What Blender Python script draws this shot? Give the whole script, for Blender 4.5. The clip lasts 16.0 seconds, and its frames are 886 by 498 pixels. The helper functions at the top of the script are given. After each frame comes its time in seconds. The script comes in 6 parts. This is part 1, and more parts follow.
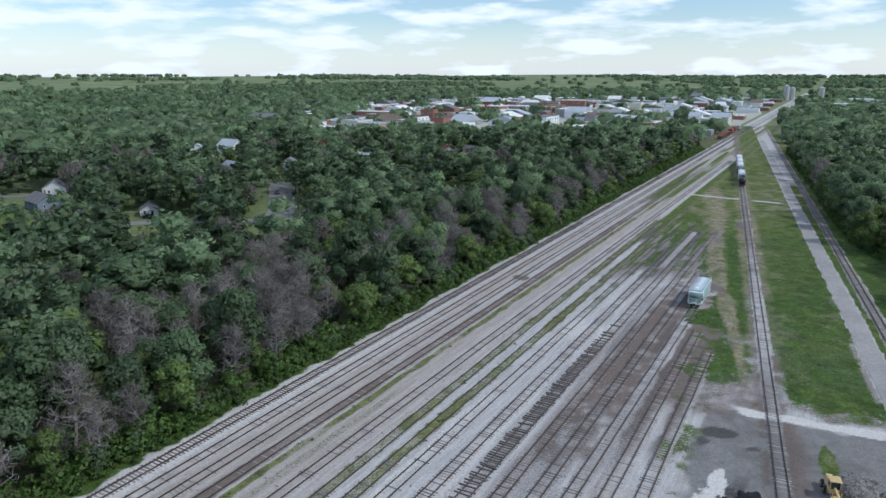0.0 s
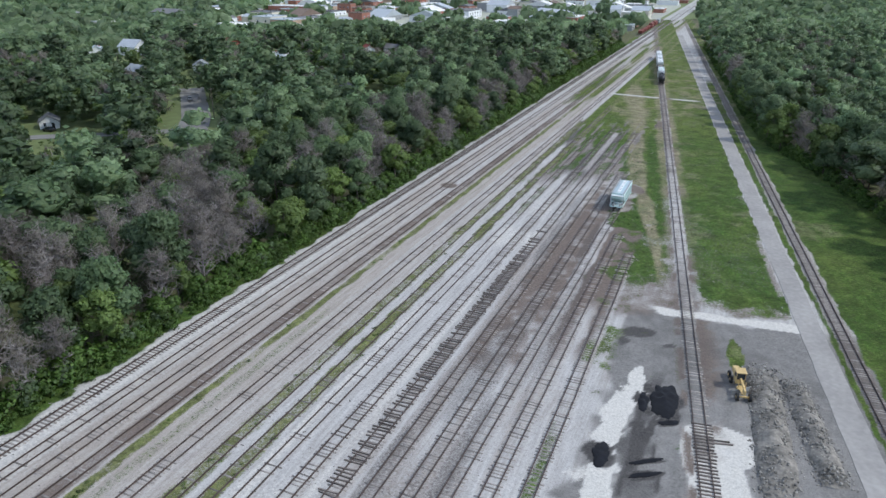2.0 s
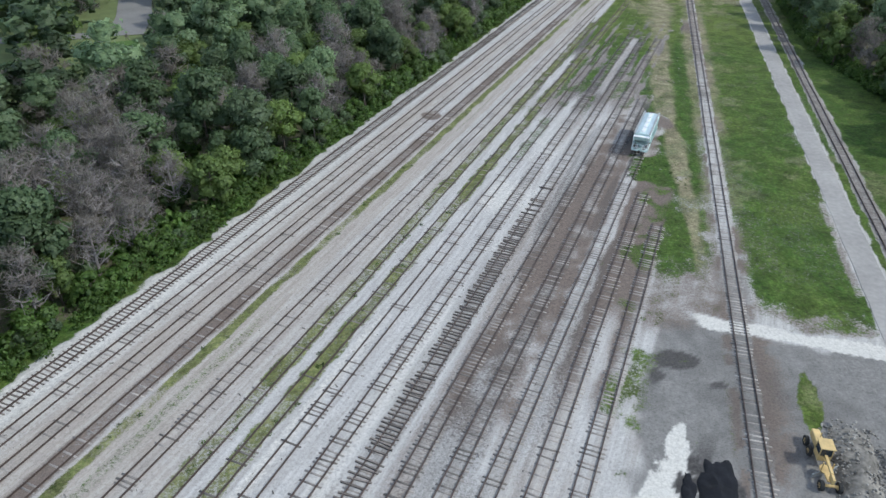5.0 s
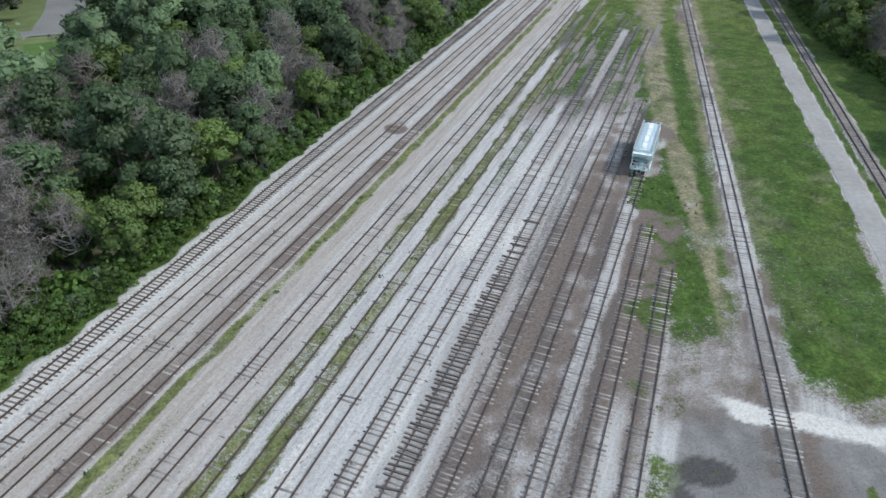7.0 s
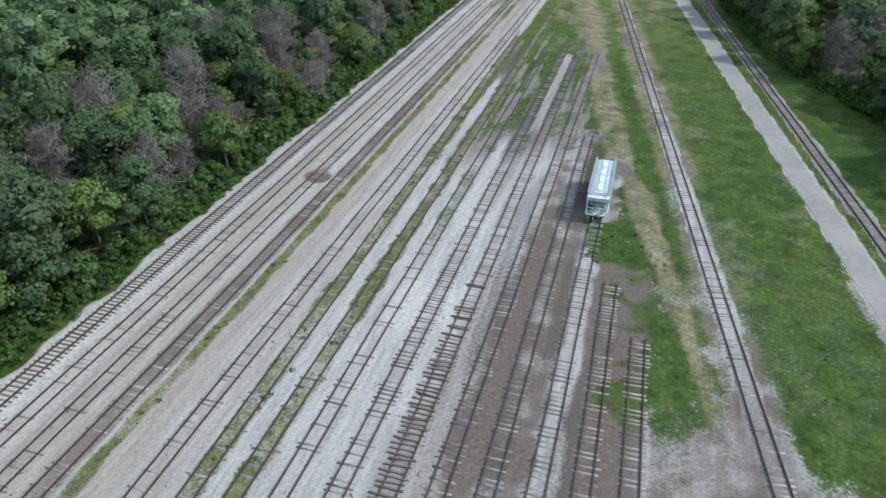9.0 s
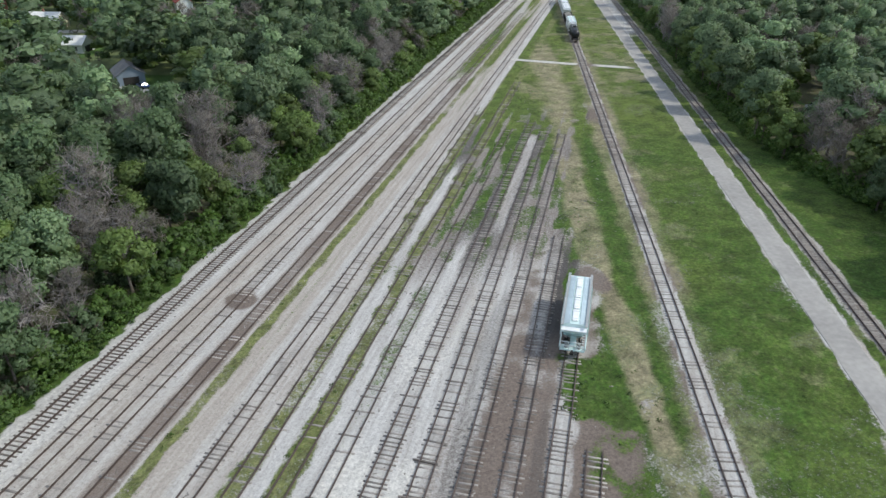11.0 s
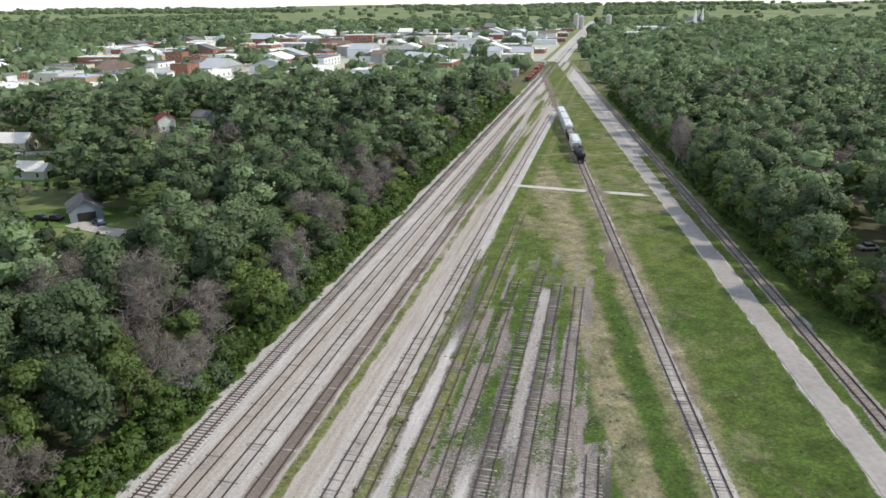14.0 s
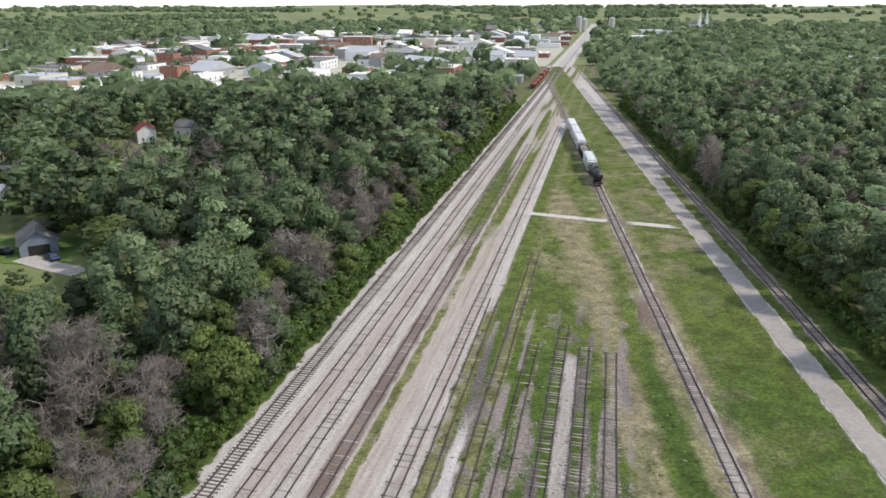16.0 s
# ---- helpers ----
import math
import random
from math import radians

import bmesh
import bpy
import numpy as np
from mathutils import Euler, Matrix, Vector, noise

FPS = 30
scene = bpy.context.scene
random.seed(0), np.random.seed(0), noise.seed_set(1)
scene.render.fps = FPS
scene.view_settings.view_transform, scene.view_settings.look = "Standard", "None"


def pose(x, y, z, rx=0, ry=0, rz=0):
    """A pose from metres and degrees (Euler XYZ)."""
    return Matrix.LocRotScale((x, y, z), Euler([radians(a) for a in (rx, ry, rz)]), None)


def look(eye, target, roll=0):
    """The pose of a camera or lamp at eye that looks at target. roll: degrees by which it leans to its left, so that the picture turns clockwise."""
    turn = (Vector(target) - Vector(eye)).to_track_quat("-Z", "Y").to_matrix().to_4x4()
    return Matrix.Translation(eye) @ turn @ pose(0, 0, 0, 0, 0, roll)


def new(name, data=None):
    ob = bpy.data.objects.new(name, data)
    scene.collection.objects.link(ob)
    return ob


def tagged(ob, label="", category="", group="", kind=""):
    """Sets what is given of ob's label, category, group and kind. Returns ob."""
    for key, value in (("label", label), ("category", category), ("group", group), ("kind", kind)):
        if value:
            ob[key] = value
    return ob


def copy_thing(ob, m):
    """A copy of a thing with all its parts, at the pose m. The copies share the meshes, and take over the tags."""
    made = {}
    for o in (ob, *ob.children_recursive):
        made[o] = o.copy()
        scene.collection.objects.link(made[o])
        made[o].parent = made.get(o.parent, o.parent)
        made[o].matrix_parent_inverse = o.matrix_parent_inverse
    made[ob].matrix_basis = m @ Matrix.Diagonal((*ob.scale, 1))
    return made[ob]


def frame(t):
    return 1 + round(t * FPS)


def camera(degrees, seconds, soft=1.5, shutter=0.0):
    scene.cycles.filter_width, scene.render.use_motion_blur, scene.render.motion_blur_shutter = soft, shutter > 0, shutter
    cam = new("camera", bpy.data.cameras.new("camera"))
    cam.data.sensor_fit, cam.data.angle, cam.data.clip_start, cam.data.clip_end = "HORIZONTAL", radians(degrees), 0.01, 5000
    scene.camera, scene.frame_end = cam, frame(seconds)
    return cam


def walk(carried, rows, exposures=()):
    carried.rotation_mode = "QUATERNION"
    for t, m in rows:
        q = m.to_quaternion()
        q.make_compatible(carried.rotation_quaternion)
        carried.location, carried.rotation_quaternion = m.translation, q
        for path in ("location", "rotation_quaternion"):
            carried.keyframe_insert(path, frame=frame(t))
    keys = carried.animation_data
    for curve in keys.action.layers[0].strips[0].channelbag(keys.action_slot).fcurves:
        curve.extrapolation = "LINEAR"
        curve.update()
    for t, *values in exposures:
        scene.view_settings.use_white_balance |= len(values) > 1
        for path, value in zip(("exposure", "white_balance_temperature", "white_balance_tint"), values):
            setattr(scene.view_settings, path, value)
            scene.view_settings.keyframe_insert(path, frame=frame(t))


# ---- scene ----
cam = camera(65.67, 16.0, soft=1.5)
PATH = [
    (0, pose(0.79, 0.86, 52.14, 75.52, -0.03, 0.33)),
    (0.5, pose(0.44, 0.56, 51.76, 76.01, 0.14, -2.38)),
    (1, pose(-0.47, -0.04, 52.04, 73.40, 0.11, -4.26)),
    (1.5, pose(0.22, 0.20, 52.80, 69.90, 0.10, -5.22)),
    (2, pose(0.16, 1.80, 54.50, 67.15, -0.18, -6.13)),
    (2.5, pose(0.53, 4.40, 55.10, 65.58, -0.16, -7.02)),
    (3, pose(1.51, 8.65, 54.41, 63.30, 0.29, -7.69)),
    (5.5, pose(8.39, 42.17, 54.15, 56.98, -0.33, -6.18)),
    (6, pose(9.80, 47.59, 53.04, 56.71, -0.17, -6.07)),
    (6.5, pose(11.13, 52.24, 51.97, 56.60, 0.04, -7.09)),
    (7, pose(11.97, 56.80, 51.47, 56.15, -0.03, -8.31)),
    (7.5, pose(13.56, 60.71, 50.22, 56.12, 0.31, -9.24)),
    (8, pose(14.88, 64.48, 49.34, 55.90, 0.45, -10.30)),
    (8.5, pose(16.09, 67.90, 48.80, 56.46, 0.52, -11.68)),
    (9, pose(17.64, 72.23, 47.70, 58.12, 0.30, -13.03)),
    (9.5, pose(19.08, 76.34, 47.90, 59.06, 0.04, -14.34)),
    (12, pose(27.72, 98.97, 49.28, 65.12, 0.53, -16.07)),
    (12.5, pose(28.15, 102.75, 50.45, 66.44, 0.49, -16.30)),
    (13, pose(30.14, 108.03, 50.87, 67.88, 0.46, -16.23)),
    (13.5, pose(31.74, 112.89, 50.63, 69.18, 0.43, -16.09)),
    (14, pose(33.38, 117.94, 50.76, 70.18, 0.58, -16.17)),
    (14.5, pose(34.84, 123.00, 50.71, 70.48, 0.68, -16.16)),
    (15, pose(36.78, 128.35, 51.11, 70.38, 0.82, -16.18)),
    (15.5, pose(38.17, 134.60, 51.34, 70.27, 0.57, -16.12)),
    (16, pose(38.66, 140.34, 51.92, 70.22, 0.09, -16.16)),
]
walk(cam, PATH, exposures=((0, -0.20, 5830, 9), (0.5, -0.50, 5790, 8), (1.0, -0.47, 5790, 8), (1.5, -0.20, 5930, 9), (2.0, 0.08, 6040, 9), (3, 0.16, 6080, 8), (5.5, 0.18, 6110, 6), (9.5, 0.20, 6160, 6), (12, 0.27, 6750, 6), (16, 0.33, 7000, 14)))

# ---- sky and sun ----
SUN_TURN, SUN_UP = 108.0, 46.0      # degrees: the sun stands to the right of the tracks, half high
world = bpy.data.worlds.new("summer_sky")
scene.world = world
world.use_nodes = True
wn, wl = world.node_tree.nodes, world.node_tree.links
wn.clear()
sky = wn.new("ShaderNodeTexSky")
sky.sky_type, sky.sun_disc = "NISHITA", False
sky.sun_elevation, sky.sun_rotation = radians(SUN_UP), radians(SUN_TURN)
sky.air_density, sky.dust_density, sky.ozone_density = 1.0, 0.4, 3.0
coord = wn.new("ShaderNodeTexCoord")
sep = wn.new("ShaderNodeSeparateXYZ")
wl.new(coord.outputs["Generated"], sep.inputs[0])
up = wn.new("ShaderNodeMath"); up.operation = "MAXIMUM"; up.inputs[1].default_value = 0.0
wl.new(sep.outputs[2], up.inputs[0])
cl = wn.new("ShaderNodeTexNoise")
cl.inputs["Scale"].default_value, cl.inputs["Detail"].default_value, cl.inputs["Roughness"].default_value = 8.0, 8.0, 0.52
puff = wn.new("ShaderNodeMapping"); puff.inputs["Scale"].default_value = (1.0, 1.0, 4.6)
wl.new(coord.outputs["Generated"], puff.inputs["Vector"])
wl.new(puff.outputs[0], cl.inputs["Vector"])
ramp = wn.new("ShaderNodeValToRGB")
ramp.color_ramp.elements[0].position, ramp.color_ramp.elements[1].position = 0.46, 0.60
wl.new(cl.outputs["Fac"], ramp.inputs[0])
haze = wn.new("ShaderNodeMapRange")
haze.inputs[1].default_value, haze.inputs[2].default_value, haze.inputs[3].default_value, haze.inputs[4].default_value = 0.0, 0.07, 0.50, 0.0
wl.new(up.outputs[0], haze.inputs[0])
both = wn.new("ShaderNodeMath"); both.operation = "MAXIMUM"
wl.new(ramp.outputs[0], both.inputs[0]); wl.new(haze.outputs[0], both.inputs[1])
mixc = wn.new("ShaderNodeMix"); mixc.data_type = "RGBA"
mixc.inputs[7].default_value = (7.4, 7.8, 8.2, 1)
wl.new(both.outputs[0], mixc.inputs[0]); wl.new(sky.outputs[0], mixc.inputs[6])
bg = wn.new("ShaderNodeBackground"); bg.inputs[1].default_value = 0.15
wo = wn.new("ShaderNodeOutputWorld")
wl.new(mixc.outputs[2], bg.inputs[0]); wl.new(bg.outputs[0], wo.inputs[0])

sun_data = bpy.data.lights.new("sun", "SUN")
sun_data.energy, sun_data.angle, sun_data.color = 2.5, radians(4.0), (1.0, 0.95, 0.86)
sun = new("sun", sun_data)
sun_way = Vector((math.sin(radians(SUN_TURN)) * math.cos(radians(SUN_UP)), math.cos(radians(SUN_TURN)) * math.cos(radians(SUN_UP)), math.sin(radians(SUN_UP))))
sun.matrix_world = look(sun_way * 300, (0, 0, 0))

# ---- materials ----
def material(name, color, rough=0.8, metal=0.0, vary=0.12, grain=6.0, big=0.35, bump=0.25, island=0.0, each=0.0, tint=None):
    """A surface with two scales of variation and a fine relief. island, each: how far single pieces differ."""
    m = bpy.data.materials.new(name)
    m.use_nodes = True
    n, l = m.node_tree.nodes, m.node_tree.links
    bsdf = n["Principled BSDF"]
    bsdf.inputs["Roughness"].default_value, bsdf.inputs["Metallic"].default_value = rough, metal
    tc = n.new("ShaderNodeTexCoord")
    fine = n.new("ShaderNodeTexNoise"); fine.inputs["Scale"].default_value, fine.inputs["Detail"].default_value = grain, 4.0
    wide = n.new("ShaderNodeTexNoise"); wide.inputs["Scale"].default_value, wide.inputs["Detail"].default_value = big, 3.0
    l.new(tc.outputs["Object"], fine.inputs["Vector"]); l.new(tc.outputs["Object"], wide.inputs["Vector"])
    add = n.new("ShaderNodeMath"); add.operation = "ADD"
    l.new(fine.outputs["Fac"], add.inputs[0]); l.new(wide.outputs["Fac"], add.inputs[1])
    span = n.new("ShaderNodeMapRange")
    span.inputs[1].default_value, span.inputs[2].default_value = 0.6, 1.4
    span.inputs[3].default_value, span.inputs[4].default_value = 1 - vary * 1.6, 1 + vary * 1.6
    l.new(add.outputs[0], span.inputs[0])
    last = span.outputs[0]
    if island or each:
        src = n.new("ShaderNodeNewGeometry").outputs["Random Per Island"] if island else n.new("ShaderNodeObjectInfo").outputs["Random"]
        k = island or each
        s2 = n.new("ShaderNodeMapRange"); s2.inputs[3].default_value, s2.inputs[4].default_value = 1 - k, 1 + k
        l.new(src, s2.inputs[0])
        mul = n.new("ShaderNodeMath"); mul.operation = "MULTIPLY"
        l.new(last, mul.inputs[0]); l.new(s2.outputs[0], mul.inputs[1])
        last = mul.outputs[0]
    base = n.new("ShaderNodeMix"); base.data_type = "RGBA"
    base.inputs[6].default_value = (*color, 1)
    base.inputs[7].default_value = (*(tint or color), 1)
    if tint:
        l.new(wide.outputs["Fac"], base.inputs[0])
    sc = n.new("ShaderNodeVectorMath"); sc.operation = "SCALE"
    l.new(base.outputs[2], sc.inputs[0]); l.new(last, sc.inputs["Scale"])
    l.new(sc.outputs[0], bsdf.inputs["Base Color"])
    if bump:
        b = n.new("ShaderNodeBump"); b.inputs["Strength"].default_value, b.inputs["Distance"].default_value = bump, 0.05
        l.new(fine.outputs["Fac"], b.inputs["Height"]); l.new(b.outputs[0], bsdf.inputs["Normal"])
    return m


def leaf_material(name, color, tint, each=0.16):
    """Foliage: each leaf clump and each plant differs a little; some light passes through."""
    m = bpy.data.materials.new(name)
    m.use_nodes = True
    n, l = m.node_tree.nodes, m.node_tree.links
    bsdf = n["Principled BSDF"]
    bsdf.inputs["Roughness"].default_value = 0.55
    geo, info = n.new("ShaderNodeNewGeometry"), n.new("ShaderNodeObjectInfo")
    mix = n.new("ShaderNodeMix"); mix.data_type = "RGBA"
    mix.inputs[6].default_value, mix.inputs[7].default_value = (*color, 1), (*tint, 1)
    l.new(geo.outputs["Random Per Island"], mix.inputs[0])
    a = n.new("ShaderNodeMapRange"); a.inputs[3].default_value, a.inputs[4].default_value = 1 - each * 2, 1 + each * 2
    l.new(info.outputs["Random"], a.inputs[0])
    tone = n.new("ShaderNodeAttribute"); tone.attribute_name = "tone"
    tn = n.new("ShaderNodeMapRange"); tn.inputs[3].default_value, tn.inputs[4].default_value = 0.60, 1.40
    l.new(tone.outputs["Fac"], tn.inputs[0])
    ab = n.new("ShaderNodeMath"); ab.operation = "MULTIPLY"
    l.new(a.outputs[0], ab.inputs[0]); l.new(tn.outputs[0], ab.inputs[1])
    tc = n.new("ShaderNodeTexCoord")
    # noise darkens spots like gaps between clumps: shade put into the colour
    tex = n.new("ShaderNodeTexNoise"); tex.inputs["Scale"].default_value, tex.inputs["Detail"].default_value, tex.inputs["Roughness"].default_value = 3.4, 4.0, 0.65
    l.new(tc.outputs["Object"], tex.inputs["Vector"])
    t2 = n.new("ShaderNodeMapRange"); t2.inputs[1].default_value, t2.inputs[2].default_value, t2.inputs[3].default_value, t2.inputs[4].default_value = 0.3, 0.7, 0.66, 1.34
    l.new(tex.outputs["Fac"], t2.inputs[0])
    am = n.new("ShaderNodeMath"); am.operation = "MULTIPLY"
    l.new(ab.outputs[0], am.inputs[0]); l.new(t2.outputs[0], am.inputs[1])
    sc = n.new("ShaderNodeVectorMath"); sc.operation = "SCALE"
    l.new(mix.outputs[2], sc.inputs[0]); l.new(am.outputs[0], sc.inputs["Scale"])
    l.new(sc.outputs[0], bsdf.inputs["Base Color"])
    bp = n.new("ShaderNodeBump"); bp.inputs["Strength"].default_value, bp.inputs["Distance"].default_value = 0.5, 0.2
    l.new(tex.outputs["Fac"], bp.inputs["Height"]); l.new(bp.outputs[0], bsdf.inputs["Normal"])
    tr = n.new("ShaderNodeBsdfTranslucent")
    l.new(sc.outputs[0], tr.inputs["Color"])
    ms = n.new("ShaderNodeMixShader"); ms.inputs[0].default_value = 0.50
    l.new(bsdf.outputs[0], ms.inputs[1]); l.new(tr.outputs[0], ms.inputs[2])
    l.new(ms.outputs[0], n["Material Output"].inputs["Surface"])
    return m


STEEL = material("rail_steel", (0.105, 0.078, 0.068), 0.55, 0.5, 0.2, 3.0, 0.2)
TIE = material("tie_wood", (0.165, 0.142, 0.128), 0.9, 0, 0.25, 5.0, 0.4, each=0.4)
TIES = material("weathered_ties", (0.265, 0.242, 0.224), 0.95, 0, 0.25, 5.0, 0.12, island=0.38)
DARK_TIES = material("dark_ties", (0.215, 0.196, 0.182), 0.95, 0, 0.25, 5.0, 0.12, island=0.45)
BARK = material("bark", (0.14, 0.115, 0.095), 0.95, 0, 0.25, 5.0, 0.8)
GREYWOOD = material("bare_twigs", (0.25, 0.225, 0.215), 0.95, 0, 0.2, 4.0, 0.5, each=0.25)
LEAF_A = leaf_material("leaf_dark", (0.088, 0.140, 0.064), (0.154, 0.224, 0.104))
LEAF_B = leaf_material("leaf_bright", (0.124, 0.188, 0.050), (0.200, 0.280, 0.082))
# lighter leaf: sunlight and haze over the far woods put into its colour
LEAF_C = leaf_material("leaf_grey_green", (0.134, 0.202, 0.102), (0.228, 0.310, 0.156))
LEAF_D = leaf_material("leaf_dull", (0.168, 0.150, 0.128), (0.270, 0.244, 0.212))
WEED = leaf_material("weed_green", (0.060, 0.120, 0.022), (0.120, 0.195, 0.045))
WHITE = material("white_paint", (0.74, 0.75, 0.76), 0.45, 0, 0.08, 1.5, 0.2, bump=0.05)
PALE = material("pale_blue_grey_paint", (0.50, 0.66, 0.65), 0.4, 0, 0.12, 1.2, 0.25, bump=0.05, tint=(0.62, 0.72, 0.71))
PALE_ROOF = material("roof_blue_grey", (0.40, 0.49, 0.54), 0.35, 0, 0.12, 1.2, 0.25, bump=0.05)
BLACK = material("black_paint", (0.018, 0.018, 0.020), 0.45, 0, 0.2, 1.5, 0.2, bump=0.05)
DARK = material("undergear", (0.035, 0.032, 0.030), 0.8, 0.2, 0.2, 2.0, 0.4)
GREY = material("grey_paint", (0.30, 0.31, 0.31), 0.5, 0, 0.1, 1.5, 0.3, bump=0.05)
RUST = material("rust_red_paint", (0.20, 0.055, 0.040), 0.7, 0, 0.2, 1.5, 0.3)
YELLOW = material("machine_yellow", (0.60, 0.43, 0.19), 0.5, 0, 0.15, 2.0, 0.4, bump=0.05)
RUBBER = material("tyre_rubber", (0.02, 0.02, 0.02), 0.85, 0, 0.2, 3.0, 0.5)
GLASS = material("dark_glass", (0.03, 0.04, 0.05), 0.08, 0, 0.05, 1.0, 0.2, bump=0)
ASPHALT = material("asphalt", (0.20, 0.195, 0.19), 0.95, 0, 0.15, 2.5, 0.08)
CONCRETE = material("concrete", (0.45, 0.44, 0.42), 0.9, 0, 0.12, 2.0, 0.1)
COAL = material("coal", (0.006, 0.007, 0.011), 1.0, 0, 0.3, 3.0, 0.5, bump=0.6)
RUBBLE = material("rubble", (0.15, 0.142, 0.128), 0.95, 0, 0.45, 2.2, 0.4, bump=0.8, tint=(0.24, 0.22, 0.195))
STONE = material("stone_lumps", (0.22, 0.208, 0.19), 0.95, 0, 0.2, 2.0, 0.4, island=0.5)

# ---- small helpers ----
def part(name, mesh, mat, parent, label=""):
    ob = new(name, mesh)
    if mat is not None:
        mesh.materials.clear(); mesh.materials.append(mat)
    ob.parent = parent
    if label:
        ob["label"] = label
    return ob


def mesh_of(name, verts, faces, smooth=False):
    me = bpy.data.meshes.new(name)
    me.from_pydata([tuple(v) for v in verts], [], [tuple(f) for f in faces])
    me.update()
    if smooth:
        me.polygons.foreach_set("use_smooth", [True] * len(me.polygons))
    return me


def done(name, bm, smooth=False):
    me = bpy.data.meshes.new(name)
    bmesh.ops.recalc_face_normals(bm, faces=bm.faces[:])
    bm.to_mesh(me); bm.free()
    if smooth:
        me.polygons.foreach_set("use_smooth", [True] * len(me.polygons))
    return me


def add_box(bm, x0, y0, z0, x1, y1, z1, m=None, bevel=0.0):
    r = bmesh.ops.create_cube(bm, size=1.0)
    vs = r["verts"]
    bmesh.ops.transform(bm, matrix=Matrix.Translation(((x0 + x1) / 2, (y0 + y1) / 2, (z0 + z1) / 2)) @ Matrix.Diagonal((x1 - x0, y1 - y0, z1 - z0, 1)), verts=vs)
    if bevel:
        es = {e for v in vs for e in v.link_edges}
        g = bmesh.ops.bevel(bm, geom=list(es), offset=bevel, segments=1, affect="EDGES")
        vs = list({v for f in g["faces"] for v in f.verts} | {v for v in vs if v.is_valid})
    if m is not None:
        bmesh.ops.transform(bm, matrix=m, verts=vs)
    return vs


def add_tube(bm, a, b, r, r2=None, seg=8):
    a, b = Vector(a), Vector(b)
    d = b - a
    m = Matrix.Translation((a + b) / 2) @ d.to_track_quat("Z", "Y").to_matrix().to_4x4()
    bmesh.ops.create_cone(bm, cap_ends=True, segments=seg, radius1=r, radius2=r if r2 is None else r2, depth=d.length, matrix=m)


def box_mesh(name, x0, y0, z0, x1, y1, z1, bevel=0.0):
    bm = bmesh.new()
    add_box(bm, x0, y0, z0, x1, y1, z1, bevel=bevel)
    return done(name, bm)


def smooth01(a, b, v):
    t = np.clip((v - a) / (b - a), 0, 1)
    return t * t * (3 - 2 * t)


def lattice_noise(x, y, size, seed):
    """Smooth value noise in 0..1 over the plane; size: metres between its nodes."""
    rng = np.random.RandomState(seed)
    tab = rng.rand(256, 256)
    gx, gy = x / size, y / size
    ix, iy = np.floor(gx).astype(int), np.floor(gy).astype(int)
    fx, fy = gx - ix, gy - iy
    fx, fy = fx * fx * (3 - 2 * fx), fy * fy * (3 - 2 * fy)
    t = lambda i, j: tab[i % 256, j % 256]
    return (t(ix, iy) * (1 - fx) + t(ix + 1, iy) * fx) * (1 - fy) + (t(ix, iy + 1) * (1 - fx) + t(ix + 1, iy + 1) * fx) * fy


# ---- the lines of the tracks: x = a + b * y ----
LEAN = 0.56
TRACKS = {
    "T1": (-86.30, 0.5607, -40, 1500), "T2": (-81.95, 0.5632, -40, 420), "T3": (-77.80, 0.5653, -40, 400), "T4": (-73.48, 0.5664, -40, 385),
    "T5": (-64.33, 0.5672, -40, 420), "T6": (-58.05, 0.5540, -40, 250), "T7": (-54.60, 0.5625, -40, 272), "T8": (-50.90, 0.5668, -40, 232),
    "T9": (-45.84, 0.5669, -40, 236), "T10": (-40.40, 0.5613, -40, 228), "T11": (-36.20, 0.5638, -40, 225), "T12": (-31.42, 0.5618, -40, 178.5),
    "T13": (-27.30, 0.5660, -40, 162), "T14": (-21.90, 0.5548, -40, 134.5), "T15": (-16.70, 0.5470, 30, 124),
    "R": (13.06, 0.3932, -40, 560), "FR": (37.19, 0.4027, -40, 560),
}


def off(name, x, y):
    """Metres to the right of a track's middle."""
    a, b = TRACKS[name][:2]
    return (x - a - b * y) / math.sqrt(1 + b * b)


def road_off(x, y):
    return (x - (33.3 + 0.3925 * y)) / 1.075


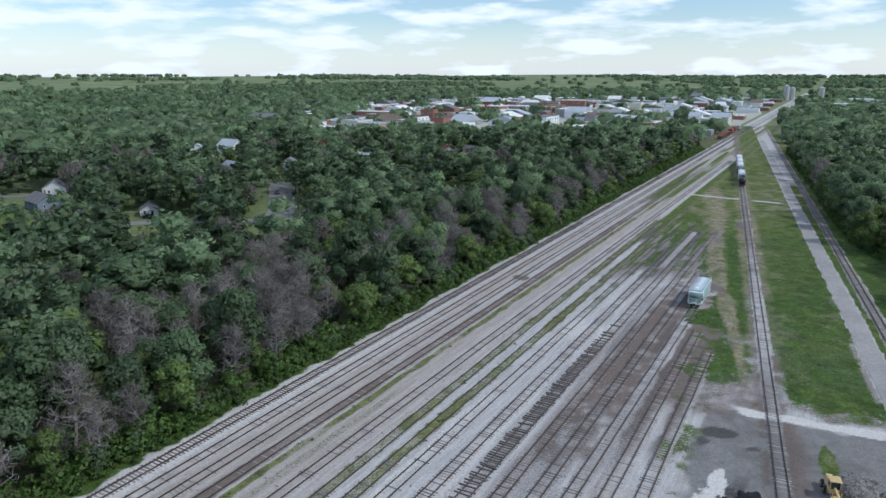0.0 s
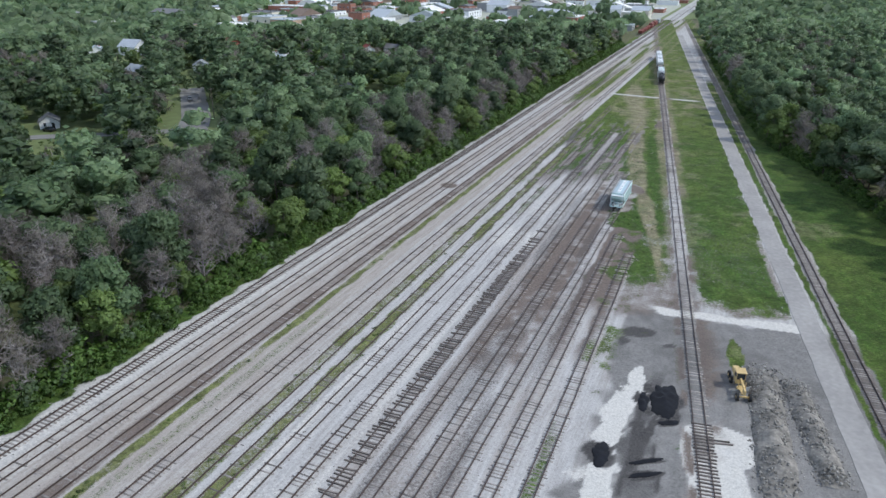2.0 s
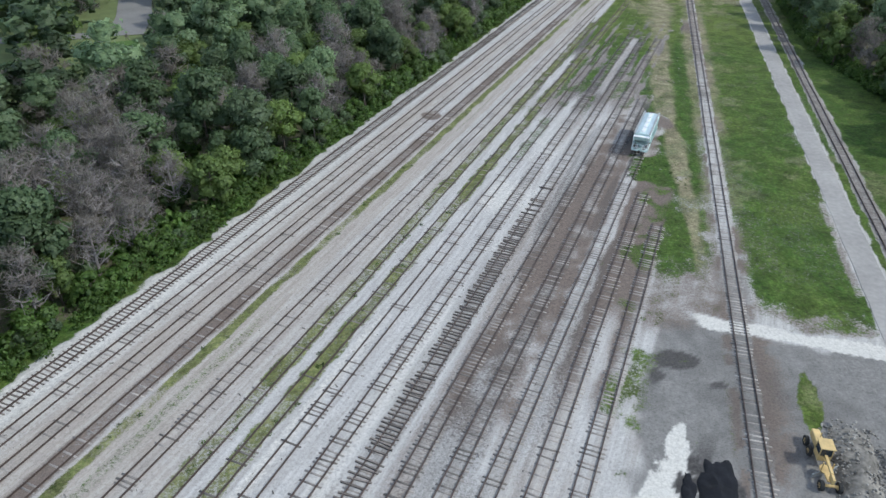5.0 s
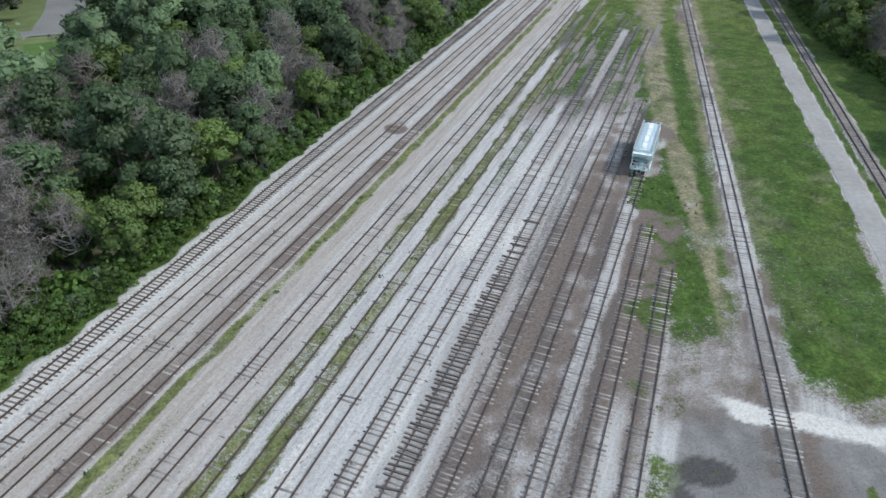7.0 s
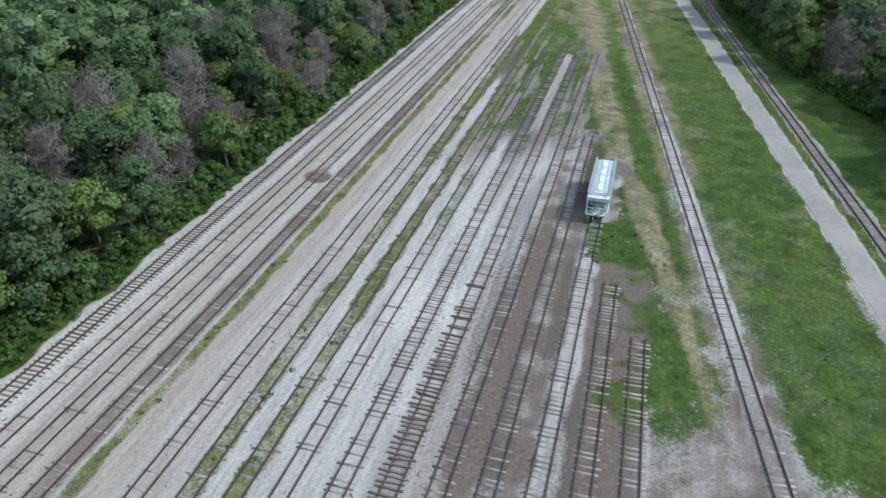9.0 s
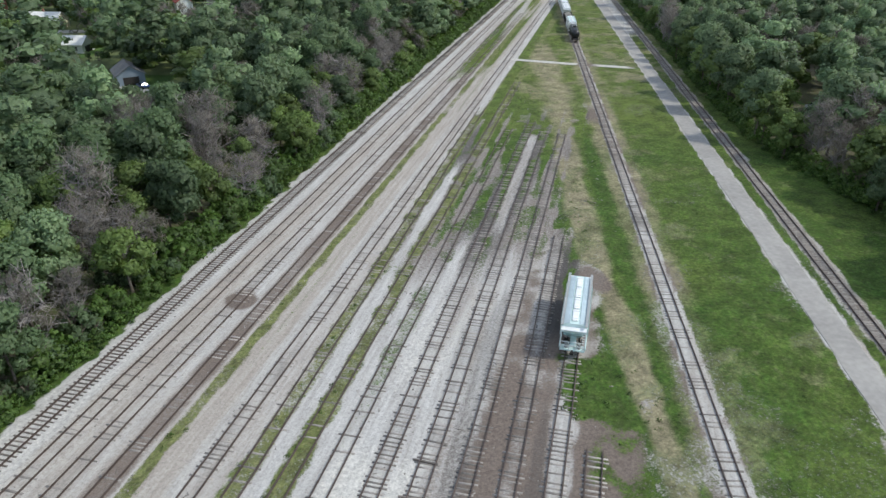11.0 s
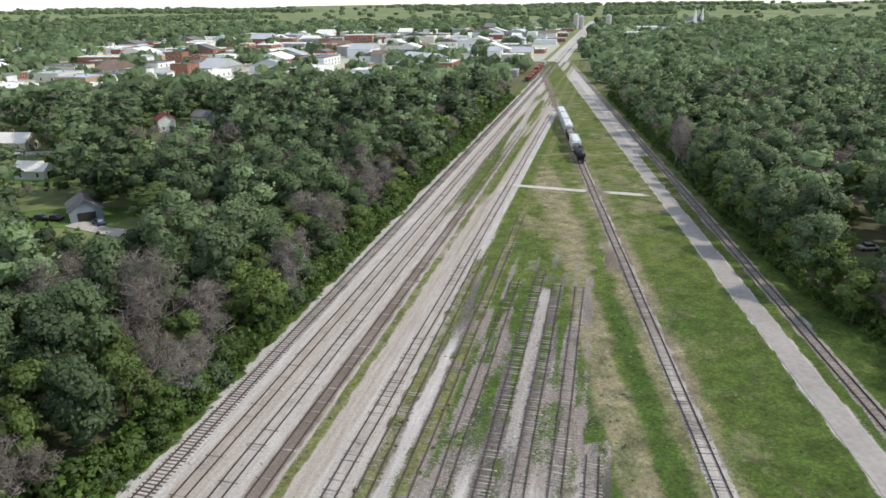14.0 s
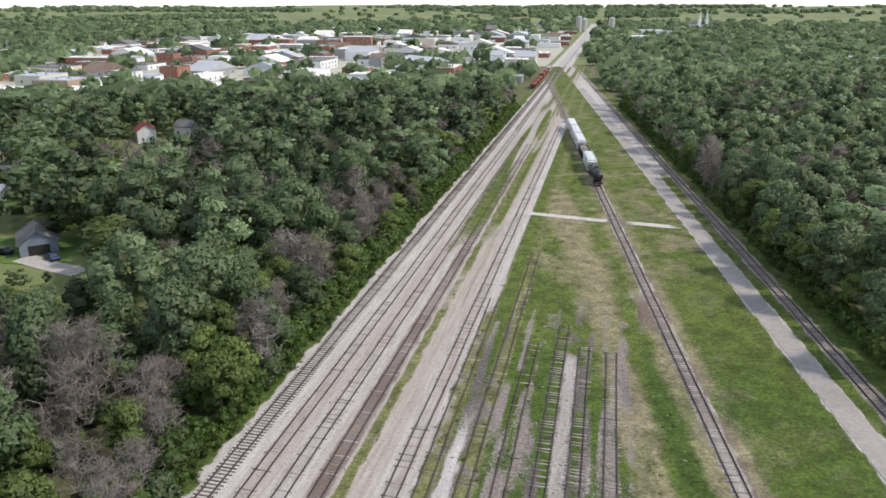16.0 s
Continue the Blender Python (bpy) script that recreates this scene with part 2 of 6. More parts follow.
# ---- ground ----
def ground_weights(x, y):
    """grass, dry straw, brown soil, white gravel, dark stain with painted shade, at places of the yard."""
    n1, n3 = lattice_noise(x, y, 9.0, 1), lattice_noise(x, y, 28.0, 3)
    n2 = 0.62 * lattice_noise(x, y, 3.0, 2) + 0.38 * lattice_noise(x, y, 1.15, 22)
    n2 = 0.5 + (n2 - 0.5) * 1.35
    # along the tracks things stretch
    s, p = y, x - LEAN * y
    st = lattice_noise(p, s * 0.12, 1.3, 4)
    st2 = lattice_noise(p, s * 0.06, 2.6, 5)
    d = {k: off(k, x, y) for k in TRACKS}
    zero = np.zeros_like(x)
    grass = smooth01(-1.7, -3.0, d["T1"] + 1.8 * (n2 - 0.5) + 0.8 * (n1 - 0.5))
    # a strip of weeds right of the fourth track
    strip = smooth01(1.4, 1.9, d["T4"]) * (1 - smooth01(2.9, 3.6, d["T4"] + 0.8 * (n2 - 0.5)))
    grass = np.maximum(grass, strip * (0.66 + 0.34 * smooth01(0.25, 0.55, n1)) * (0.60 + 0.40 * n2))
    # weeds inside the green tracks
    for k, w, y0, y1 in (("T6", 0.66, 40, 260), ("T7", 0.70, 35, 270), ("T8", 0.50, 145, 240)):
        inside = 1 - smooth01(0.75, 1.55, np.abs(d[k] + 0.9 * (n2 - 0.5)))
        along = smooth01(y0 - 15, y0 + 10, y) * (1 - smooth01(y1 - 20, y1, y))
        grass = np.maximum(grass, inside * along * w * (0.72 + 0.50 * n1) * (0.8 + 0.4 * n2))
    # pale weeds on the gravel road
    grass = np.maximum(grass, 0.42 * (1 - smooth01(0.5, 1.2, np.abs(d["T5"] + 3.2))) * smooth01(0.35, 0.7, st2))
    # the grass that closes the ladder
    field = smooth01(2.2, 4.0, d["T5"]) * (1 - smooth01(-1.6, -0.9, d["R"]))
    edge = 206 + 26 * smooth01(0, 18, -(d["T9"])) - 34 * smooth01(0, 20, d["T11"])
    far = smooth01(-22, 20, y - edge + 55 * (st - 0.5) + 14 * (n1 - 0.5))
    grass = np.maximum(grass, field * far * 0.95)
    # the meadow between the yard and the right track
    mead = smooth01(1.2, 3.6, d["T13"] + 1.2 * (n2 - 0.5)) * smooth01(97, 112, y + 7 * (n2 - 0.5)) * (1 - smooth01(-1.5, -0.9, d["R"] + 0.6 * (n2 - 0.5)))
    mead = mead * np.where(y < 140, smooth01(-0.5, 3.0, d["T15"] + 2.6 * (n1 - 0.5)), 1.0)
    mead = mead * np.where(y < 160, 0.42 + 0.30 * smooth01(112, 148, y) + 0.60 * n2 * n1 * 2, 1.0)
    grass = np.maximum(grass, mead * 0.9)
    car = np.exp(-(((x - 57) / 5.5) ** 2 + ((y - 143) / 9) ** 2))
    grass = np.maximum(grass, 0.8 * smooth01(0.25, 0.75, car + 0.9 * (n2 - 0.5)) * smooth01(-2.6, -1.0, d["T13"]))
    sparse = smooth01(-1.8, 0.5, d["T14"]) * (1 - smooth01(3.5, 6.5, d["T14"])) * smooth01(92, 108, y) * (1 - smooth01(138, 150, y))
    grass = np.maximum(grass, 0.62 * sparse * smooth01(0.42, 0.7, 0.5 * n1 + 0.5 * n2))
    # the overgrown ends of the yard tracks: weeds between the ties, pale strips of gravel left between the tracks
    rank = smooth01(-2.0, 0.5, d["T6"]) * (1 - smooth01(1.0, 2.6, d["T12"])) * smooth01(158, 182, y) * (1 - smooth01(236, 252, y))
    grass = np.maximum(grass, rank * 0.60 * smooth01(0.34, 0.66, 0.6 * st + 0.4 * n2))
    grass = grass * (1 - rank * 0.55 * smooth01(0.52, 0.35, 0.6 * st + 0.4 * n2))
    strips = zero
    for k, q, y0, y1 in (("T6", "T7", 150, 216), ("T7", "T8", 150, 224), ("T9", "T10", 185, 226), ("T10", "T11", 165, 200), ("T8", "T9", 150, 184)):
        w = (1 - smooth01(0.55, 1.15, np.abs(d[k] + d[q]) / 2 + 0.7 * (n2 - 0.5))) * smooth01(y0 - 8, y0 + 8, y) * (1 - smooth01(y1 - 12, y1 + 4, y + 10 * (n1 - 0.5)))
        strips = np.maximum(strips, w * smooth01(0.34, 0.60, 0.6 * st2 + 0.4 * n1))
    grass = grass * (1 - 0.9 * strips * rank)
    # rank green on both sides of the hay
    hx = np.interp(y, [100, 120, 155, 170, 187, 209, 230, 251, 277, 300, 330], [49.5, 55.5, 66.4, 70.6, 76.6, 84.6, 93.0, 101.0, 110.5, 118.0, 130])
    hw = np.interp(y, [100, 150, 172, 200, 217, 240, 268, 295, 330], [1.3, 2.1, 2.6, 3.2, 3.6, 4.8, 5.6, 4.6, 2.8])
    lush = smooth01(1.4, 2.4, d["T12"] + 0.8 * (n2 - 0.5)) * (1 - smooth01(-1.2, -0.4, x - hx + hw)) * smooth01(160, 172, y) * (1 - smooth01(208, 222, y))
    lush = np.maximum(lush, (0.55 + 0.45 * smooth01(125, 150, y)) * smooth01(0.2, 1.0, x - hx - hw + 0.9 * (n1 - 0.5)) * (1 - smooth01(-3.6, -2.6, d["R"] + 0.8 * (n2 - 0.5))) * smooth01(108, 124, y) * (1 - smooth01(216, 232, y)))
    grass = np.maximum(grass, lush)
    dry = zero
    hay = 1 - smooth01(0.45, 1.25, np.abs(x - hx) / hw + 0.7 * (n1 - 0.5) + 0.5 * (n2 - 0.5))
    dry = np.maximum(dry, hay * smooth01(100, 120, y) * (1 - smooth01(300, 350, y)) * (0.46 + 0.60 * n2))
    dry = np.maximum(dry, 0.62 * smooth01(222, 262, y) * smooth01(0.40, 0.75, 0.6 * lattice_noise(x, y, 7.0, 33) + 0.4 * n2) * smooth01(4, 8, d["T5"]))
    dry = np.maximum(dry, 0.70 * (1 - smooth01(2.2, 4.8, np.abs(d["R"]) + 1.6 * (n2 - 0.5))) * smooth01(108, 130, y) * (0.4 + n1))
    dry = np.maximum(dry, 0.42 * smooth01(0.55, 0.75, 0.65 * lattice_noise(x, y, 11.0, 34) + 0.35 * n2) * smooth01(1.2, 2.5, d["R"]))
    # right field
    rf = smooth01(0.9, 2.8, d["R"] + 0.9 * (n2 - 0.5)) * (1 - smooth01(-2.3, -1.6, road_off(x, y) + 0.5 * (n2 - 0.5)))
    path = 100.6 - 0.44 * (x - 48)
    rf = rf * smooth01(0.8, 4.5, y - path + 4 * (n2 - 0.5) + 3 * (n1 - 0.5))
    grass = np.maximum(grass, rf * 0.96)
    bare = smooth01(0.36, 0.62, 0.6 * lattice_noise(x, y, 9.0, 8) + 0.4 * n2) * rf * (1 - 0.75 * smooth01(112, 165, y))
    grass = grass * (1 - 0.70 * bare)
    worn = (1 - smooth01(1.5, 6.5, d["R"])) * smooth01(0.9, 1.3, d["R"]) * smooth01(0.30, 0.62, 0.5 * n1 + 0.5 * n2)
    worn = np.maximum(worn, bare * 0.7); worn = np.maximum(worn, 0.8 * smooth01(0.54, 0.72, 0.6 * lattice_noise(x, y, 5.0, 36) + 0.4 * n2) * rf)
    worn = np.maximum(worn, (1 - smooth01(1.5, 3.2, -d["R"])) * smooth01(0.9, 1.3, -d["R"]) * smooth01(0.35, 0.6, n2))

    line = 1 - smooth01(0.5, 1.5, np.abs(x - (85.5 + 0.378 * (y - 170))) + 1.6 * (n2 - 0.5))
    white_patch = 0.8 * line * smooth01(164, 174, y) * (1 - smooth01(205, 240, y)) * smooth01(0.35, 0.55, lattice_noise(x, y, 4.0, 35))
    grass = grass * (1 - 0.8 * white_patch)
    # between the road and the far right track, and beyond it
    rr = smooth01(1.8, 2.6, road_off(x, y) + 0.6 * (n2 - 0.5)) * (1 - smooth01(-1.6, -0.9, d["FR"] + 0.5 * (n2 - 0.5)))
    grass = np.maximum(grass, rr * (0.72 + 0.25 * smooth01(0.2, 0.5, n1)) * (1 - smooth01(300, 360, y)))
    grass = np.maximum(grass, smooth01(0.9, 2.2, d["FR"] + 0.9 * (n2 - 0.5)) * 0.97)
    bare2 = smooth01(0.62, 0.72, lattice_noise(x, y * 0.5, 7.0, 9)) * smooth01(4, 6, d["FR"]) * (1 - smooth01(12, 16, d["FR"])) * (1 - smooth01(210, 240, y))
    white_patch = np.maximum(white_patch, bare2 * 0.8)
    # far grass wedges between main line, siding and road
    wedge = smooth01(2.2, 4.5, d["T2"]) * (1 - smooth01(-4.0, -2.5, d["T5"])) * smooth01(265, 300, y + 20 * (n1 - 0.5))
    wedge = wedge * (0.35 + 0.5 * smooth01(0.4, 0.6, st2))
    grass = np.maximum(grass, wedge)
    far_mid = smooth01(2.2, 3.6, d["T5"]) * (1 - smooth01(-1.7, -0.9, d["R"])) * smooth01(250, 262, y)
    grass = np.maximum(grass, far_mid * 0.92)
    fr_mid = smooth01(1.0, 1.8, d["R"]) * (1 - smooth01(-3.4, -2.4, road_off(x, y))) * smooth01(2.0, 9.0, y - path + 5 * (n2 - 0.5) + 4 * (n1 - 0.5))
    grass = np.maximum(grass, fr_mid * 0.92)
    # the cart way that crosses the far grass, and the light one at the near end
    cy = y - (298.8 - 0.78 * (x - 108.5) + 0.0025 * (x - 108.5) ** 2)
    way = (1 - smooth01(0.9, 1.7, np.abs(cy) * 0.78 + 0.5 * (n2 - 0.5))) * smooth01(104, 107, x) * (1 - smooth01(136, 140, x))
    grass = grass * (1 - way)
    near = 99.9 - 0.44 * (x - 48)
    way2 = (1 - smooth01(0.9, 1.9, np.abs(y - near) + 1.0 * (n2 - 0.5))) * smooth01(45.6, 47.8, x + 1.5 * (n2 - 0.5)) * (1 - smooth01(66, 72, x))
    # white gravel
    white = np.maximum(way * 0.45, way2)
    white = np.maximum(white, white_patch)
    # less white from y 125 on: a cloud's shade put into the ballast
    cloud_dim = 1 - 0.55 * smooth01(125, 185, y)
    white = np.maximum(white, 0.5 * cloud_dim * smooth01(4.0, 1.5, np.abs(d["T1"])) * (1 - grass))
    white = np.maximum(white, 0.45 * cloud_dim * smooth01(1.4, 3, d["T1"]) * (1 - smooth01(-3, -1.5, d["T3"])))
    white = np.maximum(white, 0.50 * smooth01(1.3, 2.0, d["T7"]) * (1 - smooth01(-1.0, 1.5, d["T10"])) * smooth01(0.25, 0.6, st2 * 0.6 + n1 * 0.4) * (1 - 0.7 * smooth01(140, 180, y)))
    white = np.maximum(white, 0.10 * (1 - smooth01(1.2, 2.2, np.abs(road_off(x, y)))))
    white = np.maximum(white, 0.20 * strips)
    # brown soil
    brown = (0.42 + 0.36 * n1) * (1 - smooth01(0.9, 1.7, np.abs(d["T4"]) + 0.5 * (n2 - 0.5))) * (1 - smooth01(330, 400, y))
    brown = np.maximum(brown, 0.30 * (1 - smooth01(1.0, 1.8, np.abs(d["T2"]))) * n1)
    soil = smooth01(-1.5, 1.0, d["T11"] + 2.0 * (n1 - 0.5)) * (1 - smooth01(2.5, 6.0, d["T14"] + 1.5 * (n1 - 0.5))) * smooth01(70, 104, y + 16 * (n1 - 0.5)) * (1 - smooth01(170, 190, y))
    brown = np.maximum(brown, soil * (0.16 + 0.72 * smooth01(0.28, 0.66, 0.7 * st2 + 0.3 * n2)))
    brown = np.maximum(brown, 0.4 * smooth01(0.45, 0.7, st2) * smooth01(-3, 2, d["T9"]) * (1 - smooth01(2, 4, d["T13"])) * (1 - smooth01(215, 240, y)))
    brown = np.maximum(brown, 0.60 * (1 - smooth01(0.8, 1.7, np.abs(d["R"]))) * smooth01(165, 215, y))
    spot = np.exp(-(((x - 20.4) / 2.6) ** 2 + ((y - 173.3) / 3.2) ** 2))
    brown = np.maximum(brown, smooth01(0.35, 0.8, spot * (0.6 + 0.8 * n2)))
    # dark stains, and shade put into the same weight
    dark = 0.45 * smooth01(0.5, 0.72, lattice_noise(p, s * 0.10, 2.2, 6)) * smooth01(-2, 4, d["T9"]) * (1 - smooth01(2, 4, d["T13"])) * (1 - smooth01(215, 235, y))
    # overgrown ends: dark soil, deepened by cloud shade put into the colour
    dark = np.maximum(dark, rank * (0.24 + 0.40 * smooth01(0.35, 0.7, st2)) * (1 - strips))
    brown = np.maximum(brown, rank * 0.55 * (1 - strips))
    rust = (1 - smooth01(0.6, 1.6, np.abs(d["R"] + 2.3) + 0.9 * (n2 - 0.5))) * smooth01(204, 214, y) * (1 - smooth01(236, 250, y))
    brown = np.maximum(brown, rust); grass = grass * (1 - 0.85 * rust)
    # shadow at the left of the parked hopper, painted into the ground
    dark = np.maximum(dark, 0.75 * (1 - smooth01(1.0, 2.6, np.abs(d["T12"] - 2.0))) * smooth01(148, 156, y) * (1 - smooth01(172, 182, y)))
    dark = np.maximum(dark, 0.12 * (1 - smooth01(0.8, 1.7, np.abs(d["T1"]))))
    for k in ("T2", "T3", "T5", "T9", "T10", "T11", "T12"):
        dark = np.maximum(dark, 0.28 * (1 - smooth01(0.7, 1.5, np.abs(d[k]))) * (0.4 + n2))
    dark = np.maximum(dark, 0.36 * (1 - smooth01(0.8, 1.6, np.abs(d["FR"])))); brown = np.maximum(brown, 0.5 * (1 - smooth01(1.0, 2.4, np.abs(d["FR"]))))
    lot = smooth01(-0.5, -3.0, y - path + 3 * (n2 - 0.5)) * smooth01(2.2, 5.5, d["T15"] + 2.0 * (n2 - 0.5) + 2.0 * (n1 - 0.5))
    dark = np.maximum(dark, 0.42 * lot * smooth01(0.5, 0.8, 0.6 * n1 + 0.4 * n2))
    yard = lot * (0.62 + 0.55 * smooth01(0.25, 0.7, 0.5 * n1 + 0.5 * st2))
    # marks of tyres that turn on the lot
    for tx, ty, rad in ((31.0, 92.0, 14.0), (31.0, 92.0, 15.9), (52.0, 76.0, 9.0), (52.0, 76.0, 10.8), (20.0, 76.0, 17.5), (20.0, 76.0, 19.2)):
        ring = np.abs(np.hypot(x - tx, (y - ty) * 0.8) - rad)
        dark = np.maximum(dark, 0.34 * lot * (1 - smooth01(0.25, 0.7, ring + 0.3 * (n2 - 0.5))) * smooth01(0.3, 0.6, n1))
    # weeds and paler stones at the edge of the lot
    margin = smooth01(0.4, 1.4, d["T15"]) * (1 - smooth01(2.5, 7.0, d["T15"] + 2 * (n1 - 0.5))) * (1 - smooth01(100, 108, y))
    grass = np.maximum(grass, 0.62 * margin * smooth01(0.48, 0.66, 0.45 * n1 + 0.55 * n2) * smooth01(60, 84, y))
    grass = np.maximum(grass, 0.60 * (1 - smooth01(0.5, 1.0, np.abs(d["T15"]))) * smooth01(0.40, 0.62, 0.6 * n1 + 0.4 * n2) * (1 - smooth01(90, 100, y)))
    grass = np.maximum(grass, 0.40 * (1 - smooth01(0.6, 1.2, np.abs(np.abs(d["R"]) - 1.9) + 0.5 * (n2 - 0.5))) * smooth01(0.42, 0.6, n1) * smooth01(72, 78, y) * (1 - smooth01(94, 99, y)))
    for sx, sy, rx, ry, k in ((38.0, 75.0, 2.6, 4.6, 1.25), (35.1, 75.2, 1.2, 3.2, 1.2), (41.6, 93.4, 2.8, 1.9, 0.8), (38.2, 90.6, 1.3, 1.7, 0.75), (26.2, 65.4, 2.0, 3.0, 0.95), (30.8, 63.7, 2.9, 0.55, 1.0), (29.9, 61.5, 2.8, 0.6, 1.0), (36.5, 70.5, 1.9, 0.7, 1.2), (32.4, 69.2, 1.1, 2.6, 0.9), (31.0, 68.0, 2.2, 3.6, 0.55), (28.5, 59.5, 3.0, 2.2, 0.5), (44.6, 88.8, 1.0, 0.8, 0.75), (83.5, 181.0, 3.2, 6.0, 0.55)):
        e = np.exp(-(((x - sx) / rx) ** 2 + ((y - sy) / ry) ** 2))
        dark = np.maximum(dark, k * smooth01(0.25, 0.6, e * (0.40 + 1.2 * n2)))
    # spilt white stone: a ragged band across the lot and a bed under the track panel
    bx = np.interp(y, [54, 59, 64, 69.4, 74.4, 78, 82, 84], [21.0, 23.6, 25.4, 28.6, 32.0, 35.2, 37.2, 38.2])
    bw = np.interp(y, [54, 60, 64, 70, 76, 80, 83, 85], [2.4, 2.6, 2.0, 2.2, 2.3, 1.7, 0.9, 0.0])
    w = 1 - smooth01(0.55, 1.15, np.abs(x - bx) / np.maximum(bw, 0.05) + 1.5 * (n2 - 0.5) + 0.9 * (st - 0.5))
    w = w * (1 - smooth01(82, 85, y)) * (0.72 + 0.28 * smooth01(0.3, 0.5, n2))
    pd = d["R"] - 0.2 + 0.9 * (n2 - 0.5)
    right = np.interp(y, [54, 61, 62, 64, 65.5, 66.5, 68, 69.5], [3.9, 3.6, 6.0, 5.4, 5.6, 5.8, 3.4, 1.6])
    p2 = smooth01(-2.5, -1.9, pd) * (1 - smooth01(0, 0.7, pd - right)) * (1 - smooth01(69.0, 70.2, y + 0.8 * (n2 - 0.5)))
    p2 = p2 * smooth01(45, 50, y)
    w = np.maximum(w * smooth01(47, 53, y + 3 * (n2 - 0.5)), p2)
    halo = 0.62 * smooth01(0.30, 0.66, 1.25 * np.exp(-((x - bx - 2.9) / 2.0) ** 2) * (0.35 + 0.9 * n2)) * smooth01(56, 60, y) * (1 - smooth01(76, 80, y))
    dark = np.maximum(dark, halo)
    # strokes left by the loader's blade between the band and the siding
    stroke = lattice_noise(p, s * 0.16, 0.8, 41)
    zone = smooth01(0.5, 2.0, x - bx) * (1 - smooth01(-3.4, -2.2, d["R"])) * smooth01(52, 56, y) * (1 - smooth01(76, 88, y))
    dark = np.maximum(dark, 0.80 * zone * smooth01(0.54, 0.72, stroke))
    keep = 1 - 0.85 * smooth01(0.45, 0.7, dark) * (1 - p2)
    w = w * keep
    white = np.maximum(white, 1.1 * w); dark = dark * (1 - w); yard = yard * (1 - w); grass = grass * (1 - w)
    laid = w
    pud = np.exp(-(((x - 48.8 - 0.4 * (y - 107.0)) / 1.3) ** 2 + ((y - 107.0) / 3.6) ** 2))
    w = smooth01(0.3, 0.55, pud * (0.7 + 0.6 * n2))
    grass = grass * (1 - 0.8 * w); dark = np.maximum(dark, 0.2 * w)
    grass = grass * (1 - way2)
    flank = smooth01(1.5, 2.4, np.where(y < 181, d["T12"], d["T11"] - 0.6) + 0.8 * (n2 - 0.5)) * (1 - smooth01(-1.4, -0.8, d["R"])) * smooth01(158, 166, y + 4 * (n1 - 0.5)) * (1 - smooth01(225, 240, y))
    grass = np.maximum(grass, flank * (0.62 + 0.40 * n1)); white = white * (1 - 0.9 * flank)
    earth = np.exp(-(((x - 67.5) / 2.6) ** 2 + ((y - 166.0) / 5.5) ** 2))
    earth = smooth01(0.3, 0.7, earth * (0.6 + 0.8 * n2))
    brown = np.maximum(brown, 0.7 * earth); grass = grass * (1 - 0.8 * earth)
    grass = grass * (1 - 0.36 * worn * smooth01(100, 110, y))
    brown = np.maximum(brown, 0.75 * worn); brown = np.maximum(brown, 0.85 * sparse * (0.5 + n1))
    bank = smooth01(0.5, 2.0, d["T15"]) * (1 - smooth01(-1.6, -0.9, d["R"])) * smooth01(96, 101, y) * (1 - smooth01(135, 155, y))
    brown = np.maximum(brown, bank * (0.35 + 0.45 * n2)); dark = np.maximum(dark, 0.22 * bank * n1)
    brown = brown * (1 - way2); dark = dark * (1 - way2)
    # grey stone dust on and beside the single siding
    side = (1 - smooth01(1.3, 3.4, np.abs(d["R"]) + 1.4 * (n2 - 0.5))) * (1 - 0.75 * smooth01(104, 132, y)) * (1 - smooth01(150, 190, y)) * (1 - way2) * (1 - laid)
    grass = grass * (1 - 0.72 * side); white = white * (1 - 0.8 * side); yard = np.maximum(yard, 0.55 * side)
    brown = np.maximum(brown, (0.34 - 0.2 * lot) * side); dark = np.maximum(dark, (0.26 + 0.2 * (n1 - 0.5)) * side)
    # leaf litter under the trees
    floor_ = np.maximum(smooth01(-4.5, -7.0, d["T1"] + 2 * (n1 - 0.5)), smooth01(0, 4, d["FR"] - np.interp(y, [118, 145, 176, 189, 204, 218, 260], [23.5, 20.0, 14.0, 11.0, 7.0, 5.0, 4.4]) + 4 * (n1 - 0.5)))
    grass = grass * (1 - 0.5 * floor_); brown = np.maximum(brown, 0.85 * floor_); dark = np.maximum(dark, 0.25 * floor_)
    # far grass drier; near cloud shade and far sunlight also put into tint
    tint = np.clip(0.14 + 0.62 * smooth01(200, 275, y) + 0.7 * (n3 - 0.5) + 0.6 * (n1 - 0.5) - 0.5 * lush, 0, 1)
    thin_green = 1 - smooth01(0.9, 1.8, np.minimum(np.abs(d["T6"]), np.minimum(np.abs(d["T7"]), np.abs(d["T4"] - 2.3))))
    dry = np.maximum(dry, 0.42 * thin_green)
    tint = np.maximum(tint, thin_green)
    # warmer bed between the old sidings and on the cart road
    bed = 0.8 * smooth01(1.5, 3.5, d["T1"]) * (1 - smooth01(-1.5, 1.0, d["T6"])) * (0.35 + 0.8 * st2)
    bed = np.maximum(bed, 0.9 * (1 - smooth01(1.4, 3.0, np.abs(d["T5"] + 4.2))))
    bed = np.maximum(bed, 0.6 * smooth01(-1, 3, d["T9"]) * st)
    green = np.exp(-(((x - 53.2 - 0.4 * (y - 85)) / 1.3) ** 2 + ((y - 85.0) / 5.5) ** 2))
    grass = np.maximum(grass, 0.95 * smooth01(0.3, 0.6, green * (0.6 + 0.8 * n2)))
    return grass, dry, brown, white, dark, tint, bed, yard


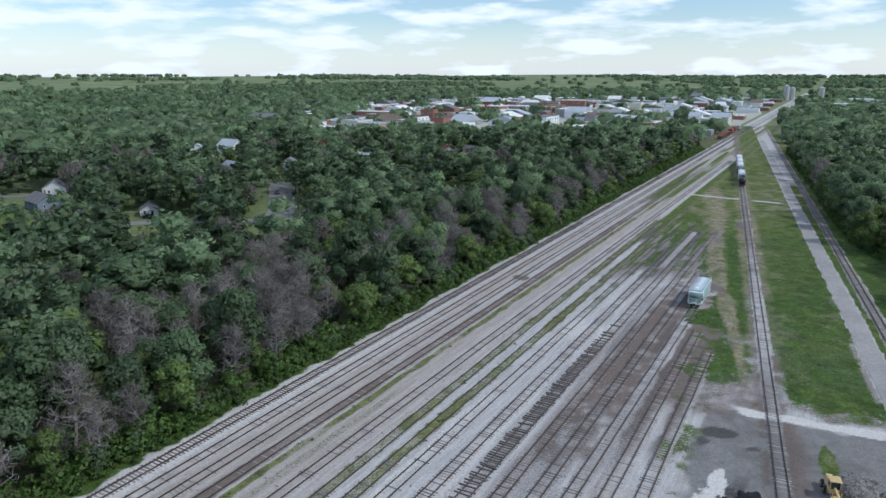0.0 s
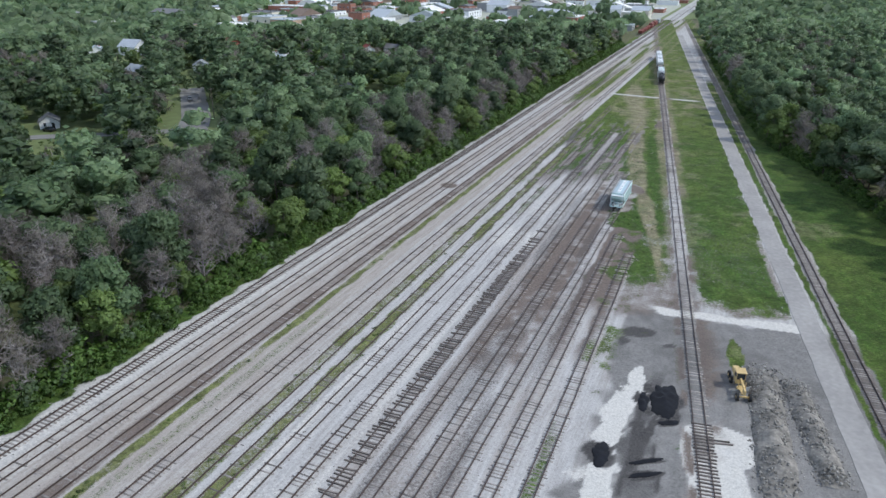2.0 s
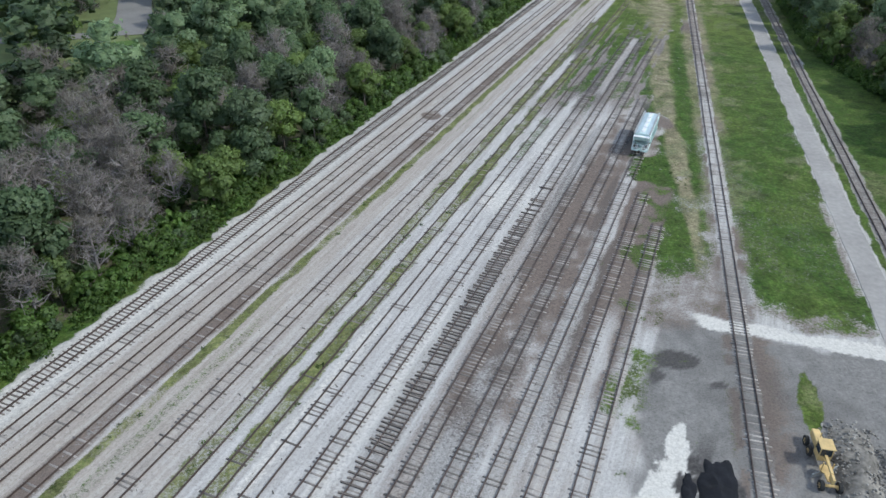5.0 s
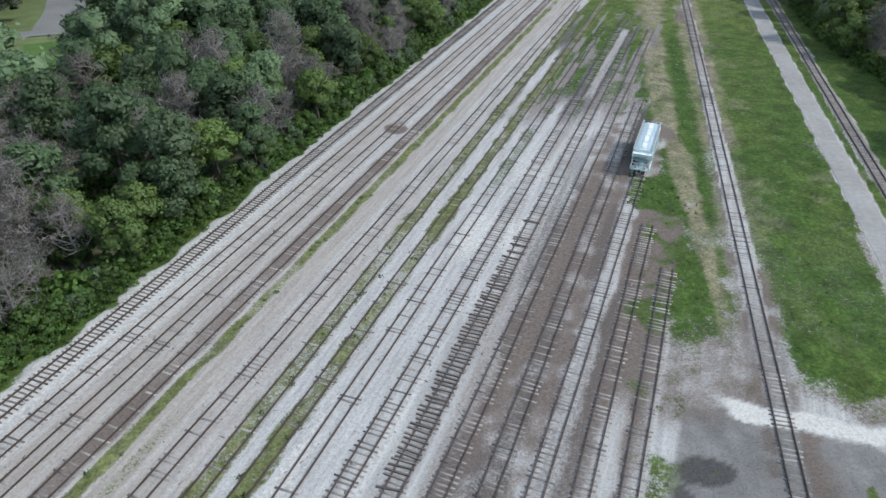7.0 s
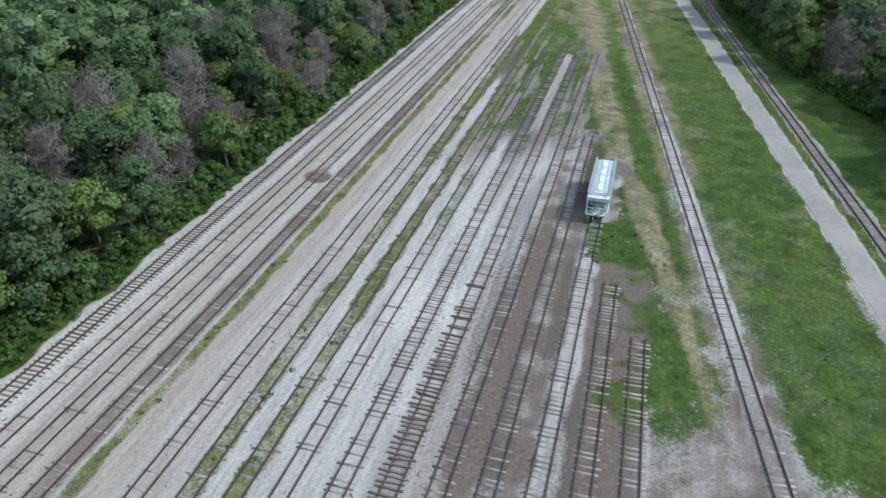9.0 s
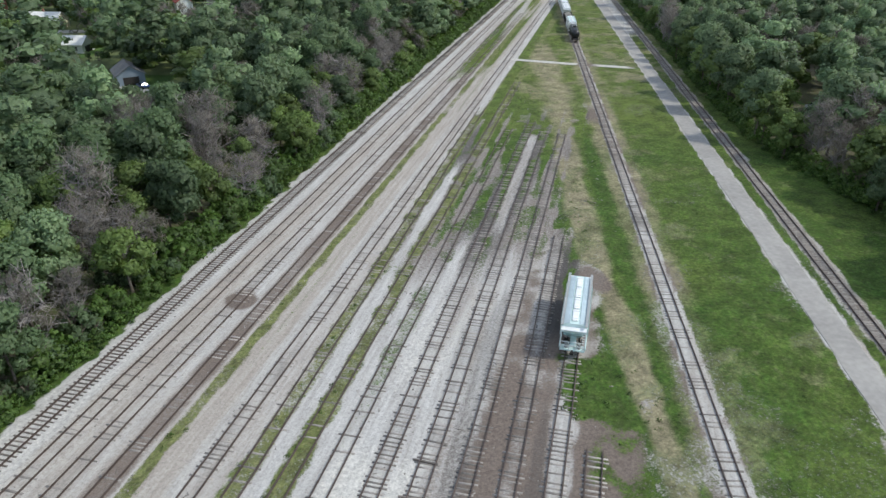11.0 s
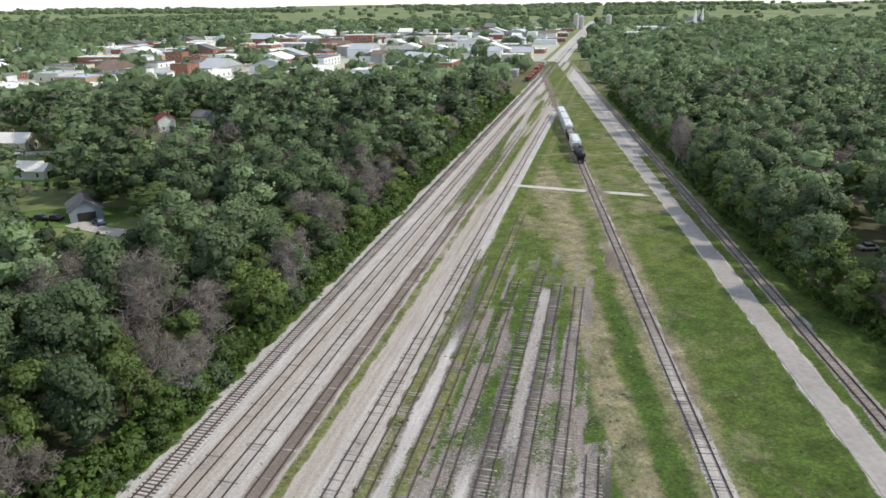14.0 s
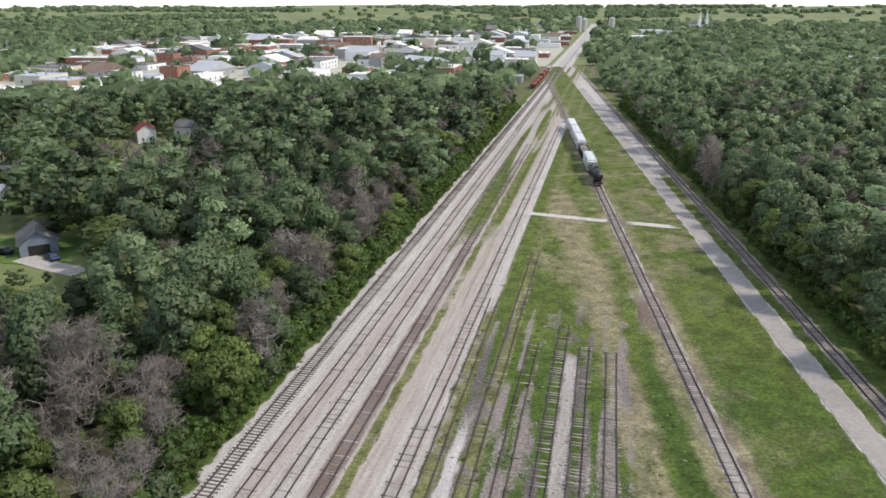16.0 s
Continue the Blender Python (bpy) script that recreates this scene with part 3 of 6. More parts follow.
def ground_material():
    m = bpy.data.materials.new("yard_ground")
    m.use_nodes = True
    n, l = m.node_tree.nodes, m.node_tree.links
    bsdf = n["Principled BSDF"]
    bsdf.inputs["Roughness"].default_value = 0.95
    bsdf.inputs["Specular IOR Level"].default_value = 0.2
    tc = n.new("ShaderNodeTexCoord")

    def noise_node(scale, detail=5.0, rough=0.6):
        k = n.new("ShaderNodeTexNoise")
        k.inputs["Scale"].default_value, k.inputs["Detail"].default_value, k.inputs["Roughness"].default_value = scale, detail, rough
        l.new(tc.outputs["Object"], k.inputs["Vector"])
        return k.outputs["Fac"]

    f1, f2, f3 = noise_node(2.2, 6.0, 0.7), noise_node(0.55, 6.0, 0.65), noise_node(9.0, 3.0)
    lean = n.new("ShaderNodeMapping"); lean.vector_type = "TEXTURE"
    lean.inputs["Rotation"].default_value = (0, 0, -math.atan(0.56)); lean.inputs["Scale"].default_value = (0.55, 9.0, 1.0)
    l.new(tc.outputs["Object"], lean.inputs["Vector"])
    streak = n.new("ShaderNodeTexNoise"); streak.inputs["Scale"].default_value, streak.inputs["Detail"].default_value, streak.inputs["Roughness"].default_value = 1.0, 6.0, 0.65
    l.new(lean.outputs[0], streak.inputs["Vector"])
    f4 = streak.outputs["Fac"]

    def attr(name):
        a = n.new("ShaderNodeAttribute"); a.attribute_name = name
        s = n.new("ShaderNodeSeparateColor")
        l.new(a.outputs["Color"], s.inputs[0])
        return s.outputs

    one, two, three = attr("cover"), attr("soil"), attr("bed")

    def mask(value, noise_out, lo, hi, amount=0.7):
        """A ragged mask: the weight plus noise, cut between lo and hi."""
        a = n.new("ShaderNodeMath"); a.operation = "MULTIPLY_ADD"
        a.inputs[1].default_value = amount; a.inputs[2].default_value = -amount / 2
        l.new(noise_out, a.inputs[0])
        b = n.new("ShaderNodeMath"); b.operation = "ADD"
        l.new(a.outputs[0], b.inputs[0]); l.new(value, b.inputs[1])
        c = n.new("ShaderNodeMapRange"); c.interpolation_type = "SMOOTHSTEP"
        c.inputs[1].default_value, c.inputs[2].default_value = lo, hi
        l.new(b.outputs[0], c.inputs[0])
        return c.outputs[0]

    def blend(fac, a, b):
        x = n.new("ShaderNodeMix"); x.data_type = "RGBA"
        for s, v in ((x.inputs[0], fac), (x.inputs[6], a), (x.inputs[7], b)):
            if isinstance(v, tuple):
                s.default_value = (*v, 1)
            else:
                l.new(v, s)
        return x.outputs[2]

    def contrast(out, lo=0.32, hi=0.68):
        c = n.new("ShaderNodeMapRange"); c.inputs[1].default_value, c.inputs[2].default_value = lo, hi
        l.new(out, c.inputs[0])
        return c.outputs[0]

    mixed = n.new("ShaderNodeMath"); mixed.operation = "MULTIPLY_ADD"; mixed.inputs[1].default_value = 0.6
    part_two = n.new("ShaderNodeMath"); part_two.operation = "MULTIPLY"; part_two.inputs[1].default_value = 0.4
    l.new(noise_node(5.5, 4.0, 0.7), part_two.inputs[0])
    l.new(f1, mixed.inputs[0]); l.new(part_two.outputs[0], mixed.inputs[2])
    g1, g4, g2 = contrast(f1, 0.28, 0.72), contrast(f4, 0.37, 0.63), contrast(f2)
    gravel = blend(g4, blend(g1, (0.30, 0.285, 0.272), (0.43, 0.41, 0.395)), blend(g1, (0.39, 0.378, 0.366), (0.57, 0.553, 0.538)))
    gravel = blend(mask(three[0], f2, 0.15, 0.85, 0.5), gravel, blend(g4, blend(g1, (0.262, 0.228, 0.202), (0.372, 0.332, 0.298)), blend(g1, (0.338, 0.304, 0.275), (0.462, 0.428, 0.390))))
    gravel = blend(mask(three[1], mixed.outputs[0], 0.15, 0.75, 0.7), gravel, blend(g2, blend(g1, (0.138, 0.132, 0.126), (0.208, 0.200, 0.192)), blend(g1, (0.192, 0.184, 0.176), (0.285, 0.274, 0.262))))
    gravel = blend(mask(two[1], mixed.outputs[0], 0.18, 0.74, 1.5), gravel, blend(g1, (0.46, 0.44, 0.41), (0.67, 0.645, 0.60)))
    gravel = blend(mask(two[0], mixed.outputs[0], 0.12, 0.76, 1.6), gravel, blend(g1, (0.100, 0.078, 0.067), (0.215, 0.175, 0.152)))
    gravel = blend(mask(two[2], mixed.outputs[0], 0.16, 0.88, 1.5), gravel, blend(g1, (0.036, 0.034, 0.035), (0.105, 0.098, 0.094)))
    # dark green near, pale far: cloud shade and sun carried by the colour
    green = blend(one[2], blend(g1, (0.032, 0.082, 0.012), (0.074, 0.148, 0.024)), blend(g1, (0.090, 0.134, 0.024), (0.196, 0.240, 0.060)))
    spots = n.new("ShaderNodeMath"); spots.operation = "MULTIPLY"; spots.inputs[1].default_value = 0.40
    l.new(g2, spots.inputs[0])
    green = blend(spots.outputs[0], green, blend(g1, (0.075, 0.122, 0.022), (0.165, 0.190, 0.050)))
    mown = n.new("ShaderNodeMapping"); mown.vector_type = "TEXTURE"
    mown.inputs["Rotation"].default_value = (0, 0, -math.atan(0.39)); mown.inputs["Scale"].default_value = (0.9, 14.0, 1.0)
    l.new(tc.outputs["Object"], mown.inputs["Vector"])
    mow = n.new("ShaderNodeTexNoise"); mow.inputs["Scale"].default_value, mow.inputs["Detail"].default_value, mow.inputs["Roughness"].default_value = 1.0, 5.0, 0.7
    l.new(mown.outputs[0], mow.inputs["Vector"])
    half = n.new("ShaderNodeMath"); half.operation = "MULTIPLY"; half.inputs[1].default_value = 0.24
    l.new(contrast(mow.outputs["Fac"], 0.42, 0.72), half.inputs[0])
    green = blend(half.outputs[0], green, blend(g1, (0.062, 0.078, 0.026), (0.135, 0.140, 0.058)))
    thin = n.new("ShaderNodeMath"); thin.operation = "MULTIPLY"; thin.inputs[1].default_value = 0.32
    l.new(contrast(noise_node(0.9, 5.0, 0.7), 0.50, 0.66), thin.inputs[0])
    green = blend(thin.outputs[0], green, blend(g1, (0.060, 0.062, 0.030), (0.150, 0.140, 0.085)))
    straw = blend(f1, (0.225, 0.200, 0.125), (0.39, 0.345, 0.225))
    green = blend(mask(one[1], mixed.outputs[0], 0.12, 1.0, 0.9), green, straw)
    tuft = n.new("ShaderNodeMath"); tuft.operation = "MULTIPLY"
    for i, (out, lo, hi, dark, light) in enumerate(((noise_node(0.30, 7.0, 0.72), 0.34, 0.66, 0.46, 1.12), (noise_node(1.7, 5.0, 0.75), 0.36, 0.64, 0.62, 1.24))):
        k = n.new("ShaderNodeMapRange")
        k.inputs[1].default_value, k.inputs[2].default_value, k.inputs[3].default_value, k.inputs[4].default_value = lo, hi, dark, light
        l.new(out, k.inputs[0]); l.new(k.outputs[0], tuft.inputs[i])
    deep = n.new("ShaderNodeVectorMath"); deep.operation = "SCALE"
    l.new(green, deep.inputs[0]); l.new(tuft.outputs[0], deep.inputs["Scale"])
    col = blend(mask(one[0], mixed.outputs[0], 0.28, 0.70, 1.9), gravel, deep.outputs[0])
    f5 = noise_node(4.6, 3.0, 0.6)
    speck = n.new("ShaderNodeMapRange"); speck.inputs[1].default_value, speck.inputs[2].default_value = 0.36, 0.50
    speck.inputs[3].default_value, speck.inputs[4].default_value = 0.84, 1.03
    l.new(f5, speck.inputs[0])
    fleck = n.new("ShaderNodeVectorMath"); fleck.operation = "SCALE"
    l.new(col, fleck.inputs[0]); l.new(speck.outputs[0], fleck.inputs["Scale"])
    l.new(fleck.outputs[0], bsdf.inputs["Base Color"])
    hs = n.new("ShaderNodeMath"); hs.operation = "ADD"
    l.new(f1, hs.inputs[0]); l.new(f3, hs.inputs[1])
    b = n.new("ShaderNodeBump"); b.inputs["Strength"].default_value, b.inputs["Distance"].default_value = 0.5, 0.12
    l.new(hs.outputs[0], b.inputs["Height"]); l.new(b.outputs[0], bsdf.inputs["Normal"])
    return m


def yard_sheet():
    us = np.arange(-112, 78.01, 0.5)
    ys = np.concatenate([np.arange(-44, 14, 2.0), np.arange(14, 322, 0.5), np.arange(322, 700, 1.5)])
    U, Y = np.meshgrid(us, ys)
    X = U + 0.5 * Y
    x, y = X.ravel(), Y.ravel()
    grass, dry, brown, white, dark, tint, bed, yard = ground_weights(x, y)
    z = 0.06 + 0.05 * (lattice_noise(x, y, 5.0, 11) - 0.5) + 0.12 * grass * (lattice_noise(x, y, 1.6, 12) - 0.4)
    for k in TRACKS:
        near = 1 - smooth01(1.3, 2.4, np.abs(off(k, x, y)))
        z = z * (1 - 0.8 * near) + 0.05 * near
    nx, ny = len(us), len(ys)
    i = np.arange(nx * ny).reshape(ny, nx)
    f = np.stack([i[:-1, :-1], i[:-1, 1:], i[1:, 1:], i[1:, :-1]], -1).reshape(-1, 4)
    me = bpy.data.meshes.new("yard_ground")
    me.vertices.add(nx * ny); me.loops.add(f.size); me.polygons.add(len(f))
    me.vertices.foreach_set("co", np.stack([x, y, z], 1).ravel())
    me.loops.foreach_set("vertex_index", f.ravel())
    me.polygons.foreach_set("loop_start", np.arange(0, f.size, 4))
    me.update(calc_edges=True)
    me.polygons.foreach_set("use_smooth", [True] * len(f))
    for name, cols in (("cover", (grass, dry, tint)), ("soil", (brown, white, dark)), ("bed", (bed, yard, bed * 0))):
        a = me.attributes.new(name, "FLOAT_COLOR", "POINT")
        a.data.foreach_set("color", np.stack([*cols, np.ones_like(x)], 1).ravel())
    me.materials.append(ground_material())
    return tagged(new("yard_ground", me), "grey ballast and gravel yard with weeds and mown grass", "ground", kind="structure")


yard_sheet()


def country_material():
    # pale fields, lightened further for distant haze put into the colour
    m = material("country_ground", (0.085, 0.130, 0.042), 0.95, 0, 0.2, 0.25, 0.006, bump=0.3, tint=(0.19, 0.215, 0.085))
    return m


def country():
    """The open land as far as the horizon, in one sheet under the yard's."""
    rs = [0, 60, 140, 260, 420, 700, 1100, 1700, 2500, 3400, 4300, 4950]
    seg = 72
    vs, fs = [(80, 150, -0.06)], []
    for r in rs[1:]:
        for k in range(seg):
            a = 2 * math.pi * k / seg
            vs.append((80 + r * math.sin(a), 150 + r * math.cos(a), -0.06 + (16 * noise.noise((math.sin(a) * 3, math.cos(a) * 3, r * 0.001)) + 24) * smooth01(2200, 4600, r)))
    for k in range(seg):
        fs.append((0, 1 + (k + 1) % seg, 1 + k))
    for j in range(len(rs) - 2):
        for k in range(seg):
            a, b = 1 + j * seg + k, 1 + j * seg + (k + 1) % seg
            fs.append((a, b, b + seg, a + seg))
    me = mesh_of("country_ground", vs, fs, True)
    me.materials.append(country_material())
    tagged(new("country_ground", me), "green open country that reaches the horizon", "ground", kind="structure")


country()

# ---- tracks ----
def boxes_mesh(name, rows):
    """Many boxes in one mesh. rows: middle x, y, z, half length, half width, half height, turn."""
    r = np.array(rows, float)
    sx = np.array([-1, 1, 1, -1, -1, 1, 1, -1.0]); sy = np.array([-1, -1, 1, 1, -1, -1, 1, 1.0]); sz = np.array([-1, -1, -1, -1, 1, 1, 1, 1.0])
    lx, ly = r[:, 3:4] * sx, r[:, 4:5] * sy
    c, s = np.cos(r[:, 6:7]), np.sin(r[:, 6:7])
    v = np.stack([r[:, 0:1] + lx * c - ly * s, r[:, 1:2] + lx * s + ly * c, r[:, 2:3] + r[:, 5:6] * sz], -1).reshape(-1, 3)
    q = np.array([(4, 5, 6, 7), (0, 1, 5, 4), (1, 2, 6, 5), (2, 3, 7, 6), (3, 0, 4, 7)])
    f = (np.arange(len(r))[:, None, None] * 8 + q[None]).reshape(-1, 4)
    me = bpy.data.meshes.new(name)
    me.vertices.add(len(v)); me.loops.add(f.size); me.polygons.add(len(f))
    me.vertices.foreach_set("co", v.ravel()); me.loops.foreach_set("vertex_index", f.ravel())
    me.polygons.foreach_set("loop_start", np.arange(0, f.size, 4))
    me.update(calc_edges=True)
    return me


PROFILE = ((-0.075, 0.0), (0.075, 0.0), (0.075, 0.02), (0.012, 0.04), (0.012, 0.12), (0.04, 0.13), (0.04, 0.17), (-0.04, 0.17), (-0.04, 0.13), (-0.012, 0.12), (-0.012, 0.04), (-0.075, 0.02))


def rail_mesh(name, a, b, y0, y1, shift, z0):
    """One rail as a long I-shaped bar, with slight wander."""
    n = max(2, int((y1 - y0) / 9))
    vs, fs = [], []
    c = 1 / math.sqrt(1 + b * b)
    for i in range(n + 1):
        y = y0 + (y1 - y0) * i / n
        w = 0.035 * math.sin(y * 0.21 + shift * 5) + 0.025 * math.sin(y * 0.47 + a)
        for px, pz in PROFILE:
            o = shift + w + px
            vs.append((a + b * y + o * c, y - o * b * c, z0 + pz))
    k = len(PROFILE)
    for i in range(n):
        for j in range(k):
            p, q = i * k + j, i * k + (j + 1) % k
            fs.append((p, q, q + k, p + k))
    fs.append(tuple(range(k - 1, -1, -1))); fs.append(tuple(range(n * k, n * k + k)))
    return mesh_of(name, vs, fs)


def tie_rows(a, b, y0, y1, step, top, rng, keep=1.0, spread=0.06, length=1.21):
    turn = -math.atan(b)
    rows, dy = [], step / math.sqrt(1 + b * b)
    y = y0
    while y < y1:
        if rng.random() < keep:
            o = rng.gauss(0, spread)
            rows.append((a + b * y + o, y, top - 0.08 + rng.gauss(0, 0.012), length * rng.uniform(0.93, 1.05), rng.uniform(0.10, 0.125), 0.08, turn + rng.gauss(0, 0.025)))
        y += dy
    return rows


TRACK_LABELS = {
    "T1": "main line on white ballast with dark ties", "T4": "old siding sunk in brown soil with rusty rails",
    "T6": "disused yard track overgrown with yellowish weeds", "T7": "disused yard track overgrown with green weeds",
    "T10": "worn yard track with loose dark ties sticking out", "T13": "yard track in brown soil under a parked hopper car",
    "R": "single siding through mown grass with grey ties", "FR": "dark siding along the edge of the wood",
}


def build_track(key):
    a, b, y0, y1 = TRACKS[key]
    rng = random.Random(key)
    root = tagged(new("railroad_track"), TRACK_LABELS.get(key, "rusty yard track with weathered ties sunk in gravel"), "railroad track", "tracks of the yard", "structure")
    high = 0.15 if key == "T1" else 0.105
    for sh in (-0.7525, 0.7525):
        part("rail", rail_mesh("rail", a, b, y0, y1, sh, high), STEEL, root)
    if key == "T1":
        rows = tie_rows(a, b, y0, y1 if y1 < 650 else 650, 0.62, high, rng, 1.0, 0.05, 1.3)
        near = [r for r in rows if 84 < r[1] < 240][:300]
        rest = [r for r in rows if not 84 < r[1] < 240] + [r for r in rows if 84 < r[1] < 240][300:]
        tagged(part("ties", boxes_mesh("ties", rest), TIES, root), kind="stuff")
        bm = bmesh.new(); add_box(bm, -1.3, -0.09, -0.08, 1.3, 0.09, 0.08, bevel=0.012)
        one = done("tie", bm); one.materials.append(TIE)
        for r in near:
            o = part("tie", one, None, root)
            o.matrix_local = Matrix.Translation(r[:3]) @ Matrix.Rotation(r[6], 4, "Z")
    else:
        keep = {"T2": 0.50, "T3": 0.45, "T4": 0.45, "T5": 0.6, "T6": 0.22, "T7": 0.25, "T8": 0.3}.get(key, 0.9)
        rows = [(q[0], q[1], q[2] - rng.uniform(0, 0.05), *q[3:]) for q in tie_rows(a, b, y0, min(y1, 430), 0.60, high - 0.005, rng, keep, 0.09)]
        tagged(part("ties", boxes_mesh("ties", rows), DARK_TIES if key in ("FR", "T7", "T8", "T9", "T11", "T12", "T10") else TIES, root), kind="stuff")
    return root


for key in TRACKS:
    build_track(key)

# loose dark ties along the tenth track, and the fresh track panel at the near end
def loose_ties():
    rng = random.Random(5)
    a, b = TRACKS["T10"][:2]
    turn = -math.atan(b)
    bm = bmesh.new(); add_box(bm, -1.25, -0.095, -0.09, 1.25, 0.095, 0.09, bevel=0.015)
    one = done("loose_tie", bm); one.materials.append(TIE)
    y = 62.0
    n = 0
    while y < 139 and n < 200:
        if rng.random() < (0.90 if y < 120 else 0.45):
            o = new("loose_tie", one)
            o.matrix_world = Matrix.Translation((a + b * y + rng.gauss(-0.35, 0.14), y, 0.13 + rng.uniform(0, 0.03))) @ Matrix.Rotation(turn + rng.gauss(0, 0.05), 4, "Z") @ Matrix.Rotation(rng.gauss(0, 0.012), 4, "Y")
            tagged(o, "dark old wooden tie lying loose across the rails", "railway tie", "loose ties")
            n += 1
        y += 0.56
    a, b = TRACKS["R"][:2]
    turn = -math.atan(b)
    y = 50.0
    while y < 70.2:
        o = new("loose_tie", one)
        o.matrix_world = Matrix.Translation((a + b * y + 0.25 + rng.gauss(0.0, 0.06), y, 0.13)) @ Matrix.Rotation(turn + rng.gauss(0, 0.02), 4, "Z")
        tagged(o, "dark creosoted tie of a fresh track panel on white gravel", "railway tie", "ties of the track panel")
        y += 0.58
    for dx, dy, t in ((2.2, 66.3, 0.05), (2.6, 65.7, 0.12)):
        o = new("loose_tie", one)
        o.matrix_world = Matrix.Translation((a + b * dy + dx, dy, 0.16)) @ Matrix.Rotation(turn + t, 4, "Z")
        tagged(o, "dark creosoted tie lying beside the track panel", "railway tie", "ties of the track panel")


loose_ties()

# ---- trees ----
def tube_rows(path, radii, seg=5):
    """A bent tapering limb: verts and faces."""
    vs, fs = [], []
    for i, (p, r) in enumerate(zip(path, radii)):
        d = (path[min(i + 1, len(path) - 1)] - path[max(i - 1, 0)]).normalized()
        u = d.orthogonal().normalized(); w = d.cross(u)
        for k in range(seg):
            a = 2 * math.pi * k / seg
            vs.append(p + (u * math.cos(a) + w * math.sin(a)) * r)
    for i in range(len(path) - 1):
        for k in range(seg):
            a, b = i * seg + k, i * seg + (k + 1) % seg
            fs.append((a, b, b + seg, a + seg))
    return vs, fs


def wood_mesh(name, rng, height, spread, limbs=8, twigs=0, base_r=0.2, low=0.3):
    """Trunk with limbs, and twigs on them where the tree is bare."""
    vs, fs = [], []

    def put(path, radii, seg):
        v, f = tube_rows(path, radii, seg)
        o = len(vs)
        vs.extend(v); fs.extend(tuple(i + o for i in q) for q in f)

    top = Vector((rng.uniform(-0.6, 0.6), rng.uniform(-0.6, 0.6), height * 0.86))
    stem = [top * t + Vector((rng.uniform(-0.15, 0.15), rng.uniform(-0.15, 0.15), 0)) * (t > 0) for t in (0, 0.25, 0.5, 0.75, 1)]
    put(stem, [base_r, base_r * 0.8, base_r * 0.6, base_r * 0.38, base_r * 0.1], 6)
    tips = []
    for i in range(limbs):
        t = low + (0.92 - low) * (i + rng.random()) / limbs
        a = i * 2.4 + rng.uniform(-0.5, 0.5)
        reach = spread * (1.05 - 0.6 * t) * rng.uniform(0.7, 1.1)
        p0 = top * t
        p2 = p0 + Vector((math.cos(a) * reach, math.sin(a) * reach, reach * rng.uniform(0.45, 1.0)))
        p1 = (p0 + p2) / 2 + Vector((0, 0, -0.08 * reach))
        r = base_r * (0.55 - 0.35 * t)
        put([p0, p1, p2], [r, r * 0.6, r * 0.15], 4)
        tips.append((p0, p1, p2))
    for i in range(twigs):
        p0, p1, p2 = tips[i % len(tips)]
        s = rng.random()
        q = p0.lerp(p1, s * 2) if s < 0.5 else p1.lerp(p2, s * 2 - 1)
        d = Vector((rng.gauss(0, 1), rng.gauss(0, 1), rng.gauss(0.7, 0.6))).normalized() * rng.uniform(0.8, 2.0) * spread / 4
        e = q + d
        put([q, e], [0.05, 0.012], 3)
        for _ in range(3):
            g = e.lerp(q, rng.random() * 0.7)
            put([g, g + Vector((rng.gauss(0, 1), rng.gauss(0, 1), rng.gauss(0.5, 0.6))).normalized() * rng.uniform(0.4, 1.0)], [0.022, 0.006], 3)
    return mesh_of(name, vs, fs)


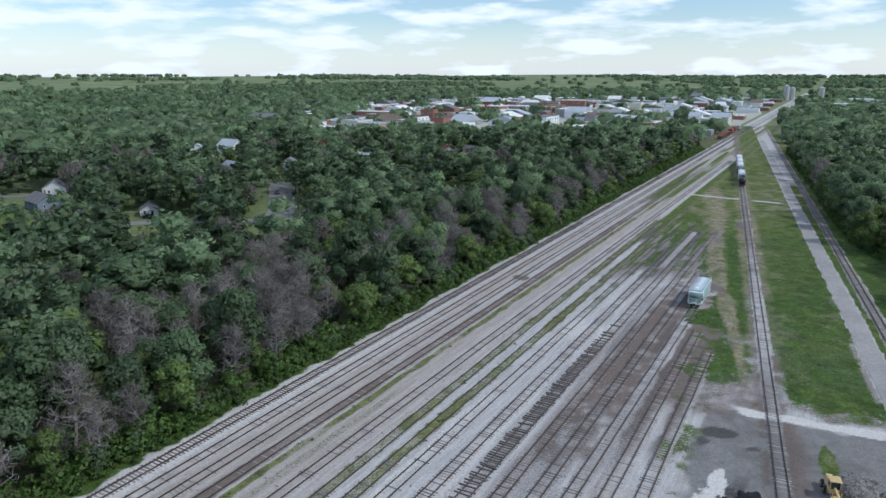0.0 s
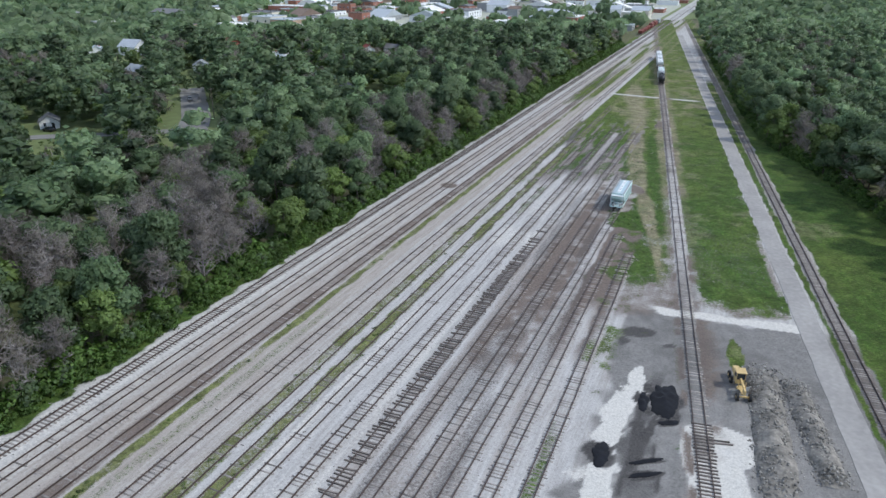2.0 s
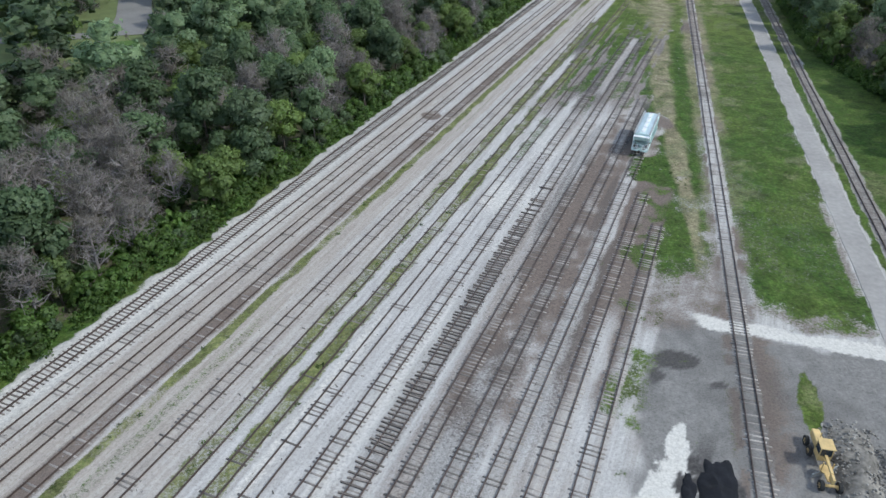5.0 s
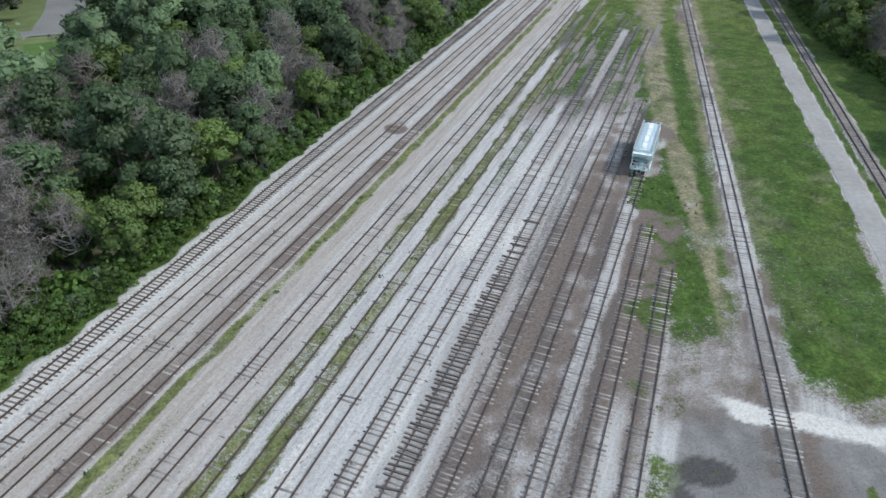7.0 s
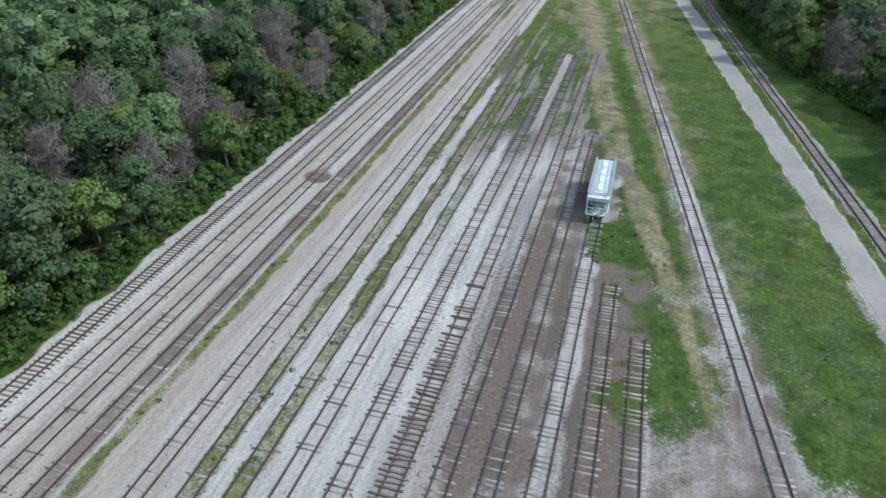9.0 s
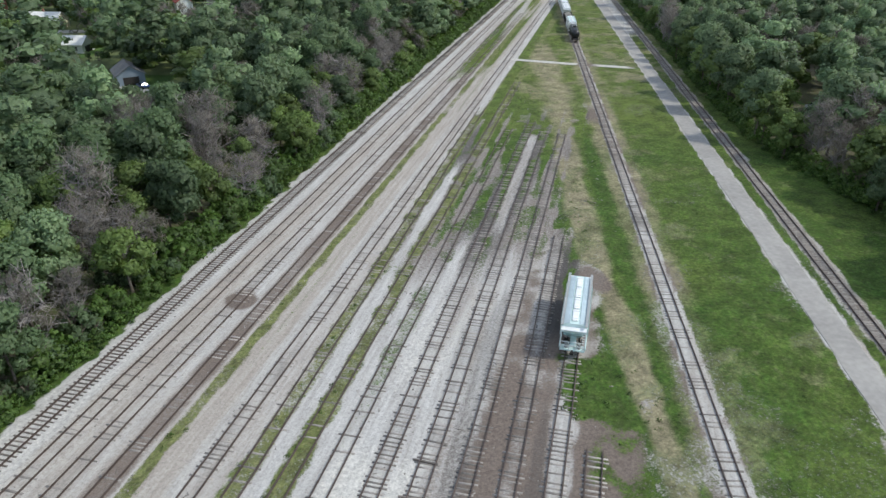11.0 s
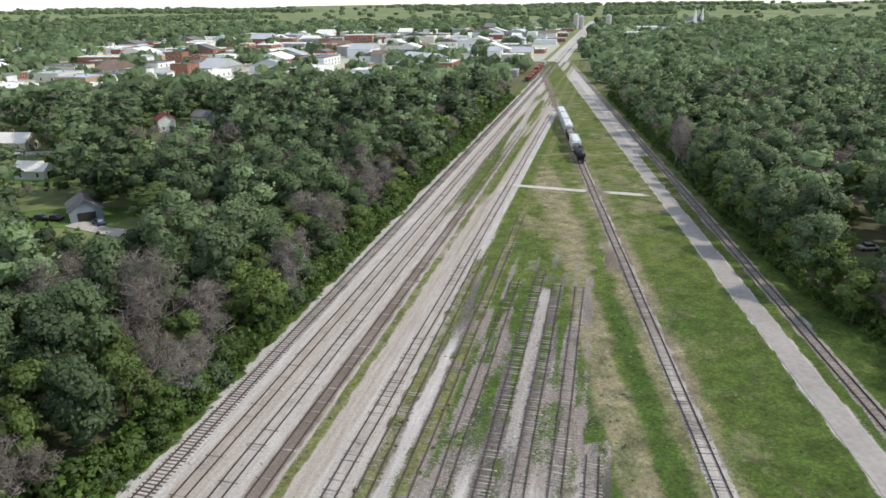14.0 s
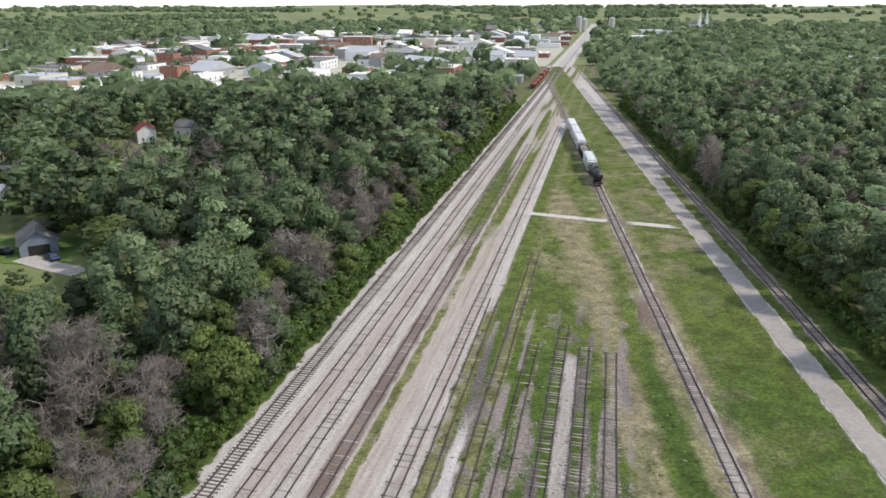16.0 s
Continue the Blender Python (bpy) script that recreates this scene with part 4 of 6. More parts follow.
def leaf_arrays(rng, centres, radii, count, size, core=0, fill=0.80, thin=False):
    """Many small leaf clumps scattered through the outer part of several lobes: corners and soft normals.
    thin: long narrow twigs in place of leaves."""
    r = np.random.RandomState(rng.randrange(1 << 30))
    c = np.array(centres, float); q = np.array(radii, float)
    w = q[:, 0] ** 2; w = w / w.sum()
    pick = r.choice(len(c), count, p=w)
    d = r.normal(size=(count, 3)); d /= np.linalg.norm(d, axis=1)[:, None]
    d[:, 2] = np.where(d[:, 2] < -0.35, -d[:, 2], d[:, 2])
    depth = 1 - (0.85 if thin else 0.46) * r.rand(count) ** 1.4
    pos = c[pick] + d * q[pick] * depth[:, None] * (1 + 0.15 * r.normal(size=(count, 1)))
    nrm = d * 0.8 + r.normal(size=(count, 3)) * 0.7 + np.array([0, 0, 0.35]); nrm /= np.linalg.norm(nrm, axis=1)[:, None]
    nrm *= np.where((nrm * d).sum(1) < 0, -1, 1)[:, None]
    if thin:
        t = d * 0.8 + 0.6 * r.normal(size=(count, 3)) + np.array([0, 0, 0.5]); t -= nrm * (t * nrm).sum(1)[:, None]
    else:
        t = np.cross(nrm, r.normal(size=(count, 3)))
    t /= np.linalg.norm(t, axis=1)[:, None]
    b = np.cross(nrm, t)
    s = size * (0.6 + 0.8 * r.rand(count))[:, None]
    wide = 0.035 if thin else 0.45
    e = size * (0.0 if thin else 0.2) * r.normal(size=(count, 1)) * nrm
    v = np.stack([pos - t * s * 0.5 + e, pos - b * s * wide - t * s * 0.1, pos + t * s * 0.55 - e, pos + b * s * wide + t * s * 0.08], 1).reshape(-1, 3)
    mid = c.mean(0); big = np.abs(c - mid).max() + q.max()
    soft = 0.50 * d + 0.7 * (pos - mid) / big + np.array([0, 0, 0.22]) + 0.42 * nrm
    soft = np.repeat(soft, 4, axis=0)
    if core:
        for i in range(len(c)):
            k = core_quads(core, r)
            v = np.concatenate([v, c[i] + k * q[i] * fill])
            soft = np.concatenate([soft, 0.7 * k + 0.6 * (c[i] + k * q[i] - mid) / big + np.array([0, 0, 0.2])])
    soft /= np.linalg.norm(soft, axis=1)[:, None] + 1e-9
    return v, soft


def card_mesh(name, v, soft, tone=None):
    f = np.arange(len(v)).reshape(-1, 4)
    me = bpy.data.meshes.new(name)
    me.vertices.add(len(v)); me.loops.add(f.size); me.polygons.add(len(f))
    me.vertices.foreach_set("co", v.ravel()); me.loops.foreach_set("vertex_index", f.ravel())
    me.polygons.foreach_set("loop_start", np.arange(0, f.size, 4))
    me.update(calc_edges=True)
    me.polygons.foreach_set("use_smooth", np.ones(len(f), bool))
    a = me.attributes.new("custom_normal", "FLOAT_VECTOR", "POINT")
    a.data.foreach_set("vector", soft.astype(np.float32).ravel())
    a = me.attributes.new("tone", "FLOAT", "POINT")
    a.data.foreach_set("value", np.full(len(v), 0.5, np.float32) if tone is None else tone.astype(np.float32))
    return me


def leaf_cards(name, rng, centres, radii, count, size, core=0, fill=0.80, thin=False):
    return card_mesh(name, *leaf_arrays(rng, centres, radii, count, size, core, fill, thin))


def core_quads(n, r):
    """The uneven inner mass of a lobe, as loose tilted quads over a ball."""
    out = []
    g = np.linspace(-1, 1, n + 1)
    u, w = np.meshgrid(g[:-1], g[:-1])
    s = 2.0 / n
    for ax in range(3):
        for sg in (-1, 1):
            cs = []
            for du, dw in ((0, 0), (s, 0), (s, s), (0, s)) if sg > 0 else ((0, s), (s, s), (s, 0), (0, 0)):
                p = np.zeros((n * n, 3))
                p[:, ax] = sg
                p[:, (ax + 1) % 3], p[:, (ax + 2) % 3] = (u + du).ravel(), (w + dw).ravel()
                p /= np.linalg.norm(p, axis=1)[:, None]
                cs.append(p)
            k = 1 + 0.16 * r.normal(size=(n * n, 1))
            q = np.stack(cs, 1) * k[:, None]
            q += 0.09 * r.normal(size=q.shape)
            out.append(q.reshape(-1, 3))
    return np.concatenate(out)


def lobes(rng, height, spread, count, base=0.35):
    cs, rs = [], []
    for i in range(count):
        t = (i + rng.random()) / count
        z = height * (base + (0.90 - base) * t)
        ring = spread * (0.28 + 0.62 * math.sin(math.pi * min(1, 0.30 + 0.66 * t))) * 0.72
        a = i * 2.4 + rng.uniform(-0.6, 0.6)
        k = rng.uniform(0.45, 1.1) if i < count - 1 else 0.1
        cs.append((math.cos(a) * ring * k, math.sin(a) * ring * k, z))
        r = spread * rng.uniform(0.27, 0.50)
        rs.append((r, r, r * rng.uniform(0.75, 0.95)))
    return cs, rs


def make_tree(seed, height, spread, leaf, count, size, label, category="tree", bare=False, nlobes=11, base=0.33, kind_name="tree"):
    rng = random.Random(seed)
    root = tagged(new(kind_name), label, category)
    if bare:
        part("trunk", wood_mesh("trunk", rng, height, spread, 17, 170, 0.24, 0.18), GREYWOOD, root)
        cs, rs = lobes(rng, height, spread, 8, 0.42)
        part("crown", leaf_cards("crown", rng, cs, rs, count, size, thin=True), leaf, root)
    else:
        part("trunk", wood_mesh("trunk", rng, height, spread, 7, 0, 0.22), BARK, root)
        cs, rs = lobes(rng, height, spread, nlobes, base)
        part("crown", leaf_cards("crown", rng, cs, rs, count, size, 3, 0.70), leaf, root)
    return root


SPEC = [
    (11, 14.0, 4.6, LEAF_A, 2300, 0.46, "tall broadleaf tree with a dense dark green crown", False),
    (12, 12.0, 4.2, LEAF_A, 2100, 0.45, "broadleaf tree with a full dark green crown", False),
    (13, 10.5, 4.0, LEAF_B, 2100, 0.42, "rounded tree with bright yellowish green leaves", False),
    (14, 15.0, 5.0, LEAF_C, 2400, 0.48, "large tree with dull grey green leaves", False),
    (15, 12.5, 4.0, LEAF_D, 620, 1.2, "half dead tree with bare grey branches", True),
    (16, 11.0, 3.6, LEAF_D, 480, 1.1, "leafless grey tree with fine twigs", True),
]
PROTOS = [make_tree(s, h, w, lf, c, z, lb, bare=br) for s, h, w, lf, c, z, lb, br in SPEC]
BUSH = [make_tree(21, 4.0, 2.6, WEED, 700, 0.40, "leafy green bush at the foot of the wood", "bush", nlobes=7, base=0.12, kind_name="bush"),
        make_tree(22, 3.0, 2.2, LEAF_A, 640, 0.38, "dark green bush at the foot of the wood", "bush", nlobes=6, base=0.12, kind_name="bush")]


def place(proto, x, y, rng, scale=1.0, group=""):
    k = scale * rng.uniform(0.85, 1.18)
    o = copy_thing(proto, Matrix.Translation((x, y, 0)) @ Matrix.Rotation(rng.uniform(0, 6.28), 4, "Z"))
    o.scale = (k * rng.uniform(0.92, 1.1), k * rng.uniform(0.92, 1.1), k)
    if group:
        o["group"] = group
    return o


def joined_cards(name, protos, spots, mat, label):
    """Many crowns in one mesh. spots: proto number, x, y, turn, width, height."""
    r = np.random.RandomState(len(spots))
    vs, ns, ts = [], [], []
    for k, x, y, t, w, h in spots:
        v, m = protos[k]
        c, s = math.cos(t), math.sin(t)
        vs.append(np.stack([x + w * (v[:, 0] * c - v[:, 1] * s), y + w * (v[:, 0] * s + v[:, 1] * c), h * v[:, 2]], 1))
        ns.append(np.stack([m[:, 0] * c - m[:, 1] * s, m[:, 0] * s + m[:, 1] * c, m[:, 2]], 1))
        ts.append(np.full(len(v), np.clip(0.5 + 0.26 * r.normal(), 0, 1)))
    me = card_mesh(name, np.concatenate(vs), np.concatenate(ns), np.concatenate(ts))
    me.materials.append(mat)
    return tagged(new(name, me), label, "trees", kind="stuff")


CLEAR = []          # (x, y, radius): yards, streets and houses in the wood stay open


def wood_edge(y):
    """How far right of the far track the wood begins."""
    return float(np.interp(y, [118, 145, 176, 189, 204, 218, 260], [23.0, 19.5, 13.5, 10.5, 6.6, 4.6, 4.0]))


def inside(zones, x, y):
    return any((x - cx) ** 2 + (y - cy) ** 2 < r * r for cx, cy, r in zones)

# streets, lawns and houses in the wood
CLEAR += [(-74, 304, 7),
          (2, 288, 7), (-6, 296, 8), (-12, 305, 9), (-20, 308, 9), (-31, 355, 9), (-42, 366, 8), (-50, 408, 11), (1, 433, 7), (16.5, 442, 7), (-159, 264, 15), (-175, 285, 12), (-120, 560, 20), (158, 225, 7),
          (-61, 245, 11), (-64, 262, 10), (-68, 280, 9), (-93, 240, 6), (-103, 239, 6), (-115, 238, 7), (-111, 252, 8), (-56, 226, 6), (-54, 210, 6), (-156, 432, 11), (-142, 454, 12), (-114, 366, 9), (-86, 380, 9)]
SIGHT = [  # (seen from x, y; the place x, y; half width; rise of the sight line): the growth before these places is low
    (0, 2, -61, 243, 8, 0.16), (0, 2, -65, 266, 8, 0.14), (0, 2, -70, 292, 6, 0.12), (0, 2, -99, 238, 10, 0.16), (0, 2, -111, 248, 4, 0.19), (0, 2, -156, 428, 7, 0.09), (0, 2, -142, 450, 8, 0.09), (0, 2, -114, 362, 5, 0.11), (0, 2, -86, 376, 5, 0.11), (0, 2, 0, 428, 4, 0.11), (0, 0, -158, 262, 11, 0.17), (0, 0, -180, 292, 12, 0.15),
    (33, 118, -9, 298, 8, 0.27), (33, 118, 2, 286, 5, 0.30), (33, 118, -31, 350, 6, 0.22), (33, 118, -49, 402, 8, 0.17), (33, 118, 0, 428, 4.5, 0.15), (33, 118, 16.5, 436, 4.5, 0.15), (33, 118, -86, 464, 8, 0.14), (32, 113, 158, 225, 1.5, 0.30),
]


def limit(x, y):
    """How tall a tree may grow here, as a part of its full height."""
    k = 1.0
    for ex, ey, tx, ty, half, rise in SIGHT:
        d = Vector((tx - ex, ty - ey)); ln = d.length; d /= ln
        v = Vector((x - ex, y - ey))
        back = ln - v.dot(d)
        if abs(v.x * d.y - v.y * d.x) < half + 2.5 and -6 < back < 70:
            k = min(k, max(0.0, (back - 3) * rise / 15.0))
    return k


def woods():
    rng = random.Random(77)
    near, mid, dead = [], [], []
    for i in range(0, 81):
        for j in range(0, 49):
            y = 24 + i * 5.5 + rng.uniform(-2.1, 2.1)
            d = 7.2 + j * 5.6 + rng.uniform(-2.1, 2.1)
            x = TRACKS["T1"][0] + TRACKS["T1"][1] * y - d * 1.14
            if inside(CLEAR, x, y) or (d > 30 and rng.random() < 0.05):
                continue
            (near if (d < 27 and 60 < y < 310) or (d < 40 and 110 < y < 250) else mid).append((x, y, d, "trees of the wood beside the main line"))
    for i in range(0, 66):
        for j in range(0, 26):
            y = 40 + i * 6.6 + rng.uniform(-2.3, 2.3)
            d = wood_edge(y) + 2.0 + j * 6.5 + rng.uniform(-1.6, 2.3)
            x = TRACKS["FR"][0] + TRACKS["FR"][1] * y + d * 1.08
            if inside(CLEAR, x, y) or (d > 30 and rng.random() < 0.05):
                continue
            (near if d < wood_edge(y) + 11 and 150 < y < 330 else mid).append((x, y, d, "trees of the wood beside the siding"))
    for x, y, d, group in near:
        w = noise.noise((x * 0.045, y * 0.045, 3.0))
        left = "main" in group
        if left and w > -0.06 and rng.random() < 0.68:
            p = PROTOS[rng.choice((4, 5, 4))]
        elif not left and w > 0.22:
            p = PROTOS[4]
        elif d < 17 and left and rng.random() < 0.5:
            p = PROTOS[2]
        else:
            p = PROTOS[rng.choice((0, 1, 1, 3, 0, 2))] if left else PROTOS[rng.choice((3, 3, 1, 2, 0))]
        k = (0.86 if d < 14 and left else 1.02) * rng.uniform(0.85, 1.2)
        k = max(k * limit(x, y), 0.34)
        place(p, x, y, rng, k, group)
        if p in PROTOS[4:] and left:
            place(BUSH[rng.choice((0, 1, 1))], x + rng.uniform(-1.5, 1.5), y + rng.uniform(-1.5, 1.5), rng, 1.15, "bushes along the main line")
    protos = []
    for level, cards, size, core, nl in ((0, 620, 0.52, 2, 6), (1, 150, 1.0, 1, 5)):
        for s, h, wd, lf, c, z, lb, br in SPEC[:4]:
            r2 = random.Random(s + 30 + level)
            cs, rs = lobes(r2, h, wd * 1.04, nl)
            if level:
                rs = [(a * 1.08, b * 1.08, c2 * 1.08) for a, b, c2 in rs]
            protos.append(leaf_arrays(r2, cs, rs, cards, size, core, 0.76))
    for cards, size in ((420, 1.9), (150, 2.9)):
        r2 = random.Random(99)
        cs, rs = lobes(r2, 12, 3.8, 8, 0.4)
        protos.append(leaf_arrays(r2, cs, rs, cards, size, thin=True))
    kinds = {0: [], 1: [], 2: [], 3: []}
    for x, y, d, group in mid:
        w = noise.noise((x * 0.03, y * 0.03, 3.0))
        k = rng.uniform(0.80, 1.32) * limit(x, y)
        k = max(k, 0.22)
        broad = rng.choice((1.0, 1.0, 1.05, 1.15, 1.5)) if k > 0.6 else 1.0
        far = 0 if (d < 64 and y < 320) else 1
        if w > 0.08 and rng.random() < 0.5:
            kinds[3].append((8 + far, x, y, rng.uniform(0, 6.28), k, k))
        else:
            # right wood picks more of the light leaves, its sunlight put into colour
            q = rng.choice((0, 1, 2, 3, 0, 3)) if "main" in group else rng.choice((3, 3, 2, 3, 0, 3, 1))
            kinds[(0, 0, 1, 2)[q]].append((q + 4 * far, x, y, rng.uniform(0, 6.28), k * broad * rng.uniform(0.95, 1.15), k * (1 + 0.3 * (broad - 1))))
    for q, mat, lb in ((0, LEAF_A, "dark green tree crowns of the wood, close together"), (1, LEAF_B, "bright green tree crowns scattered in the wood"), (2, LEAF_C, "grey green tree crowns of the wood"), (3, LEAF_D, "grey and purplish half bare trees in the wood")):
        joined_cards("wood", protos, kinds[q], mat, lb)
    # the leafy foot of the wood
    foot = []
    y = 30.0
    while y < 480:
        for d in (2.9, 3.8, 4.9, 6.4):
            if rng.random() < 0.86:
                x = TRACKS["T1"][0] + TRACKS["T1"][1] * y - (d + rng.uniform(-0.5, 0.6)) * 1.14
                k = (0.30 if d < 3.5 else 0.42 if d < 4.5 else 0.64 if d < 6 else 0.95) * rng.uniform(0.75, 1.2)
                if 95 < y < 300 and d > 4 and rng.random() < 0.62:
                    place(BUSH[0 if rng.random() < 0.65 else 1], x, y, rng, k, "bushes along the main line")
                else:
                    foot.append((0, x, y, rng.uniform(0, 6.28), k * rng.uniform(0.8, 1.2), k))
        y += 1.7
    y = 100.0
    while y < 470:
        for k in (0.34, 0.55, 0.85):
            if rng.random() < 0.8:
                d = wood_edge(y) - 0.6 + k * 3.2 + rng.uniform(-0.8, 0.8)
                x = TRACKS["FR"][0] + TRACKS["FR"][1] * y + d * 1.08
                if not inside(CLEAR, x, y):
                    foot.append((0, x, y, rng.uniform(0, 6.28), k * rng.uniform(0.8, 1.2), k))
        y += 2.1
    r2 = random.Random(5)
    cs, rs = lobes(r2, 4.0, 2.6, 7, 0.12)
    joined_cards("undergrowth", [leaf_arrays(r2, cs, rs, 170, 0.62)], foot, WEED, "green undergrowth along the edge of the wood")


woods()


def far_woods():
    """Tree tops as far as the horizon, in one mesh."""
    rng = np.random.RandomState(4)
    pos = []
    while len(pos) < 8200:
        r = 330 + 4300 * rng.rand() ** 1.7
        a = radians(rng.uniform(-48, 72))
        x, y = 40 + r * math.sin(a), 110 + r * math.cos(a)
        tr = TRACKS["T1"][0] + TRACKS["T1"][1] * y
        if abs(x - tr) < 22 or -20 < (x - (37.98 + 0.4 * y)) < 8 or (tr < x < 42 + 0.4 * y and y < 650):
            continue
        if x < tr and y < 475 and tr - x < 335:
            continue
        if x > tr and y < 480 and x - (37.98 + 0.4 * y) < 185:
            continue
        if y < 640 and (inside(CLEAR, x, y) or limit(x, y) < 0.7):
            continue
        town = 560 < y < 1250 and -0.52 * y - 60 < x - tr < -14
        if town and rng.rand() < 0.88:
            continue
        field = noise.noise((x * 0.0012, y * 0.0012, 0.0)) > -0.05 and r > 1900
        if field and rng.rand() < 0.94:
            continue
        pos.append((x, y, r))
    P = np.array(pos)
    n = len(P)
    k = 24
    big = 3.0 + 5.5 * rng.rand(n) ** 1.6 + 0.0018 * P[:, 2]
    hgt = 6.5 + 5.0 * rng.rand(n)
    gz = 24 * smooth01(2200, 4600, P[:, 2])
    d = rng.normal(size=(n, k, 3)); d /= np.linalg.norm(d, axis=2)[..., None]
    d[..., 2] = np.abs(d[..., 2]) * 0.9 - 0.2
    c = np.stack([P[:, 0], P[:, 1], hgt * 0.55 + gz], 1)[:, None]
    pos3 = c + d * np.stack([big, big, hgt * 0.55], 1)[:, None] * (0.75 + 0.35 * rng.rand(n, k, 1))
    nr = d + 0.5 * rng.normal(size=d.shape); nr /= np.linalg.norm(nr, axis=2)[..., None]
    nr *= np.where((nr * d).sum(2) < 0, -1, 1)[..., None]
    t = np.cross(nr, rng.normal(size=d.shape)); t /= np.linalg.norm(t, axis=2)[..., None]
    b = np.cross(nr, t)
    s = (big[:, None, None] * 0.62) * (0.7 + 0.6 * rng.rand(n, k, 1))
    v = np.stack([pos3 - t * s, pos3 - b * s, pos3 + t * s, pos3 + b * s], 2).reshape(-1, 3)
    soft = np.repeat((d + 0.35 * nr + np.array([0, 0, 0.3])).reshape(-1, 3), 4, axis=0)
    soft /= np.linalg.norm(soft, axis=1)[:, None]
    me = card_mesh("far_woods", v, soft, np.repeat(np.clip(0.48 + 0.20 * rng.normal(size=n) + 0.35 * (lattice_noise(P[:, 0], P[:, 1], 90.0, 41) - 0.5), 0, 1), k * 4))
    # pale leaf colour stands in for haze and sun on distant trees
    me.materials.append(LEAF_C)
    tagged(new("far_woods", me), "distant green tree tops across the town and hills", "trees", kind="stuff")


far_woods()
for o in PROTOS + BUSH:
    for q in (*o.children_recursive, o):
        bpy.data.objects.remove(q)

# ---- rolling stock ----
def wheel_mesh(r, w, name="wheel"):
    bm = bmesh.new()
    add_tube(bm, (-w / 2, 0, 0), (w / 2, 0, 0), r, seg=14)
    add_tube(bm, (-w / 2 - 0.03, 0, 0), (w / 2 + 0.03, 0, 0), r * 0.35, seg=8)
    return done(name, bm)


def add_truck(root, y):
    bm = bmesh.new()
    for sx in (-1, 1):
        add_box(bm, sx * 0.98 - 0.09, -1.2, 0.42, sx * 0.98 + 0.09, 1.2, 0.62, bevel=0.03)
        add_box(bm, sx * 0.98 - 0.11, -0.32, 0.30, sx * 0.98 + 0.11, 0.32, 0.85, bevel=0.03)
    add_box(bm, -1.0, -0.22, 0.5, 1.0, 0.22, 0.85, bevel=0.03)
    t = part("truck", done("truck", bm), DARK, root)
    t.location = (0, y, 0.27)
    me = wheel_mesh(0.44, 0.12)
    for sx in (-0.75, 0.75):
        for sy in (-0.85, 0.85):
            w = part("wheel", me, DARK, t)
            w.location = (sx, sy, 0.44)
    return t


def add_couplers(root, half):
    for s in (-1, 1):
        bm = bmesh.new()
        add_box(bm, -0.12, 0, 0.80, 0.12, 0.75 * 1, 1.02, bevel=0.03)
        add_box(bm, -0.22, 0.62, 0.74, 0.22, 0.95, 1.08, bevel=0.05)
        c = part("coupler", done("coupler", bm), DARK, root)
        c.matrix_local = Matrix.Translation((0, s * (half - 0.35), 0.27)) @ Matrix.Rotation(0 if s > 0 else math.pi, 4, "Z")


